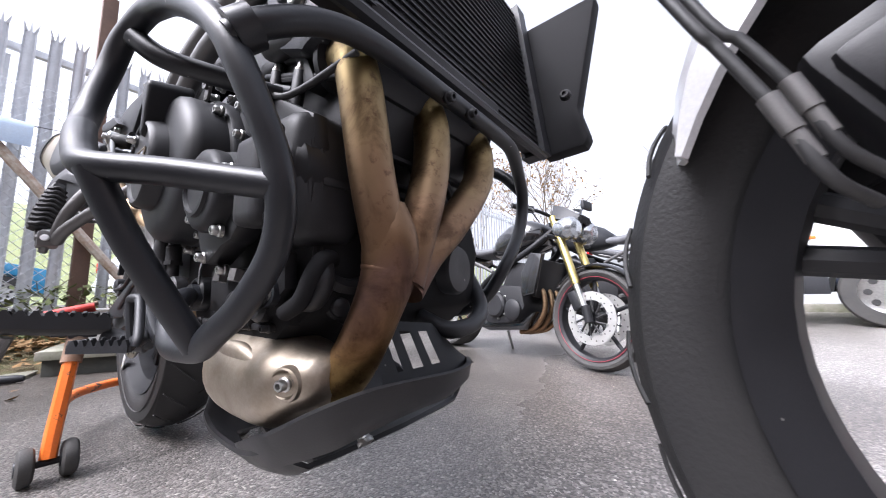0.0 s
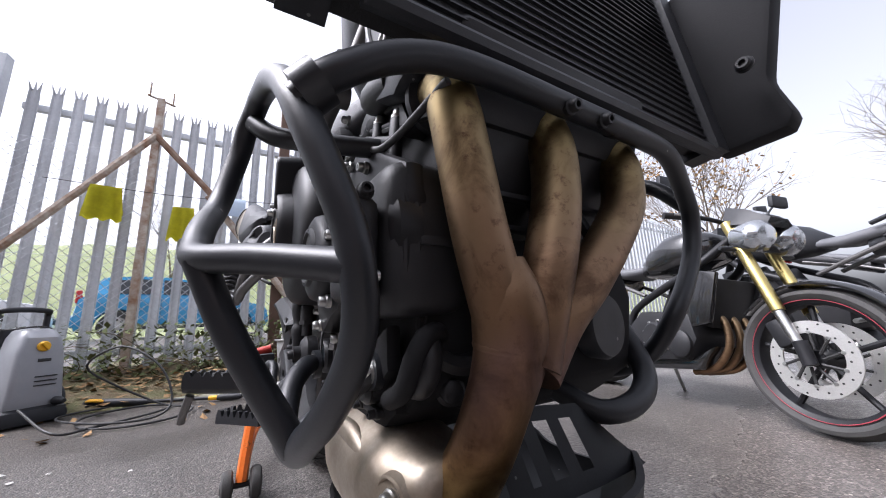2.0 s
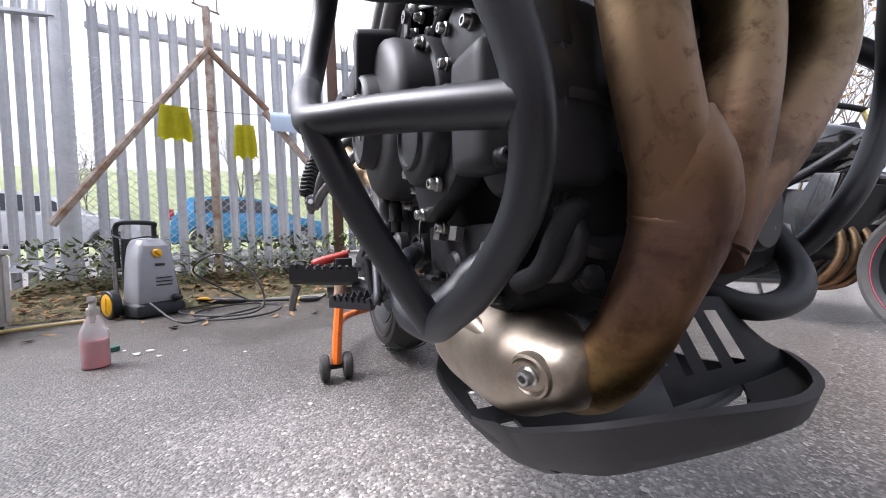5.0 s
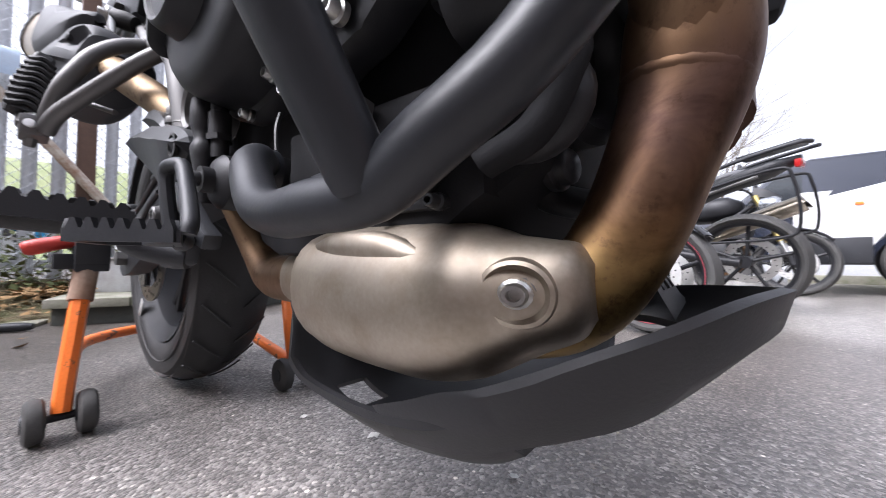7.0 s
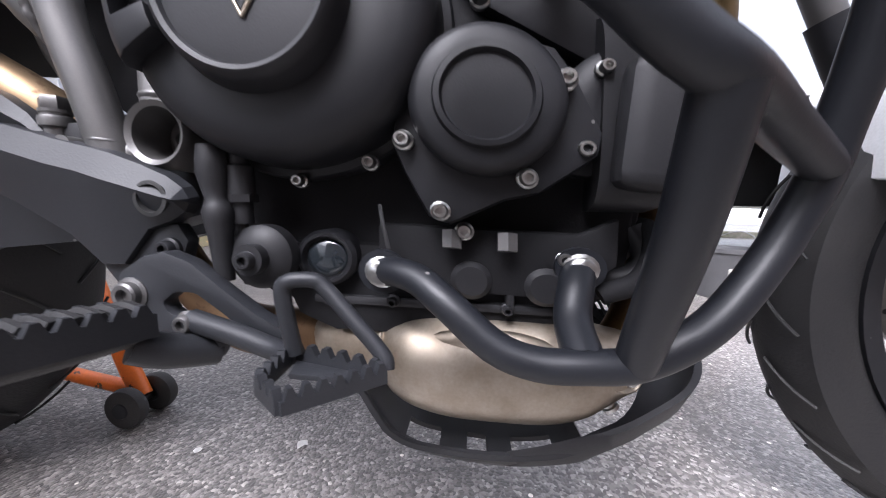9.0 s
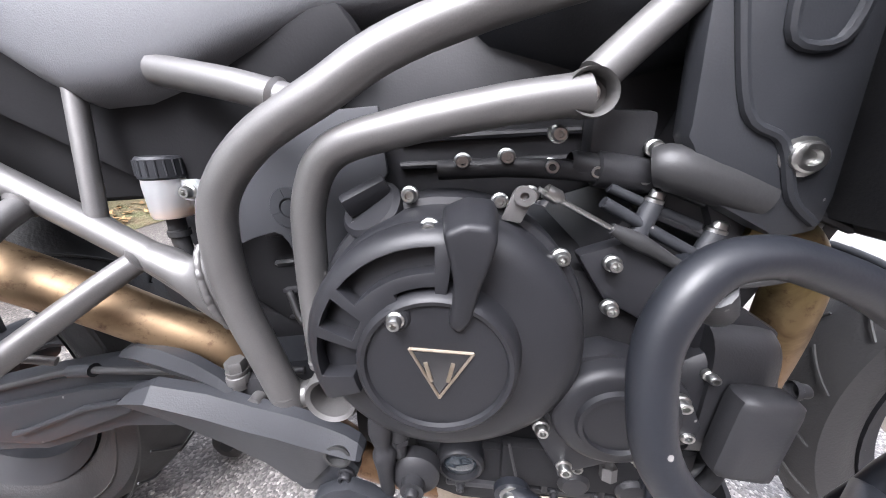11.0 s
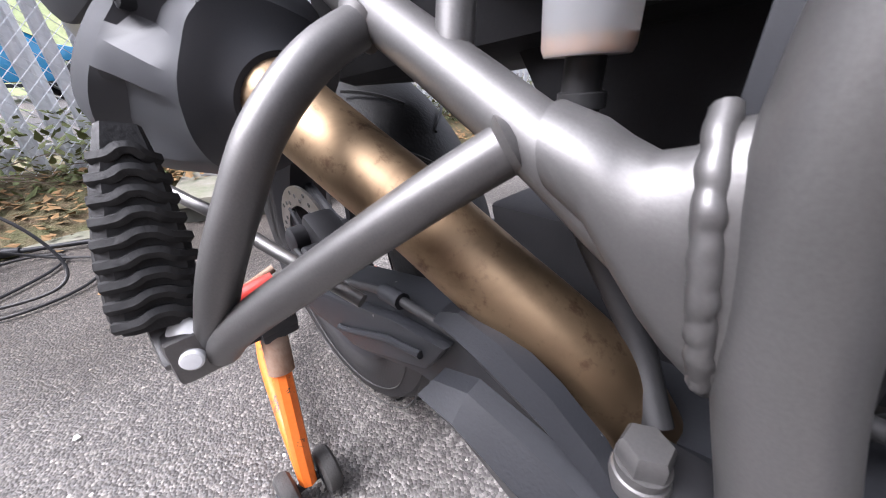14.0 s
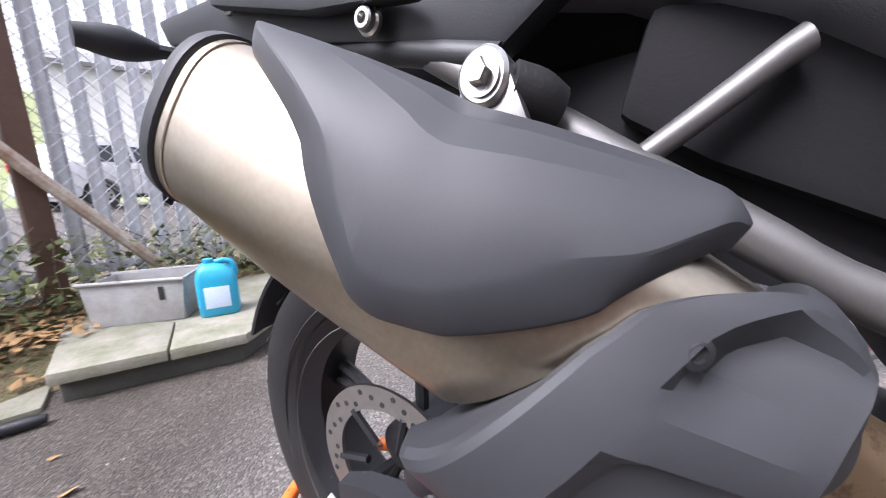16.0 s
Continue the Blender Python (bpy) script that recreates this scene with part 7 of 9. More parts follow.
part("base", loft([ringbox(-0.16, 0.12, -0.12, 0.13, 0.012), ringbox(-0.16, 0.125, -0.125, 0.135, 0.035), ringbox(-0.15, 0.115, -0.118, 0.128, 0.075), ringbox(-0.13, 0.09, -0.105, 0.115, 0.088)]), "plastic", wash, "black moulded base")
shell = part("shell", loft([ringbox(-0.1, 0.09, -0.1, 0.11, 0.085), ringbox(-0.1, 0.1, -0.102, 0.112, 0.12), ringbox(-0.1, 0.085, -0.088, 0.1, 0.34, 0.025), ringbox(-0.1, 0.07, -0.075, 0.088, 0.43, 0.03), ringbox(-0.095, 0.04, -0.06, 0.072, 0.465, 0.03), ringbox(-0.08, 0.01, -0.045, 0.055, 0.478, 0.02)]), "greyplastic", wash, "pale grey body shell", 30)
for z in (0.19, 0.212, 0.234):
    part("vent_slot", rbox((0.006, 0.085, 0.006), (0.097, 0.03, z), 0.001, (0, -4, 0)), "plastic", shell)
part("name_bar", rbox((0.004, 0.05, 0.016), (0.0905, 0.015, 0.315), 0.001, (0, -4, 0)), "ink", shell)
part("knob", merge(lathe([(0.026, 0), (0.026, 0.008), (0.022, 0.012), (0, 0.012)], (1, 0, 0.07), (0.082, 0.005, 0.385), 24), rbox((0.018, 0.012, 0.046), (0.1, 0.005, 0.386), 0.004, (35, 0, 0))), "yellow", wash, "yellow rotary switch")
part("handle", merge(tube([(-0.135, -0.1, 0.30), (-0.14, -0.1, 0.52), (-0.13, -0.097, 0.56), (-0.11, -0.085, 0.577), (-0.1, 0.0, 0.582), (-0.11, 0.085, 0.577), (-0.13, 0.097, 0.56), (-0.14, 0.1, 0.52), (-0.135, 0.1, 0.08)], 0.0145, 12, 4)), "plastic", wash, "black push handle")
part("handle_tube", tube([(-0.13, -0.115, 0.12), (-0.135, -0.115, 0.34)], 0.012, 12, 1), "alu", wash, "plated handle tube")
part("spine", rbox((0.06, 0.17, 0.44), (-0.12, 0.005, 0.26), 0.015), "plastic", wash)
for y in (-0.155, 0.16):
    wh = part("wheel", lathe([(0.04, -0.022), (0.08, -0.022), (0.086, -0.016), (0.086, 0.016), (0.08, 0.022), (0.04, 0.022)], (0, 1, 0), (-0.1, y, 0.086), 40, closed=True), "plastic", wash)
    part("hubcap", lathe([(0, -0.026), (0.055, -0.026), (0.066, -0.022), (0.068, 0.02), (0, 0.02)], (0, 1 if y < 0 else -1, 0), (-0.1, y, 0.086), 36), "yellow", wh, "orange-yellow hub cap")
    part("hub_bar", rbox((0.016, 0.008, 0.09), (-0.1, y - 0.027 if y < 0 else y + 0.027, 0.086), 0.004), "yellow", wh)
part("outlet", lathe([(0.02, 0), (0.022, 0.02), (0.018, 0.03), (0.012, 0.05), (0, 0.05)], (1, 0.35, -0.1), (0.105, 0.075, 0.105), 20), "plastic", wash)
part("power_lead", tube([(-0.13, -0.12, 0.5), (-0.05, -0.09, 0.475), (0.03, -0.02, 0.487), (-0.02, 0.06, 0.48), (-0.12, 0.11, 0.46), (-0.15, 0.05, 0.35), (-0.16, -0.09, 0.28), (-0.14, -0.13, 0.22)], 0.0045, 8, 6), "hose", wash)

# hose coils on the ground: rings lying and standing loosely on one another
HX = [(-1.81, -1.134, 0.1), (-1.53, -0.929, 0.03), (-1.65, -0.829, 0.012), (-1.85, -0.629, 0.012), (-2.01, -0.604, 0.012), (-2.05, -0.754, 0.018), (-1.89, -0.929, 0.02), (-1.67, -0.879, 0.012), (-1.56, -0.704, 0.012), (-1.63, -0.529, 0.012), (-1.81, -0.479, 0.02), (-1.96, -0.629, 0.03), (-1.97, -0.854, 0.16), (-1.91, -0.954, 0.27), (-1.81, -0.804, 0.36), (-1.71, -0.629, 0.26), (-1.65, -0.554, 0.1), (-1.61, -0.604, 0.03), (-1.65, -0.804, 0.022), (-1.83, -1.004, 0.03), (-2.05, -1.029, 0.02), (-2.23, -0.854, 0.012), (-2.33, -0.729, 0.012), (-2.31, -0.979, 0.012), (-2.19, -1.004, 0.03)]
single("pressure_hose", tube(HX, 0.0052, 8, 7), "hose", "black high-pressure hose lying in loose coils", "hose")
lance = thing("spray_lance", (-2.24, -0.97, 0.0), "black pressure-washer lance with yellow trims on the ground", "spray lance", rz=67)
lance.scale = (1.36, 1.1, 1.1)
part("gun_body", tube([(-0.05, 0, 0.035, 0.014), (-0.04, 0, 0.032, 0.022), (0.0, 0, 0.03, 0.024), (0.08, 0, 0.028, 0.022), (0.16, 0, 0.026, 0.018), (0.2, 0, 0.025, 0.013)], 0.02, 12, 4), "plastic", lance, "moulded black trigger gun")
part("trigger", merge(rbox((0.05, 0.014, 0.012), (0.0, -0.022, 0.05), 0.004), tube([(-0.03, -0.02, 0.045), (0.0, -0.04, 0.05), (0.04, -0.03, 0.045)], 0.006, 8, 4)), "yellow", lance, "yellow trigger")
part("wand", tube([(0.19, 0, 0.024), (0.5, 0.01, 0.02)], 0.009, 10, 2), "plastic", lance)
part("band", tube([(0.44, 0.008, 0.02), (0.475, 0.009, 0.02)], 0.0125, 12, 1), "yellow", lance, "brassy yellow collar")
part("nozzle", tube([(0.475, 0.009, 0.02, 0.013), (0.49, 0.01, 0.02, 0.017), (0.55, 0.012, 0.02, 0.017), (0.575, 0.013, 0.02, 0.012)], 0.015, 14, 3), "plastic", lance)
single("garden_hose", tube([(-1.93, -1.40, 0.02), (-1.95, -1.5, 0.014), (-1.9, -1.65, 0.014), (-1.8, -1.85, 0.014), (-1.68, -1.97, 0.014), (-1.35, -2.75, 0.014)], 0.0105, 10, 6), "cream", "cream-yellow garden hose along the ground", "hose")

# ---- sink, glove, spray bottle ----
sink = thing("utility_sink", (-1.90, -2.06, 0), "dirty white appliance tub with open top", "sink", rz=45)
sink.scale = (1.0, 1.0, 1.12)
for y in (0.22, -0.208):
    part("side_panel", slab([(-0.25, 0.035), (-0.25, 0.36), (0.25, 0.36), (0.25, 0.035)], 0.012, y, 0.003), "dirtypanel", sink, "stained grey-white side panel")
for x in (0.238, -0.25):
    part("side_panel", slab([(-0.208, 0.035), (-0.208, 0.36), (0.208, 0.36), (0.208, 0.035)], 0.012, x, 0.002, plane="yz"), "dirtypanel", sink)
part("tub_floor", rbox((0.49, 0.43, 0.012), (0, 0, 0.045), 0.003), "dirtypanel", sink)
part("rim", merge(rbox((0.53, 0.03, 0.028), (0, 0.215, 0.368), 0.01), rbox((0.53, 0.03, 0.028), (0, -0.215, 0.368), 0.01), rbox((0.03, 0.41, 0.028), (0.25, 0, 0.368), 0.01), rbox((0.03, 0.41, 0.028), (-0.25, 0, 0.368), 0.01)), "oldwhite", sink, "chipped white rim")
part("plinth", rbox((0.47, 0.4, 0.036), (0, 0, 0.018), 0.004), "ink", sink)
for y in (0.212, -0.212):
    part("corner_trim", rbox((0.014, 0.02, 0.3), (0.252, y, 0.2), 0.004), "oldwhite", sink)
glove = []
for i in range(5):
    a = -0.9 + i * 0.42
    glove.append(tube([(0.0, 0.0, 0.012, 0.016), (0.04 * math.cos(a), 0.045 * math.sin(a), 0.022 + 0.01 * (i % 2), 0.012), (0.075 * math.cos(a * 1.2), 0.085 * math.sin(a * 1.1), 0.012 + 0.02 * (i % 3 == 1), 0.009)], 0.012, 10, 4))
glove.append(tube([(-0.07, 0.01, 0.014, 0.024), (-0.03, 0.0, 0.02, 0.03), (0.01, 0.0, 0.016, 0.024)], 0.03, 12, 4, flat=1.2))
single("rubber_glove", merge(*glove), "glove", "crumpled blue rubber glove on the tub's rim", "glove", at=pose(-1.825, -1.851, 0.432, 0, 0, 100))
nz = thing("drain_hose", (-1.655, -1.92, 0.40), "short black hose end hanging over the tub", "hose")
part("hose_end", tube([(-0.28, 0.02, 0.06), (-0.1, 0.03, 0.05), (0.02, 0.05, 0.0), (0.08, 0.08, -0.07)], 0.016, 12, 5), "hose", nz)

bottle = thing("spray_bottle", (-0.98, -1.01, 0), "clear spray bottle half full of pink cleaner", "spray bottle", rz=20)
body = part("bottle_body", lathe([(0, 0.002), (0.034, 0.002), (0.0375, 0.006), (0.0375, 0.12), (0.034, 0.135), (0.022, 0.165), (0.0145, 0.18), (0.0145, 0.19), (0.0, 0.19)], (0, 0, 1), (0, 0, 0), 36), "clear", bottle, "cloudy clear plastic bottle")
part("cleaner", lathe([(0, 0.004), (0.0345, 0.004), (0.036, 0.008), (0.036, 0.095), (0, 0.0955)], (0, 0, 1), (0, 0, 0), 36), "cleaner", bottle, "pink cleaning fluid")
part("collar", lathe([(0.0165, 0.18), (0.0175, 0.182), (0.0175, 0.203), (0.012, 0.207), (0, 0.207)], (0, 0, 1), (0, 0, 0), 24), "oldwhite", bottle)
part("spray_head", merge(rbox((0.055, 0.022, 0.022), (0.006, 0, 0.232), 0.006, (0, -12, 0)), rbox((0.022, 0.018, 0.03), (0, 0, 0.214), 0.005), tube([(0.03, 0, 0.238, 0.008), (0.044, 0, 0.242, 0.009)], 0.008, 12, 1)), "oldwhite", bottle, "white trigger head")
part("trigger", tube([(0.022, 0, 0.225, 0.006), (0.034, 0, 0.205, 0.006), (0.032, 0, 0.18, 0.006), (0.04, 0, 0.16, 0.005)], 0.006, 8, 4, flat=1.4), "oldwhite", bottle)
single("bottle_cap", lathe([(0, 0), (0.02, 0), (0.021, 0.004), (0.02, 0.018), (0, 0.02)], (0, 0, 1), (-1.19, -1.05, 0), 20), "capgreen", "small green bottle cap on the ground", "cap")

# ---- concrete step, planter box, jug ----
step = thing("concrete_step", (-0.075, -0.13, 0), "cracked mossy concrete slab step with a dark riser", "step")
part("tread_slab", slab([(-1.95, -0.09), (-1.80, 0.19), (-2.1, 0.33), (-2.3, 0.24), (-2.56, 0.08)], 0.045, 0.085, 0.006, plane="xy"), "concrete", step, "broken concrete slab")
part("tread_slab", slab([(-1.797, 0.197), (-1.68, 0.42), (-2.15, 1.35), (-2.9, 1.2), (-2.563, 0.088), (-2.305, 0.247), (-2.103, 0.337)], 0.045, 0.083, 0.006, plane="xy"), "concrete", step)
# riser in a darker concrete colour than the tread slabs
part("riser", slab([(-1.985, -0.06), (-1.72, 0.42), (-2.17, 1.32), (-2.85, 1.15), (-2.53, 0.1)], 0.087, 0.0, 0.004, plane="xy"), "darkconcrete", step, "dark riser")
single("edging_slab", slab([(-2.05, -0.24), (-2.4, -0.13), (-2.7, -0.85), (-2.65, -1.2), (-2.3, -1.12), (-2.15, -0.6)], 0.03, -0.012, 0.008, plane="xy"), "concrete", "low worn concrete edging strip", "edging", kind="structure")
box_ob = thing("storage_box", (-2.37, 0.19, 0.131), "battered translucent grey plastic storage box", "storage box", rz=48)
for s in (-1, 1):
    part("long_side", slab([(-0.17, 0.0), (-0.19, 0.19), (0.19, 0.19), (0.17, 0.0)], 0.006, s * 0.11, 0.002), "milky", box_ob)
    part("short_side", slab([(-0.108, 0.0), (-0.118, 0.19), (0.118, 0.19), (0.108, 0.0)], 0.006, s * 0.172, 0.002, plane="yz"), "milky", box_ob)
part("box_floor", rbox((0.34, 0.22, 0.006), (0, 0, 0.004), 0.001), "milky", box_ob)
part("rim", tube([(0.195, -0.122, 0.19), (0.195, 0.118, 0.195), (-0.195, 0.118, 0.19), (-0.195, -0.122, 0.197), (0.195, -0.122, 0.19)], 0.008, 8, 1, smooth=False), "milky", box_ob)
part("handle_slot", rbox((0.02, 0.004, 0.06), (0.1, -0.119, 0.13), 0.002), "ink", box_ob)
jug = thing("cleaner_jug", (-2.11, 0.37, 0.13), "turquoise plastic cleaner jug with a label", "jug", rz=60)
part("jug_body", loft([ringbox(-0.075, 0.075, -0.055, 0.055, 0.0, 0.02), ringbox(-0.082, 0.082, -0.06, 0.06, 0.012, 0.025), ringbox(-0.082, 0.082, -0.06, 0.06, 0.17, 0.025), ringbox(-0.075, 0.07, -0.055, 0.055, 0.21, 0.025), ringbox(-0.06, 0.035, -0.04, 0.04, 0.235, 0.02), ringbox(-0.05, 0.0, -0.025, 0.025, 0.245, 0.02)]), "blueplastic", jug, "turquoise moulded jug", 50)
part("jug_handle", tube([(0.0, 0, 0.245), (0.04, 0, 0.25), (0.07, 0, 0.235), (0.078, 0, 0.19), (0.07, 0, 0.16)], 0.013, 10, 5), "blueplastic", jug)
part("jug_label", rbox((0.1, 0.002, 0.1), (0.0, -0.0615, 0.09), 0.0005), "paper", jug, "pale worn label")
part("jug_cap", lathe([(0.022, 0), (0.022, 0.02), (0.019, 0.022), (0, 0.022)], (0, 0, 1), (-0.025, 0, 0.243), 20), "blueplastic", jug)


# ---- parked motorcycles ----
def road_wheel(root, name, c, r, w, rimmat, stripe, disc=None, spokes=5):
    wh = part(name, lathe([(r - 0.075, -w * 0.3), (r - 0.06, -w * 0.4), (r - 0.052, -w * 0.42), (r - 0.056, 0), (r - 0.052, w * 0.42), (r - 0.06, w * 0.4), (r - 0.075, w * 0.3), (r - 0.08, 0)], (0, 1, 0), c, 48, closed=True), rimmat, root)
    part("tyre", lathe(tyre_profile(r, r - 0.058, w), (0, 1, 0), c, 64), "tread", wh)
    part("hub", lathe([(0, -0.05), (0.035, -0.05), (0.04, 0.05), (0, 0.05)], (0, 1, 0), c, 20), "cover", wh)
    for i in range(spokes):
        a = math.tau * i / spokes + 0.4
        part("spoke", tube([(c.x + math.cos(a) * 0.03, c.y, c.z + math.sin(a) * 0.03), (c.x + math.cos(a) * (r - 0.07), c.y, c.z + math.sin(a) * (r - 0.07))], 0.012, 8, 2), rimmat, wh)
    if stripe:
        for s in (-1, 1):
            part("rim_stripe", lathe([(r - 0.0585, s * w * 0.42), (r - 0.0575, s * w * 0.43), (r - 0.0548, s * w * 0.43), (r - 0.0558, s * w * 0.41)], (0, 1, 0), c, 48, closed=True), stripe, wh, "thin red rim stripe")
    for y in disc or ():
        d = part("brake_disc", lathe([(0.105, y - 0.003), (0.155, y - 0.003), (0.155, y + 0.003), (0.105, y + 0.003)], (0, 1, 0), c, 48, closed=True), "paledisc", wh)
        for k in range(24):
            part("disc_hole", lathe([(0, -0.0036), (0.0045, -0.0036), (0.0045, 0.0036), (0, 0.0036)], (0, 1, 0), c + Vector((math.cos(k * 0.2618) * (0.12 + 0.012 * (k % 3)), y, math.sin(k * 0.2618) * (0.12 + 0.012 * (k % 3)))), 6), "ink", wh)
        for k in range(10):
            a = k * math.tau / 10
            part("disc_arm", tube([(c.x + math.cos(a) * 0.035, y, c.z + math.sin(a) * 0.035), (c.x + math.cos(a + 0.3) * 0.108, y, c.z + math.sin(a + 0.3) * 0.108)], 0.006, 6, 1), "ink", wh)
            part("disc_rivet", lathe([(0.008, -0.006), (0.008, 0.006), (0, 0.007)], (0, 1 if y > 0 else -1, 0), c + Vector((math.cos(a + 0.3) * 0.108, y, math.sin(a + 0.3) * 0.108)), 8), "alu", wh)
    return wh


def blob(secs, n=16, e=0.75):
    """A smooth body from (x, centre z, half width, half height) sections."""
    rings = []
    for x, z, w, h in secs:
        rings.append([Vector((x, math.copysign(abs(math.cos(k * math.tau / n)) ** e, math.cos(k * math.tau / n)) * w, z + math.copysign(abs(math.sin(k * math.tau / n)) ** e, math.sin(k * math.tau / n)) * h)) for k in range(n)])
    return loft(rings)


def naked_bike(at, rz, lean, label, paint, forkmat, stripe, seatmat="plastic", rack=False, plate=False, twin=False, size=1.0):
    """A parked street bike: origin under the rear wheel, wheelbase 1.42, front towards +x."""
    root = thing("parked_motorcycle", at, label, "motorcycle", group="parked motorcycles")
    root.matrix_basis = pose(*at, lean, 0, rz) @ Matrix.Scale(size, 4)
    rr, rf = Vector((0, 0, 0.315)), Vector((1.42, 0, 0.302))
    road_wheel(root, "rear_wheel", rr, 0.315, 0.18, "cover", stripe, (-0.09,) if not twin else None)
    road_wheel(root, "front_wheel", rf, 0.302, 0.12, "cover", stripe, (-0.07, 0.07))
    for s in (-1, 1):
        part("fork_tube", tube([(1.41, s * 0.095, 0.32), (1.33, s * 0.095, 0.52)], 0.02, 14, 1), "alu", root)
        part("fork_leg", tube([(1.34, s * 0.095, 0.50), (1.16, s * 0.095, 0.96)], 0.026, 14, 1), forkmat, root, "anodised upside-down fork leg")
        part("axle_clamp", tube([(1.425, s * 0.095, 0.275), (1.40, s * 0.095, 0.37)], 0.026, 12, 1), "cover", root)
        part("brake_caliper", rbox((0.06, 0.06, 0.12), (1.335, s * 0.085, 0.40), 0.014, (0, -25, 0)), "cover", root)
        part("headlamp", lathe([(0, 0.06), (0.05, 0.055), (0.075, 0.03), (0.08, 0.0), (0.06, -0.09), (0, -0.1)], (1, s * 0.12, -0.15), (1.29, s * 0.09, 0.86), 28), "lens", root, "clear oval headlamp")
        part("mirror", merge(tube([(1.08, s * 0.25, 1.02), (1.1, s * 0.34, 1.14)], 0.006, 8, 1), rbox((0.03, 0.12, 0.07), (1.1, s * 0.38, 1.17), 0.012)), "plastic", root)
        part("indicator", tube([(1.22, s * 0.13, 0.80, 0.006), (1.22, s * 0.19, 0.80, 0.016), (1.22, s * 0.23, 0.80, 0.01)], 0.01, 10, 3), "plastic", root)
    part("mudguard", lathe([(0.318, -0.06), (0.328, -0.045), (0.332, 0), (0.328, 0.045), (0.318, 0.06), (0.31, 0.058), (0.322, 0.04), (0.326, 0), (0.322, -0.04), (0.31, -0.058)], (0, 1, 0), rf, 20, closed=True, start=radians(215), sweep=radians(105)), paint, root)
    part("flyscreen", loft([[Vector((x, y, z)) for y, z in ((-w, z0), (-w * 0.6, z1), (w * 0.6, z1), (w, z0))] for x, w, z0, z1 in ((1.14, 0.10, 0.95, 1.06), (1.24, 0.12, 0.93, 1.02), (1.34, 0.09, 0.90, 0.95))]), paint, root)
    part("handlebar", tube([(1.06, -0.38, 1.0), (1.12, -0.2, 0.99), (1.14, -0.06, 0.97), (1.14, 0.06, 0.97), (1.12, 0.2, 0.99), (1.06, 0.38, 1.0)], 0.012, 12, 4), "cover", root)
    for s in (-1, 1):
        part("handlebar_grip", tube([(1.06, s * 0.38, 1.0), (1.09, s * 0.28, 0.995)], 0.018, 12, 1), "rubber", root)
        part("lever", tube([(1.11, s * 0.22, 0.985), (1.15, s * 0.3, 0.98), (1.13, s * 0.38, 0.985)], 0.006, 8, 3), "alu", root)
    part("fuel_tank", blob([(0.56, 0.80, 0.09, 0.05), (0.66, 0.83, 0.14, 0.10), (0.8, 0.86, 0.165, 0.13), (0.95, 0.87, 0.155, 0.12), (1.06, 0.86, 0.09, 0.07)]), paint, root, "", 70)
    part("seat", blob([(-0.12, 0.90, 0.07, 0.02), (0.05, 0.88, 0.11, 0.035), (0.25, 0.82, 0.13, 0.04), (0.45, 0.79, 0.13, 0.04), (0.6, 0.80, 0.09, 0.03)]), "seat", root, "", 70)
    part("tail", blob([(-0.28, 0.93, 0.04, 0.02), (-0.15, 0.89, 0.1, 0.05), (0.1, 0.83, 0.12, 0.06), (0.35, 0.74, 0.11, 0.06)]), paint if not rack else "plastic", root, "", 70)
    part("tail_lamp", rbox((0.03, 0.12, 0.05), (-0.27, 0, 0.90), 0.01), "tail", root, "red tail lamp")
    part("engine", merge(slab([(0.5, 0.30), (0.62, 0.22), (0.92, 0.24), (0.98, 0.36), (0.94, 0.5), (0.6, 0.52), (0.48, 0.42)], 0.32, 0.16, 0.03), slab([(0.74, 0.48), (0.95, 0.44), (1.04, 0.64), (0.84, 0.68)], 0.30, 0.15, 0.02), lathe([(0.09, 0), (0.09, 0.02), (0.075, 0.035), (0, 0.036)], (0, -1, 0), (0.72, -0.16, 0.36), 32), lathe([(0.075, 0), (0.075, 0.02), (0.06, 0.032), (0, 0.034)], (0, -1, 0), (0.88, -0.155, 0.33), 32), lathe([(0.09, 0), (0.085, 0.03), (0, 0.036)], (0, 1, 0), (0.85, 0.16, 0.35), 32)), "engine", root, "black engine with round side covers")
    for i in range(9):
        part("cover_bolt", hexbolt((0.72 + 0.098 * math.cos(i * 0.7), -0.165, 0.36 + 0.098 * math.sin(i * 0.7)), (0, -1, 0), 0.007), "alu", root)
    for s in (-1, 1):
        part("frame_spar", tube([(1.14, s * 0.06, 0.88), (1.0, s * 0.15, 0.74), (0.75, s * 0.17, 0.62), (0.52, s * 0.13, 0.52), (0.46, s * 0.12, 0.38)], 0.022, 12, 4), "cover" if not twin else "alu", root)
        part("subframe", tube([(0.6, s * 0.11, 0.62), (0.3, s * 0.11, 0.74), (-0.1, s * 0.09, 0.85)], 0.013, 10, 2), "frame", root)
        part("swingarm_leg", tube([(0.5, s * 0.1, 0.42, 0.03), (0.25, s * 0.115, 0.36, 0.03), (0.0, s * 0.12, 0.315, 0.028)], 0.03, 12, 3), "cover", root)
        part("footpeg", tube([(0.42, s * 0.16, 0.36), (0.42, s * 0.27, 0.36)], 0.013, 10, 1), "alu", root)
        part("radiator_cowl", slab([(0.98, 0.42), (1.08, 0.44), (1.14, 0.70), (1.04, 0.72), (0.96, 0.58)], 0.03, s * 0.15, 0.01), paint if not rack else "plastic", root)
    part("radiator", rbox((0.04, 0.26, 0.26), (1.06, 0, 0.55), 0.01, (0, 12, 0)), "radiator", root)
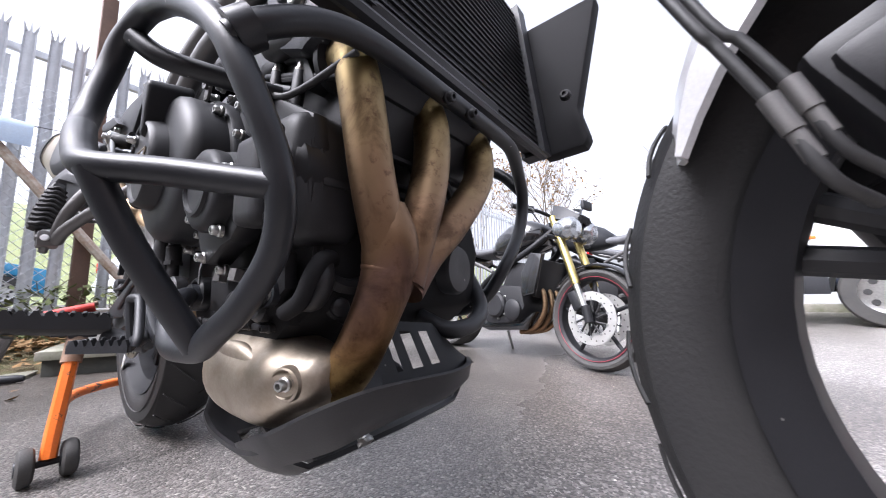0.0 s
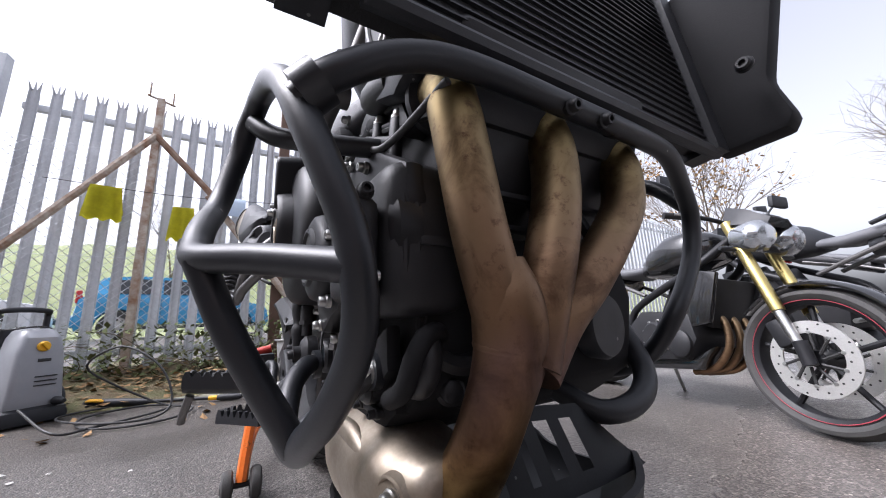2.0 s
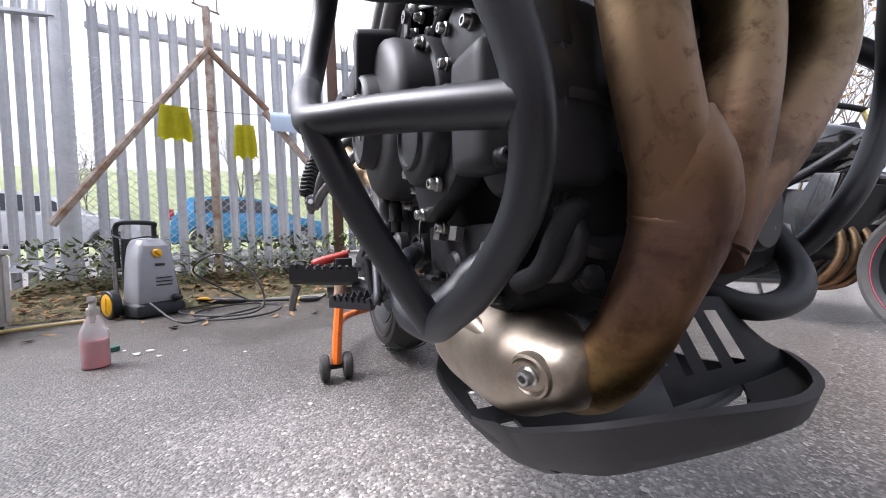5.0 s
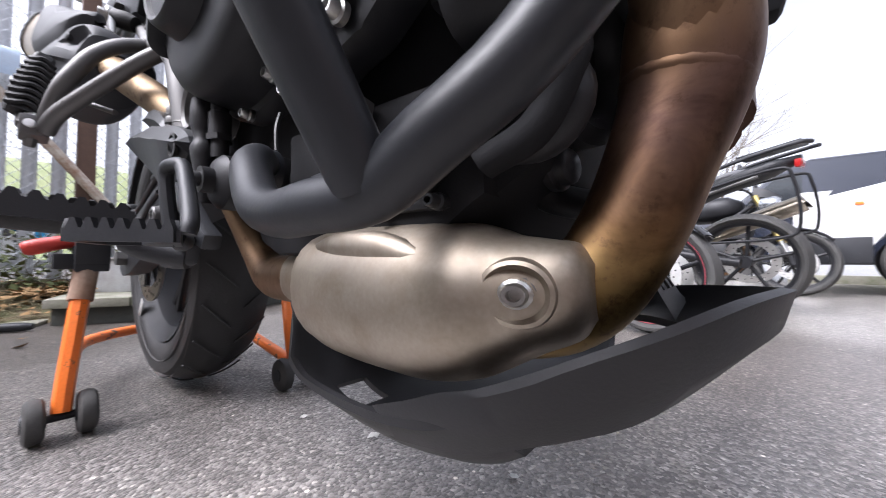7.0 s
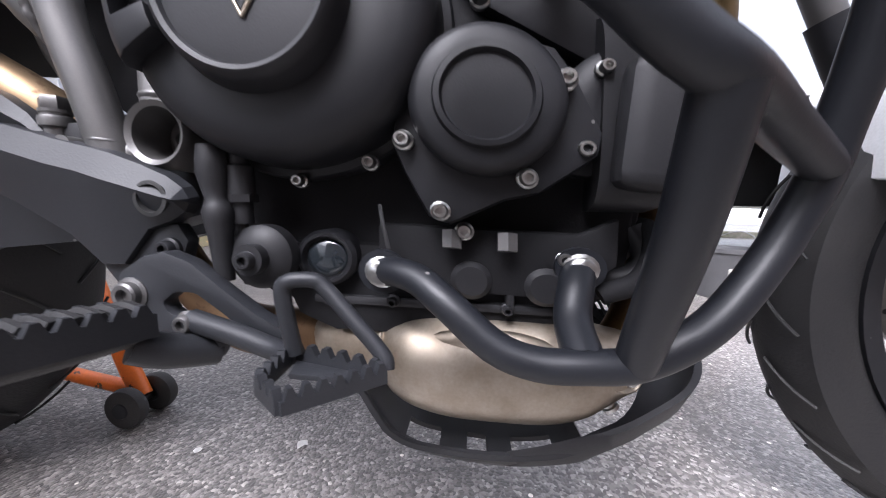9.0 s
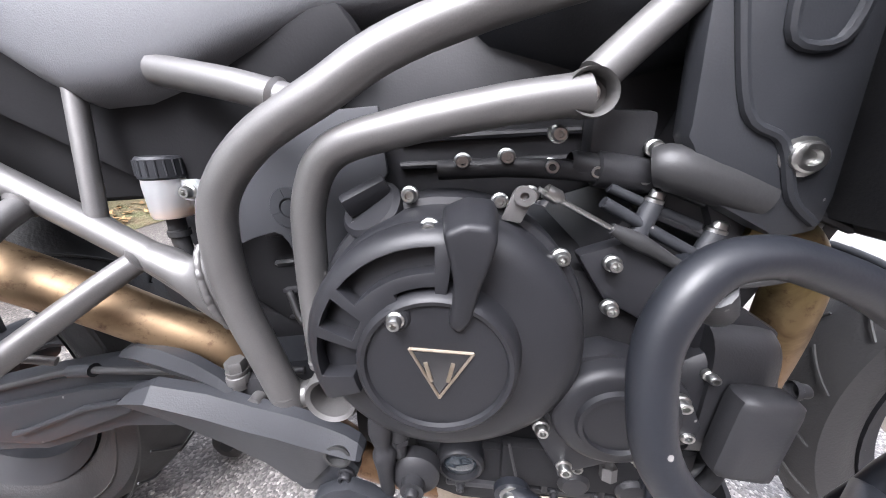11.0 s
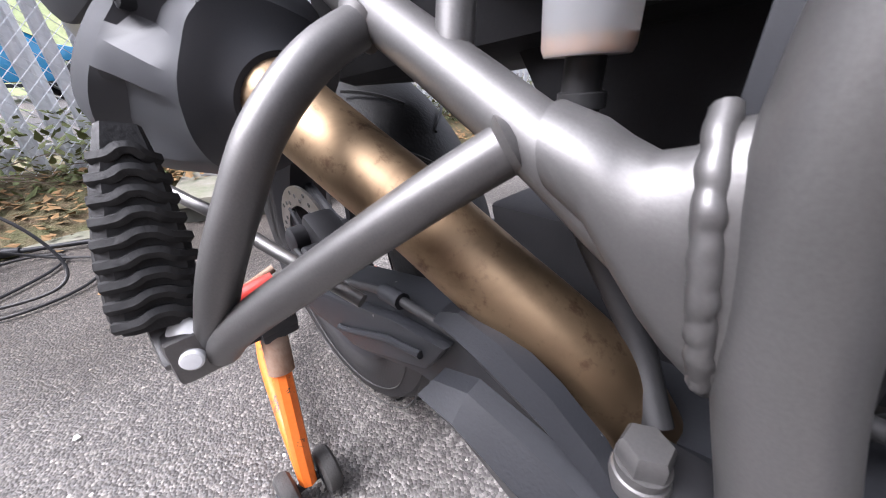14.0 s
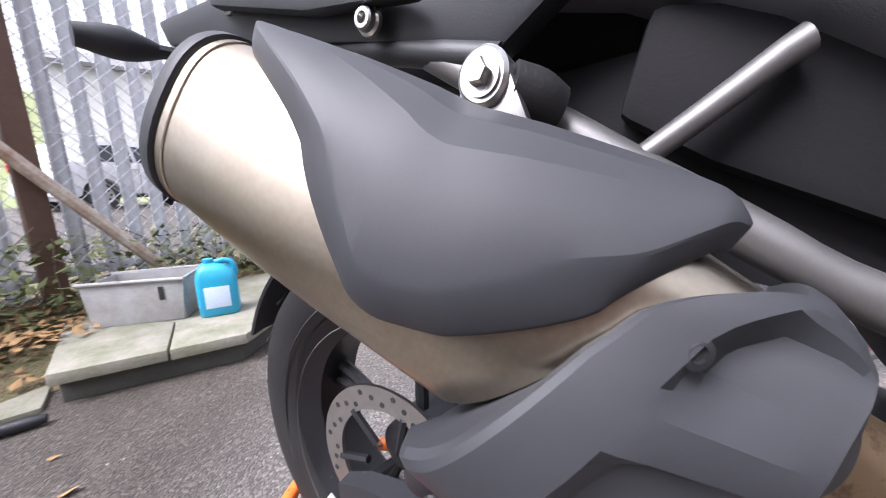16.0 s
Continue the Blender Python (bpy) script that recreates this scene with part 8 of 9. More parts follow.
    part("belly_pan", slab([(0.45, 0.2), (0.6, 0.17), (0.95, 0.2), (1.05, 0.33), (0.95, 0.27), (0.55, 0.26)], 0.26, 0.13, 0.015), paint, root)
    for y in (-0.07, 0.0, 0.07):
        part("header_pipe", tube([(1.0, y, 0.52), (1.07, y, 0.45), (1.08, y, 0.33), (1.0, y, 0.22), (0.85, y * 0.6, 0.18)], 0.018, 12, 5), "tailpipe" if not rack else "steel", root, "bronze heat-tinted header pipe" if not rack else "")
    part("side_stand", tube([(0.52, 0.13, 0.22), (0.5, 0.24, 0.02), (0.53, 0.27, 0.008)], 0.011, 10, 2), "alu", root, "bare metal side stand")
    if twin:
        for s in (-1, 1):
            part("silencer", lathe([(0.0, -0.01), (0.036, -0.01), (0.05, 0.02), (0.054, 0.06), (0.054, 0.36), (0.04, 0.42), (0, 0.42)], (0.9, 0, -0.25), (-0.30, s * 0.13, 0.82), 28), "can", root, "short round underseat silencer")
            part("silencer_mouth", lathe([(0.03, 0), (0.036, 0), (0.036, 0.014), (0.03, 0.014)], (-0.9, 0, 0.25), (-0.292, s * 0.13, 0.818), 24, closed=True), "ink", root)
    else:
        part("silencer", tube([(0.35, -0.17, 0.42, 0.03), (0.2, -0.19, 0.5, 0.05), (0.1, -0.2, 0.54, 0.056), (-0.22, -0.21, 0.66, 0.056), (-0.25, -0.21, 0.67, 0.045)], 0.05, 20, 3), "can" if rack else "plastic", root)
        if rack:
            part("silencer_strip", rbox((0.3, 0.012, 0.03), (-0.05, -0.262, 0.62), 0.004, (0, 21, 0)), "alu", root)
    if rack:
        for s in (-1, 1):
            part("rack_rail", tube([(0.3, s * 0.14, 0.86), (0.0, s * 0.16, 0.95), (-0.28, s * 0.15, 1.0), (-0.34, s * 0.1, 1.0)], 0.012, 10, 4), "plastic", root)
            part("pannier_rail", tube([(0.25, s * 0.18, 0.78), (-0.2, s * 0.25, 0.86), (-0.28, s * 0.25, 0.8), (-0.3, s * 0.25, 0.55), (-0.22, s * 0.25, 0.47), (0.2, s * 0.2, 0.45)], 0.009, 10, 4), "cover", root)
        part("rack_plate", rbox((0.3, 0.2, 0.02), (-0.15, 0, 1.0), 0.006, (0, 8, 0)), "plastic", root)
    if plate:
        hanger_p = part("plate_hanger", rbox((0.03, 0.1, 0.26), (-0.34, 0, 0.74), 0.01, (0, 20, 0)), "plastic", root)
        tagp = part("number_plate", rbox((0.006, 0.24, 0.17), (-0.41, 0, 0.68), 0.006, (0, 22, 0)), "plate", root, "yellow number plate with dark bars")
        for i in range(4):
            part("plate_bar", rbox((0.002, 0.016, 0.042), (-0.4005 - 0.0036, 0.075 - i * 0.05, 0.715), 0.0005, (0, 22, 0)), "ink", tagp)
        for i in range(3):
            part("plate_bar", rbox((0.002, 0.016, 0.042), (-0.427, 0.05 - i * 0.05, 0.65), 0.0005, (0, 22, 0)), "ink", tagp)
    return root


# black naked bike facing the gate, with a red rim stripe
naked_bike((-0.88, 1.77, 0), -18, -6, "black naked motorcycle with gold fork and red rim stripe", "gloss", "gold", "rimred", size=0.81)
naked_bike((0.60, 2.72, 0), 163, -5, "black touring motorcycle with rack and silver silencer", "plastic", "cover", None, rack=True)
naked_bike((-0.38, 4.5, 0), -12, -5, "silver-black motorcycle with yellow fork behind the others", "cover", "gold", None)
naked_bike((2.22, 3.20, 0), 84, -7, "white naked motorcycle with twin silencers and yellow plate", "white", "cover", None, twin=True, plate=True)


# ---- cars and vans ----
def car_wheel(root, c, r, w=0.2, cap="alu"):
    wh = part("wheel", lathe([(r * 0.62, -w / 2), (r * 0.94, -w / 2), (r, -w * 0.36), (r, w * 0.36), (r * 0.94, w / 2), (r * 0.62, w / 2)], (0, 1, 0), c, 40, closed=True), "tread", root)
    s = -1 if c.y < 0 else 1
    part("wheel_rim", lathe([(r * 0.64, 0), (r * 0.62, w * 0.42), (r * 0.5, w * 0.36), (r * 0.16, w * 0.42), (0, w * 0.42)], (0, s, 0), c, 32), cap, wh)
    for k in range(8):
        a = k * math.tau / 8
        part("rim_hole", lathe([(r * 0.09, 0), (r * 0.085, 0.004), (0, 0.004)], (0, s, 0), c + Vector((math.cos(a) * r * 0.42, s * w * 0.385, math.sin(a) * r * 0.42)), 10), "ink", wh)


def arch_outline(x0, x1, zl, top, wheels, r):
    """A side outline: along the sill from x0 to x1 with round arches, then back over the top points."""
    pts = [(x0, zl)]
    for wx in sorted(wheels):
        for k in range(9):
            a = math.pi - k * math.pi / 8
            pts.append((wx + math.cos(a) * r, max(zl, 0.31 + math.sin(a) * r)))
    pts.append((x1, zl))
    return pts + top


def hatchback(at, rz, paint, label, flip=1):
    root = thing("parked_car", at, label, "car", group="parked cars", rz=rz)
    top = [(3.92, 0.45), (3.9, 0.66), (3.8, 0.78), (3.1, 0.92), (2.6, 0.98), (0.25, 1.02), (0.06, 0.9), (0.02, 0.5)]
    part("body", slab(arch_outline(0.06, 3.88, 0.2, top, (0.72, 3.15), 0.36), 1.66, 0.83, 0.05, taper=1.0), paint, root, "", 35)
    part("cabin", loft([[Vector((x, y * w, z)) for y, z in ((-0.78, z0), (-0.62, z1), (0.62, z1), (0.78, z0))] for x, w, z0, z1 in ((0.16, 1.0, 0.98, 1.02), (0.42, 1.0, 0.98, 1.40), (1.0, 1.0, 0.98, 1.47), (1.7, 1.0, 0.98, 1.47), (2.2, 1.0, 0.98, 1.40), (2.95, 1.0, 0.93, 0.97))]), paint, root, "", 30)
    for s in (-1, 1):
        for xs in ([(0.52, 1.03), (0.55, 1.34), (1.1, 1.40), (1.42, 1.40), (1.42, 1.03)], [(1.5, 1.03), (1.5, 1.40), (2.1, 1.36), (2.62, 1.03)]):
            bm = slab(xs, 0.012, 0, 0.0)
            for v in bm.verts:
                v.co.y = s * (0.79 - 0.16 * (v.co.z - 0.98) / 0.48 + 0.004 + (0.006 if v.co.y < -0.005 else -0.006))
            bmesh.ops.recalc_face_normals(bm, faces=bm.faces)
            part("side_window", bm, "carglass", root)
        part("door_mirror", rbox((0.12, 0.16, 0.12), (2.55, s * 0.92, 1.02), 0.03), paint, root)
        part("headlamp", rbox((0.3, 0.2, 0.16), (3.72, s * 0.66, 0.70), 0.05, (0, 20, 0)), "lens", root)
        part("rear_lamp", rbox((0.1, 0.14, 0.28), (0.07, s * 0.72, 0.95), 0.03), "tail", root)
        part("door_handle", rbox((0.16, 0.03, 0.03), (1.38, s * 0.838, 0.88), 0.008), paint, root)
        part("door_seam", tube([(1.48, s * 0.831, 0.30), (1.48, s * 0.832, 0.97)], 0.005, 6, 1), "ink", root)
        part("sill_trim", rbox((1.7, 0.03, 0.06), (1.94, s * 0.83, 0.26), 0.01), "plastic", root)
        for x in (0.72, 3.15):
            car_wheel(root, Vector((x, s * 0.73, 0.31)), 0.31)
    part("windscreen", loft([[Vector((x, y * w, z + 0.012)) for y in (-1, 1)] + [Vector((x + 0.01, y * w, z)) for y in (1, -1)] for x, w, z in ((2.24, 0.58, 1.385), (2.88, 0.70, 0.985))]), "carglass", root)
    part("bumper", rbox((0.16, 1.6, 0.24), (3.88, 0, 0.40), 0.06), paint, root)
    part("bumper", rbox((0.16, 1.6, 0.26), (0.04, 0, 0.42), 0.06), paint, root)
    part("grille", rbox((0.05, 0.8, 0.12), (3.95, 0, 0.45), 0.02), "ink", root)
    return root


hatchback((-10.5, -3.6, 0.3), 105, "carblue", "light blue hatchback parked beyond the fence")
hatchback((-9.8, -7.8, 0.3), 105, "white", "white hatchback parked beyond the fence")
hatchback((-11.2, 1.3, 0.3), 105, "white", "white estate car parked beyond the fence")
hatchback((-13.6, 8.6, 0.3), 100, "white", "far white car beyond the fence")


def van(at, rz, paint, label, open_side, height=1.95):
    """Nose towards +x, origin at the front axle on the ground."""
    root = thing("parked_van", at, label, "van", group="parked vans", rz=rz)
    H = height
    top = [(0.86, 0.45), (0.84, 0.75), (0.72, 0.92), (0.1, 1.06), (-0.62, H - 0.1), (-0.95, H), (-4.0, H), (-4.06, 0.5)]
    side = arch_outline(-4.05, 0.84, 0.3, top, (-3.1, 0.0), 0.38)
    W2 = 0.92
    # right wall whole; left wall with a sliding-door opening
    part("side_wall", slab(side, 0.05, W2 if True else 0, 0.02), paint, root) if not open_side else None
    if open_side:
        part("side_wall", slab(side, 0.05, -W2 + 0.05, 0.02), paint, root)
        front = arch_outline(-0.95, 0.84, 0.3, [(0.86, 0.45), (0.84, 0.75), (0.72, 0.92), (0.1, 1.06), (-0.62, H - 0.1), (-0.95, H)], (0.0,), 0.38)
        part("cab_side", slab(front, 0.05, W2, 0.02), paint, root)
        part("rear_side", slab(arch_outline(-4.05, -2.15, 0.3, [(-2.15, H), (-4.0, H), (-4.06, 0.5)], (-3.1,), 0.38), 0.05, W2, 0.02), paint, root)
        part("door_header", rbox((1.2, 0.05, 0.14), (-1.55, W2 - 0.025, H - 0.07), 0.01), paint, root)
        part("door_sill", rbox((1.2, 0.1, 0.2), (-1.55, W2 - 0.05, 0.42), 0.02), paint, root)
        part("step_plate", rbox((1.2, 0.3, 0.03), (-1.55, W2 - 0.16, 0.36), 0.008), "alu", root)
        part("sliding_door", slab([(-2.2, 0.4), (-2.2, H - 0.12), (-3.4, H - 0.12), (-3.4, 0.4)], 0.04, W2 + 0.06, 0.02), paint, root)
    else:
        part("side_wall", slab(side, 0.05, -W2 + 0.05, 0.02), paint, root)
    part("roof", rbox((3.1, 2 * W2, 0.05), (-2.5, 0, H - 0.012), 0.02), paint, root)
    part("rear_wall", rbox((0.05, 2 * W2 - 0.04, H - 0.4), (-4.02, 0, H / 2 + 0.15), 0.02), paint, root)
    part("load_floor", rbox((3.3, 2 * W2 - 0.12, 0.05), (-2.4, 0, 0.52), 0.005), "darkconcrete", root)
    part("lining", rbox((3.0, 0.02, H - 0.7), (-2.45, -W2 + 0.07, 1.25 * H / 2), 0.004), "ink", root)
    part("bulkhead", rbox((0.03, 2 * W2 - 0.12, H - 0.7), (-0.98, 0, H / 2 + 0.2), 0.004), "ink", root)
    part("rear_lining", rbox((0.03, 2 * W2 - 0.12, H - 0.7), (-3.6, 0, H / 2 + 0.2), 0.004), "ink", root)
    part("roof_lining", rbox((2.6, 2 * W2 - 0.12, 0.02), (-2.3, 0, H - 0.06), 0.004), "ink", root)
    part("bonnet", loft([[Vector((x, y, z)) for y, z in ((-W2 + 0.03, z0 - 0.25), (-W2 + 0.06, z0), (W2 - 0.06, z0), (W2 - 0.03, z0 - 0.25))] for x, z0 in ((0.84, 0.78), (0.7, 0.92), (0.1, 1.05), (0.0, 1.06))]), paint, root)
    part("nose", rbox((0.12, 2 * W2 - 0.06, 0.5), (0.80, 0, 0.58), 0.05), paint, root)
    part("windscreen", loft([[Vector((x, y * w, z + 0.014)) for y in (-1, 1)] + [Vector((x + 0.012, y * w, z)) for y in (1, -1)] for x, w, z in ((-0.60, 0.80, H - 0.13), (0.12, 0.88, 1.07))]), "carglass", root)
    part("bumper", merge(rbox((0.2, 2 * W2, 0.3), (0.84, 0, 0.42), 0.06), rbox((0.5, 0.03, 0.24), (0.6, W2 + 0.005, 0.42), 0.01), rbox((0.5, 0.03, 0.24), (0.6, -W2 - 0.005, 0.42), 0.01)), "plastic", root)
    for s in (-1, 1):
        part("side_window", slab([(-0.02, 1.08), (-0.62, H - 0.18), (-0.86, H - 0.18), (-0.86, 1.05)], 0.012 * s, s * (W2 + 0.004) + 0.006 * s, 0.0), "carglass", root)
        part("headlamp", rbox((0.22, 0.3, 0.2), (0.76, s * 0.72, 0.78), 0.05, (0, 30, 0)), "lens", root)
        part("door_mirror", rbox((0.1, 0.16, 0.26), (-0.05, s * (W2 + 0.14), 1.2), 0.03), "plastic", root)
        part("side_indicator", rbox((0.06, 0.012, 0.03), (0.42, s * (W2 + 0.008), 0.85), 0.004), "orange", root)
        for x in (-3.1, 0.0):
            car_wheel(root, Vector((x, s * 0.8, 0.315)), 0.315, 0.2)
    return root


van((2.08, 5.3, 0), 168, "white", "white panel van with its side door slid open", True)
van((0.6, 8.2, 0), 184, "navy", "dark navy panel van with a pale badge", False, 1.9)
single("van_sign", slab([(-0.19, 0.0), (0.19, 0.0), (0.0, -0.32)], 0.006, 0.0, 0.002), "mark", "plain pale triangular sign on the navy van", "sign", at=pose(1.65, 7.347, 1.39, 0, 0, 4))

chest = thing("tool_chest", (3.34, 4.73, 0.546), "red steel tool chest with silver drawer pulls", "tool chest", rz=-12)
part("cabinet", rbox((0.62, 0.36, 0.36), (0, 0, 0.18), 0.01), "toolred", chest)
part("top_box", rbox((0.64, 0.34, 0.26), (0, 0, 0.492), 0.012), "toolred", chest)
part("lid", rbox((0.64, 0.36, 0.03), (0, 0, 0.638), 0.008), "toolred", chest)
for i, z in enumerate((0.05, 0.115, 0.18, 0.24, 0.30)):
    dr = part("drawer", rbox((0.56, 0.012, 0.055), (0, -0.184, z), 0.003), "toolred" if i != 2 else "plate", chest)
    part("drawer_pull", rbox((0.5, 0.016, 0.014), (0, -0.196, z + 0.015), 0.004), "alu", dr)
part("brand_bar", rbox((0.3, 0.006, 0.05), (0.02, -0.172, 0.50), 0.001), "mark", chest)
single("kerb", rbox((7.0, 0.16, 0.14), (0, 0, 0.05), 0.02), "concrete", "pale concrete kerb behind the parked vans", "kerb", kind="structure", at=pose(4.8, 6.9, 0, 0, 0, -4))

bucket = thing("bucket", (1.56, 1.46, 0), "dark grey builder's bucket with a wire handle", "bucket", rz=0)
part("bucket_wall", lathe([(0, 0.004), (0.105, 0.004), (0.108, 0.0), (0.14, 0.24), (0.147, 0.24), (0.148, 0.262), (0.138, 0.262), (0.103, 0.012), (0, 0.012)], (0, 0, 1), (0, 0, 0), 40), "greybucket", bucket)
part("handle", tube([(0.0, -0.147, 0.245), (0.05, -0.13, 0.31), (0.07, 0.0, 0.345), (0.05, 0.13, 0.31), (0.0, 0.147, 0.245)], 0.003, 8, 5), "alu", bucket)
b2 = thing("cleaner_bottle", (1.34, 1.08, 0), "small bottle of red cleaner beside the bucket", "bottle")
part("bottle_body", lathe([(0, 0.002), (0.036, 0.002), (0.038, 0.006), (0.038, 0.11), (0.03, 0.14), (0.015, 0.16), (0.015, 0.175), (0, 0.175)], (0, 0, 1), (0, 0, 0), 28), "clear", b2)
part("cleaner", lathe([(0, 0.004), (0.0355, 0.004), (0.0365, 0.008), (0.0365, 0.09), (0, 0.091)], (0, 0, 1), (0, 0, 0), 28), "cleaner", b2)
part("cap", lathe([(0.017, 0), (0.017, 0.024), (0.014, 0.027), (0, 0.027)], (0, 0, 1), (0, 0, 0.172), 18), "oldwhite", b2)

# ---- buildings, trees, scrub, litter ----
house = thing("warehouse", (-14.5, 10.5, 0.25), "pale rendered industrial building with a grey roof", "building", rz=66)
part("wall", rbox((16, 0.3, 4.6), (0, 0, 2.3), 0.02), "building", house)
part("end_wall", rbox((0.3, 8, 4.6), (7.85, 4.15, 2.3), 0.02), "building", house)
part("end_wall", rbox((0.3, 8, 4.6), (-7.85, 4.15, 2.3), 0.02), "building", house)
part("roof", loft([[Vector((x, y, z)) for y, z in ((-0.4, 4.55), (4.1, 6.0), (8.6, 4.55), (8.6, 4.65), (4.1, 6.15), (-0.4, 4.68))] for x in (-8.3, 8.3)]), "roofgrey", house)
for x in (-3.2, -1.6):
    w = part("louvre_panel", rbox((1.1, 0.06, 2.4), (x, -0.16, 2.3), 0.01), "galv", house)
    for k in range(5):
        part("slot", rbox((0.06, 0.03, 0.9), (x - 0.36 + 0.18 * k, -0.2, 2.1), 0.004), "ink", w)


def bare_tree(at, h, seed, leaves=0, label="", spread=0.55, thick=0.05):
    r = random.Random(seed)
    root = thing("tree", at, label or "bare winter tree with fine twigs", "tree", group="trees round the yard")
    vs, fs, tips = [], [], []

    def limb(p, d, length, rad, depth):
        n = 3
        prev = None
        for k in range(n + 1):
            t = k / n
            rr = rad * (1 - 0.45 * t)
            u = d.cross(Vector((0.3, 0.9, 0.2))).normalized()
            w = d.cross(u)
            base = len(vs)
            for j in range(4 if depth else 6):
                a = math.tau * j / (4 if depth else 6)
                vs.append(tuple(p + (u * math.cos(a) + w * math.sin(a)) * rr))
            m = 4 if depth else 6
            if prev is not None:
                for j in range(m):
                    fs.append((prev + j, prev + (j + 1) % m, base + (j + 1) % m, base + j))
            prev = base
            if k < n:
                d = (d + Vector((r.uniform(-1, 1), r.uniform(-1, 1), r.uniform(-0.5, 0.9))) * 0.16).normalized()
                p = p + d * (length / n)
                if depth < 4 and k >= (1 if depth == 0 else 0):
                    for _ in range(2 if depth < 3 else 1):
                        e = (d + Vector((r.uniform(-1, 1), r.uniform(-1, 1), r.uniform(-0.4, 0.7))) * (spread * 1.7)).normalized()
                        limb(p, e, length * r.uniform(0.5, 0.72), rr * 0.6, depth + 1)
        tips.append(p)

    limb(Vector((0, 0, 0)), Vector((0, 0, 1)), h * 0.5, thick, 0)
    me = bpy.data.meshes.new("trunk")
    me.from_pydata(vs, [], fs)
    me.materials.append(M["twig"])
    ob = new("trunk", me)
    ob.parent = root
    if leaves:
        lv, lf = [], []
        for _ in range(leaves):
            c = r.choice(tips) + Vector((r.uniform(-1, 1), r.uniform(-1, 1), r.uniform(-1, 1))) * 0.12
            u = Vector((r.uniform(-1, 1), r.uniform(-1, 1), r.uniform(-1, 1))).normalized() * 0.05
            w = u.cross(Vector((r.uniform(-1, 1), r.uniform(-1, 1), 1))).normalized() * 0.03
            i = len(lv)
            lv += [tuple(c - u), tuple(c + w), tuple(c + u), tuple(c - w)]
            lf.append((i, i + 1, i + 2, i + 3))
        me = bpy.data.meshes.new("leaves")
        me.from_pydata(lv, [], lf)
        me.materials.append(M["leaf" if leaves < 3000 else "green"])
        ob = new("leaves", me)
        ob.parent = root
        tagged(ob, "withered brown leaves" if leaves < 3000 else "dense dark green leaves", kind="stuff")
    return root


bare_tree((-2.6, 9.6, 0), 5.2, 4, 900, "small tree holding withered brown leaves")
for i, (x, y, h) in enumerate([(-1.0, 12.5, 6.5), (0.8, 13.5, 6.0), (-4.6, 12.0, 6.0), (-6.3, 10.6, 5.5), (-17.5, -3.0, 5.0), (-18.5, 3.5, 5.5), (-16.8, 8.0, 5.5), (-19, -9.0, 5)]):
    bare_tree((x, y, 0 if x > -15 else 0.9), h, 20 + i)
bare_tree((6.2, 15.0, 0), 5.5, 77, 6000, "dark evergreen tree behind the vans", 0.5, 0.09)


def scatter(name, mat, label, category, spots, seed, size, flat=True):
    """Many small bent leaves as one heap."""
    r = random.Random(seed)
    lv, lf = [], []
    for c in spots:
        a = r.uniform(0, math.tau)
        k = size * r.uniform(0.6, 1.3)
        tilt = r.uniform(-0.5, 0.5) if flat else r.uniform(-1.5, 1.5)
        u = Vector((math.cos(a), math.sin(a), tilt * 0.6)) * k
        w = Vector((-math.sin(a), math.cos(a), r.uniform(-0.4, 0.4))) * k * 0.55
        i = len(lv)
        lv += [tuple(c - u), tuple(c + w - u * 0.2), tuple(c + u + UP * k * 0.3), tuple(c - w - u * 0.2), tuple(c + UP * k * 0.12)]
        lf += [(i, i + 1, i + 4), (i + 1, i + 2, i + 4), (i + 2, i + 3, i + 4), (i + 3, i, i + 4)]
    me = bpy.data.meshes.new(name)
    me.from_pydata(lv, [], lf)
    me.materials.append(M[mat])
    return tagged(new(name, me), label, category, kind="stuff")


r9 = random.Random(9)
scatter("leaf_litter", "leaf", "fallen brown leaves along the fence foot", "leaves", [on_fence(r9.uniform(-0.2, 4.6), -0.8 + 0.7 * (q9 := r9.random() ** 0.7), 0.02 + 0.15 * q9 + 0.02 * r9.random()) for _ in range(1500)] + [on_fence(1.85 + r9.gauss(0, 0.25), -0.45 + r9.gauss(0, 0.1), 0.11 + 0.05 * r9.random()) for _ in range(260)] + [Vector((-1.5 - 0.6 * r9.random(), -1.5 + 1.3 * r9.random(), 0.006)) for _ in range(22)], 5, 0.028)
scatter("scrub", "green", "low green scrub and ivy against the fence", "scrub", [on_fence(r9.uniform(-0.2, 6), -0.38 + 0.55 * r9.random(), 0.13 + 0.36 * r9.random() ** 1.8) for _ in range(6500)], 6, 0.026, False)
tw = []
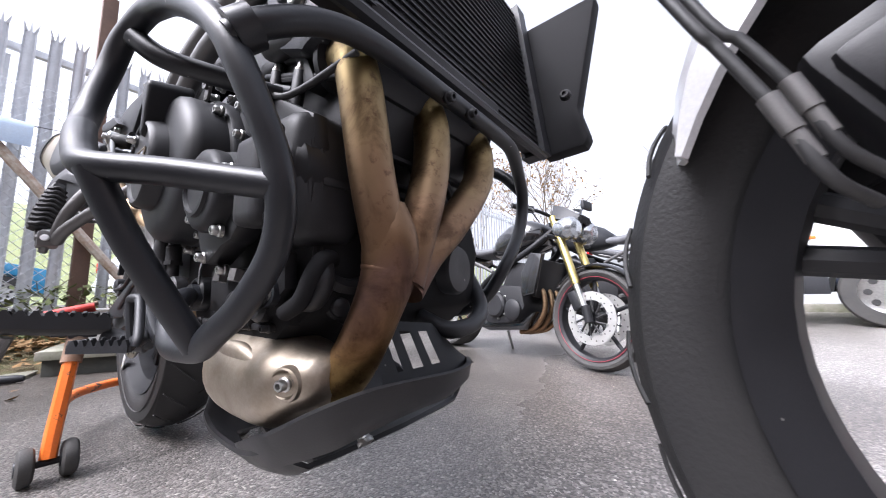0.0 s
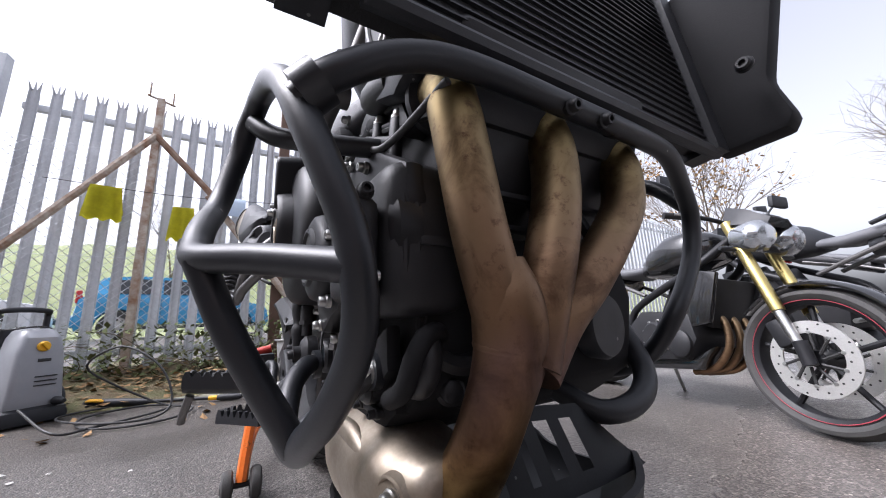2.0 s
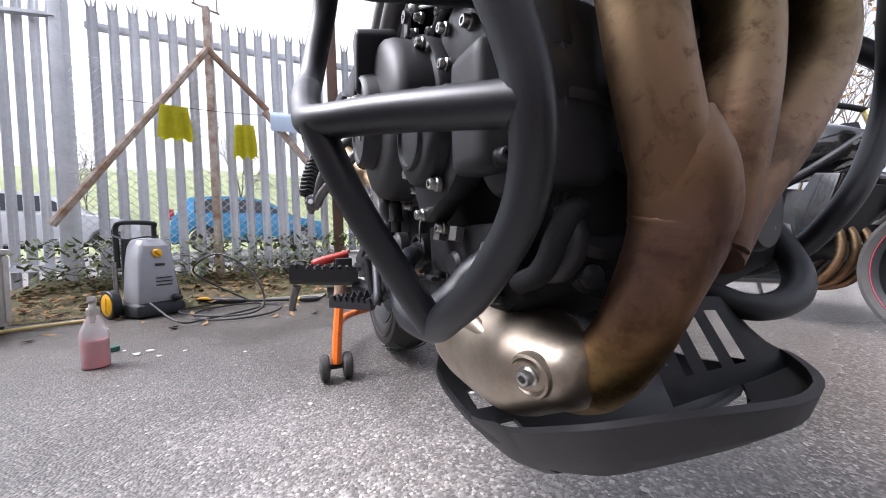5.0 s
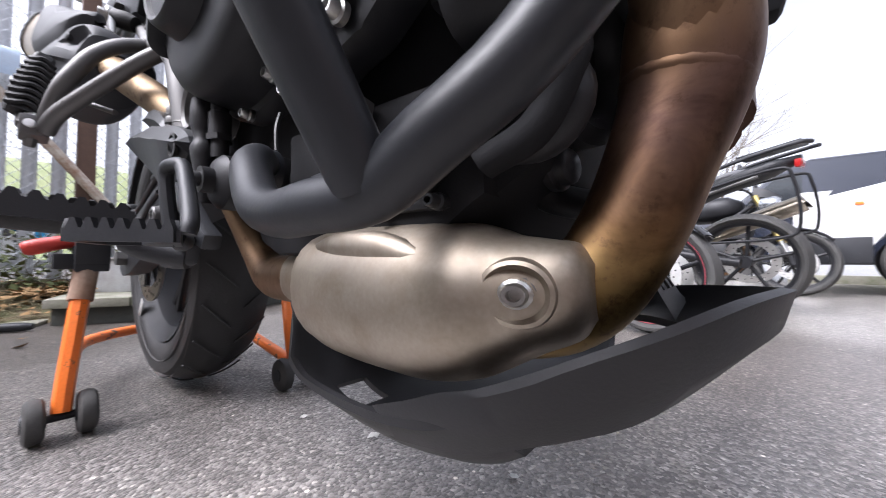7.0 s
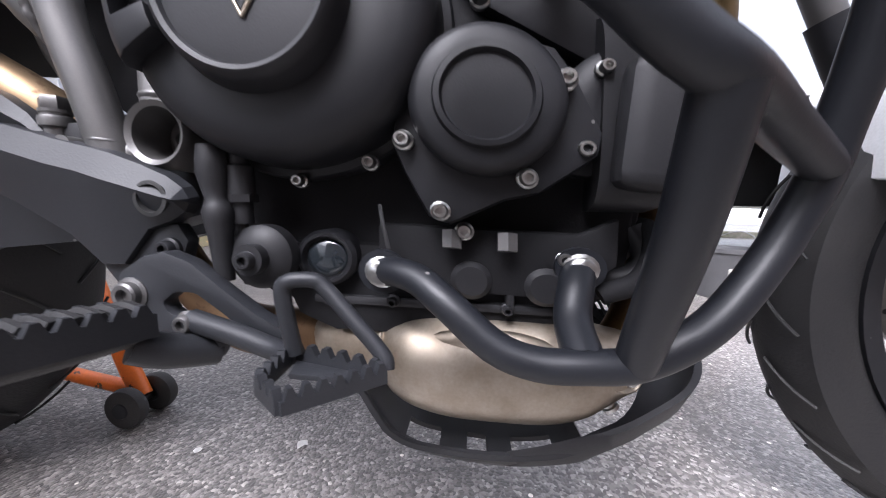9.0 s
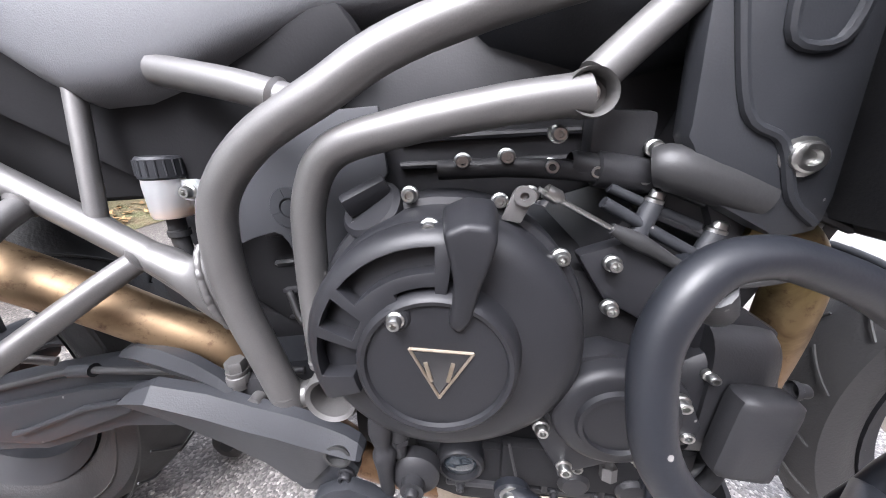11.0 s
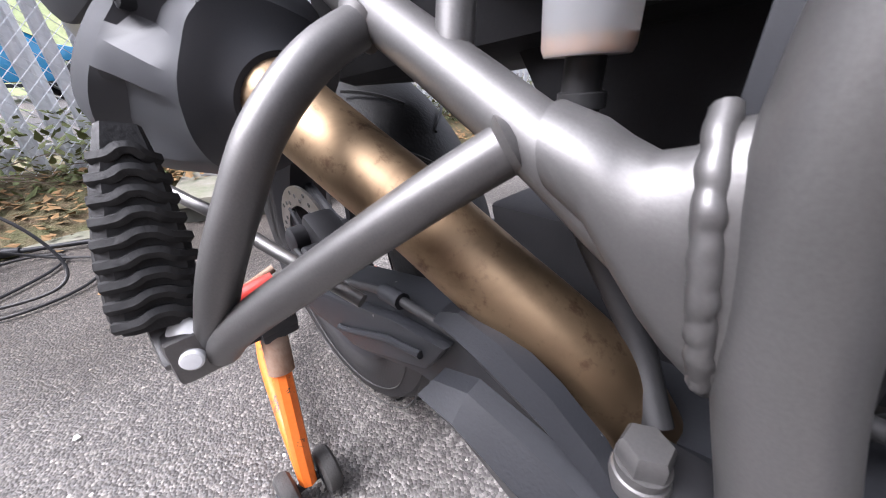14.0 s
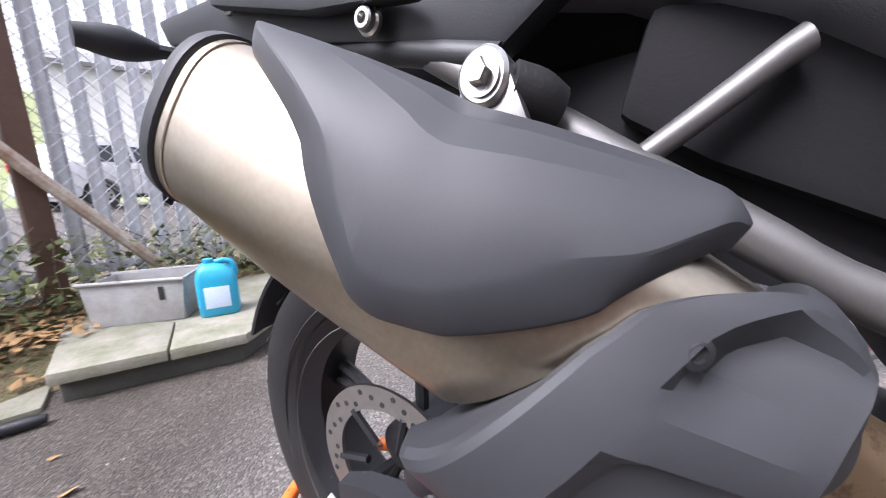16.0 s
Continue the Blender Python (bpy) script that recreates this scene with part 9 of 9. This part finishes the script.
for i in range(150):
    s, o = r9.uniform(0, 5.6), -0.28 + 0.4 * r9.random()
    p = on_fence(s, o, 0.13)
    pts = [tuple(p)]
    d = Vector((r9.uniform(-1, 1), r9.uniform(-1, 1), r9.uniform(0.3, 1.2)))
    for k in range(4):
        p = p + d.normalized() * r9.uniform(0.06, 0.17)
        d += Vector((r9.uniform(-1, 1), r9.uniform(-1, 1), r9.uniform(-0.9, 0.4))) * 0.6
        pts.append(tuple(p) if p.z > 0.03 else (p.x, p.y, 0.03))
    tw.append(tube(pts, 0.0028, 4, 2))
ob = single("brambles", merge(*tw), "twig", "tangled brown bramble stems along the fence", "brambles", kind="stuff")


def litter(at, seed, size):
    r = random.Random(seed)
    bm = bmesh.new()
    c = bm.verts.new((0, 0, size * 0.35))
    ring = [bm.verts.new((math.cos(k * 0.9) * size * r.uniform(0.5, 1.1), math.sin(k * 0.9) * size * r.uniform(0.4, 1.0), size * r.uniform(0.0, 0.3))) for k in range(7)]
    for k in range(7):
        bm.faces.new((ring[k], ring[(k + 1) % 7], c))
    bmesh.ops.solidify(bm, geom=bm.faces[:], thickness=0.001)
    single("paper_scrap", bm, "paperwhite", "torn white scrap of paper on the asphalt", "litter", group="scraps on the ground", at=pose(*at))


for i, (x, y, k) in enumerate([(-0.05, 0.087, 0.013), (-0.217, 0.052, 0.008), (-0.339, -0.33, 0.011), (-1.0, -0.84, 0.014), (-1.03, -0.77, 0.012), (-1.07, -0.93, 0.02), (-1.1, -0.9, 0.016), (-1.15, -1.0, 0.012), (-0.9, -0.55, 0.01), (0.197, 0.137, 0.009)]):
    litter((x, y, 0.004), 40 + i, k)

# plain unseen brick walls, added to block low sky light from sides never looked at
single("sky_block_south", rbox((6.6, 0.3, 3.0), (0, 0, 1.5), 0.01), "brick", "unseen plain brick wall added to block low sky light", "wall", kind="structure", at=pose(2.0, -3.3, 0))
single("sky_block_east", rbox((0.3, 5.4, 3.0), (0, 0, 1.5), 0.01), "brick", "unseen plain brick end wall added to block sky light", "wall", kind="structure", at=pose(5.2, -0.6, 0))
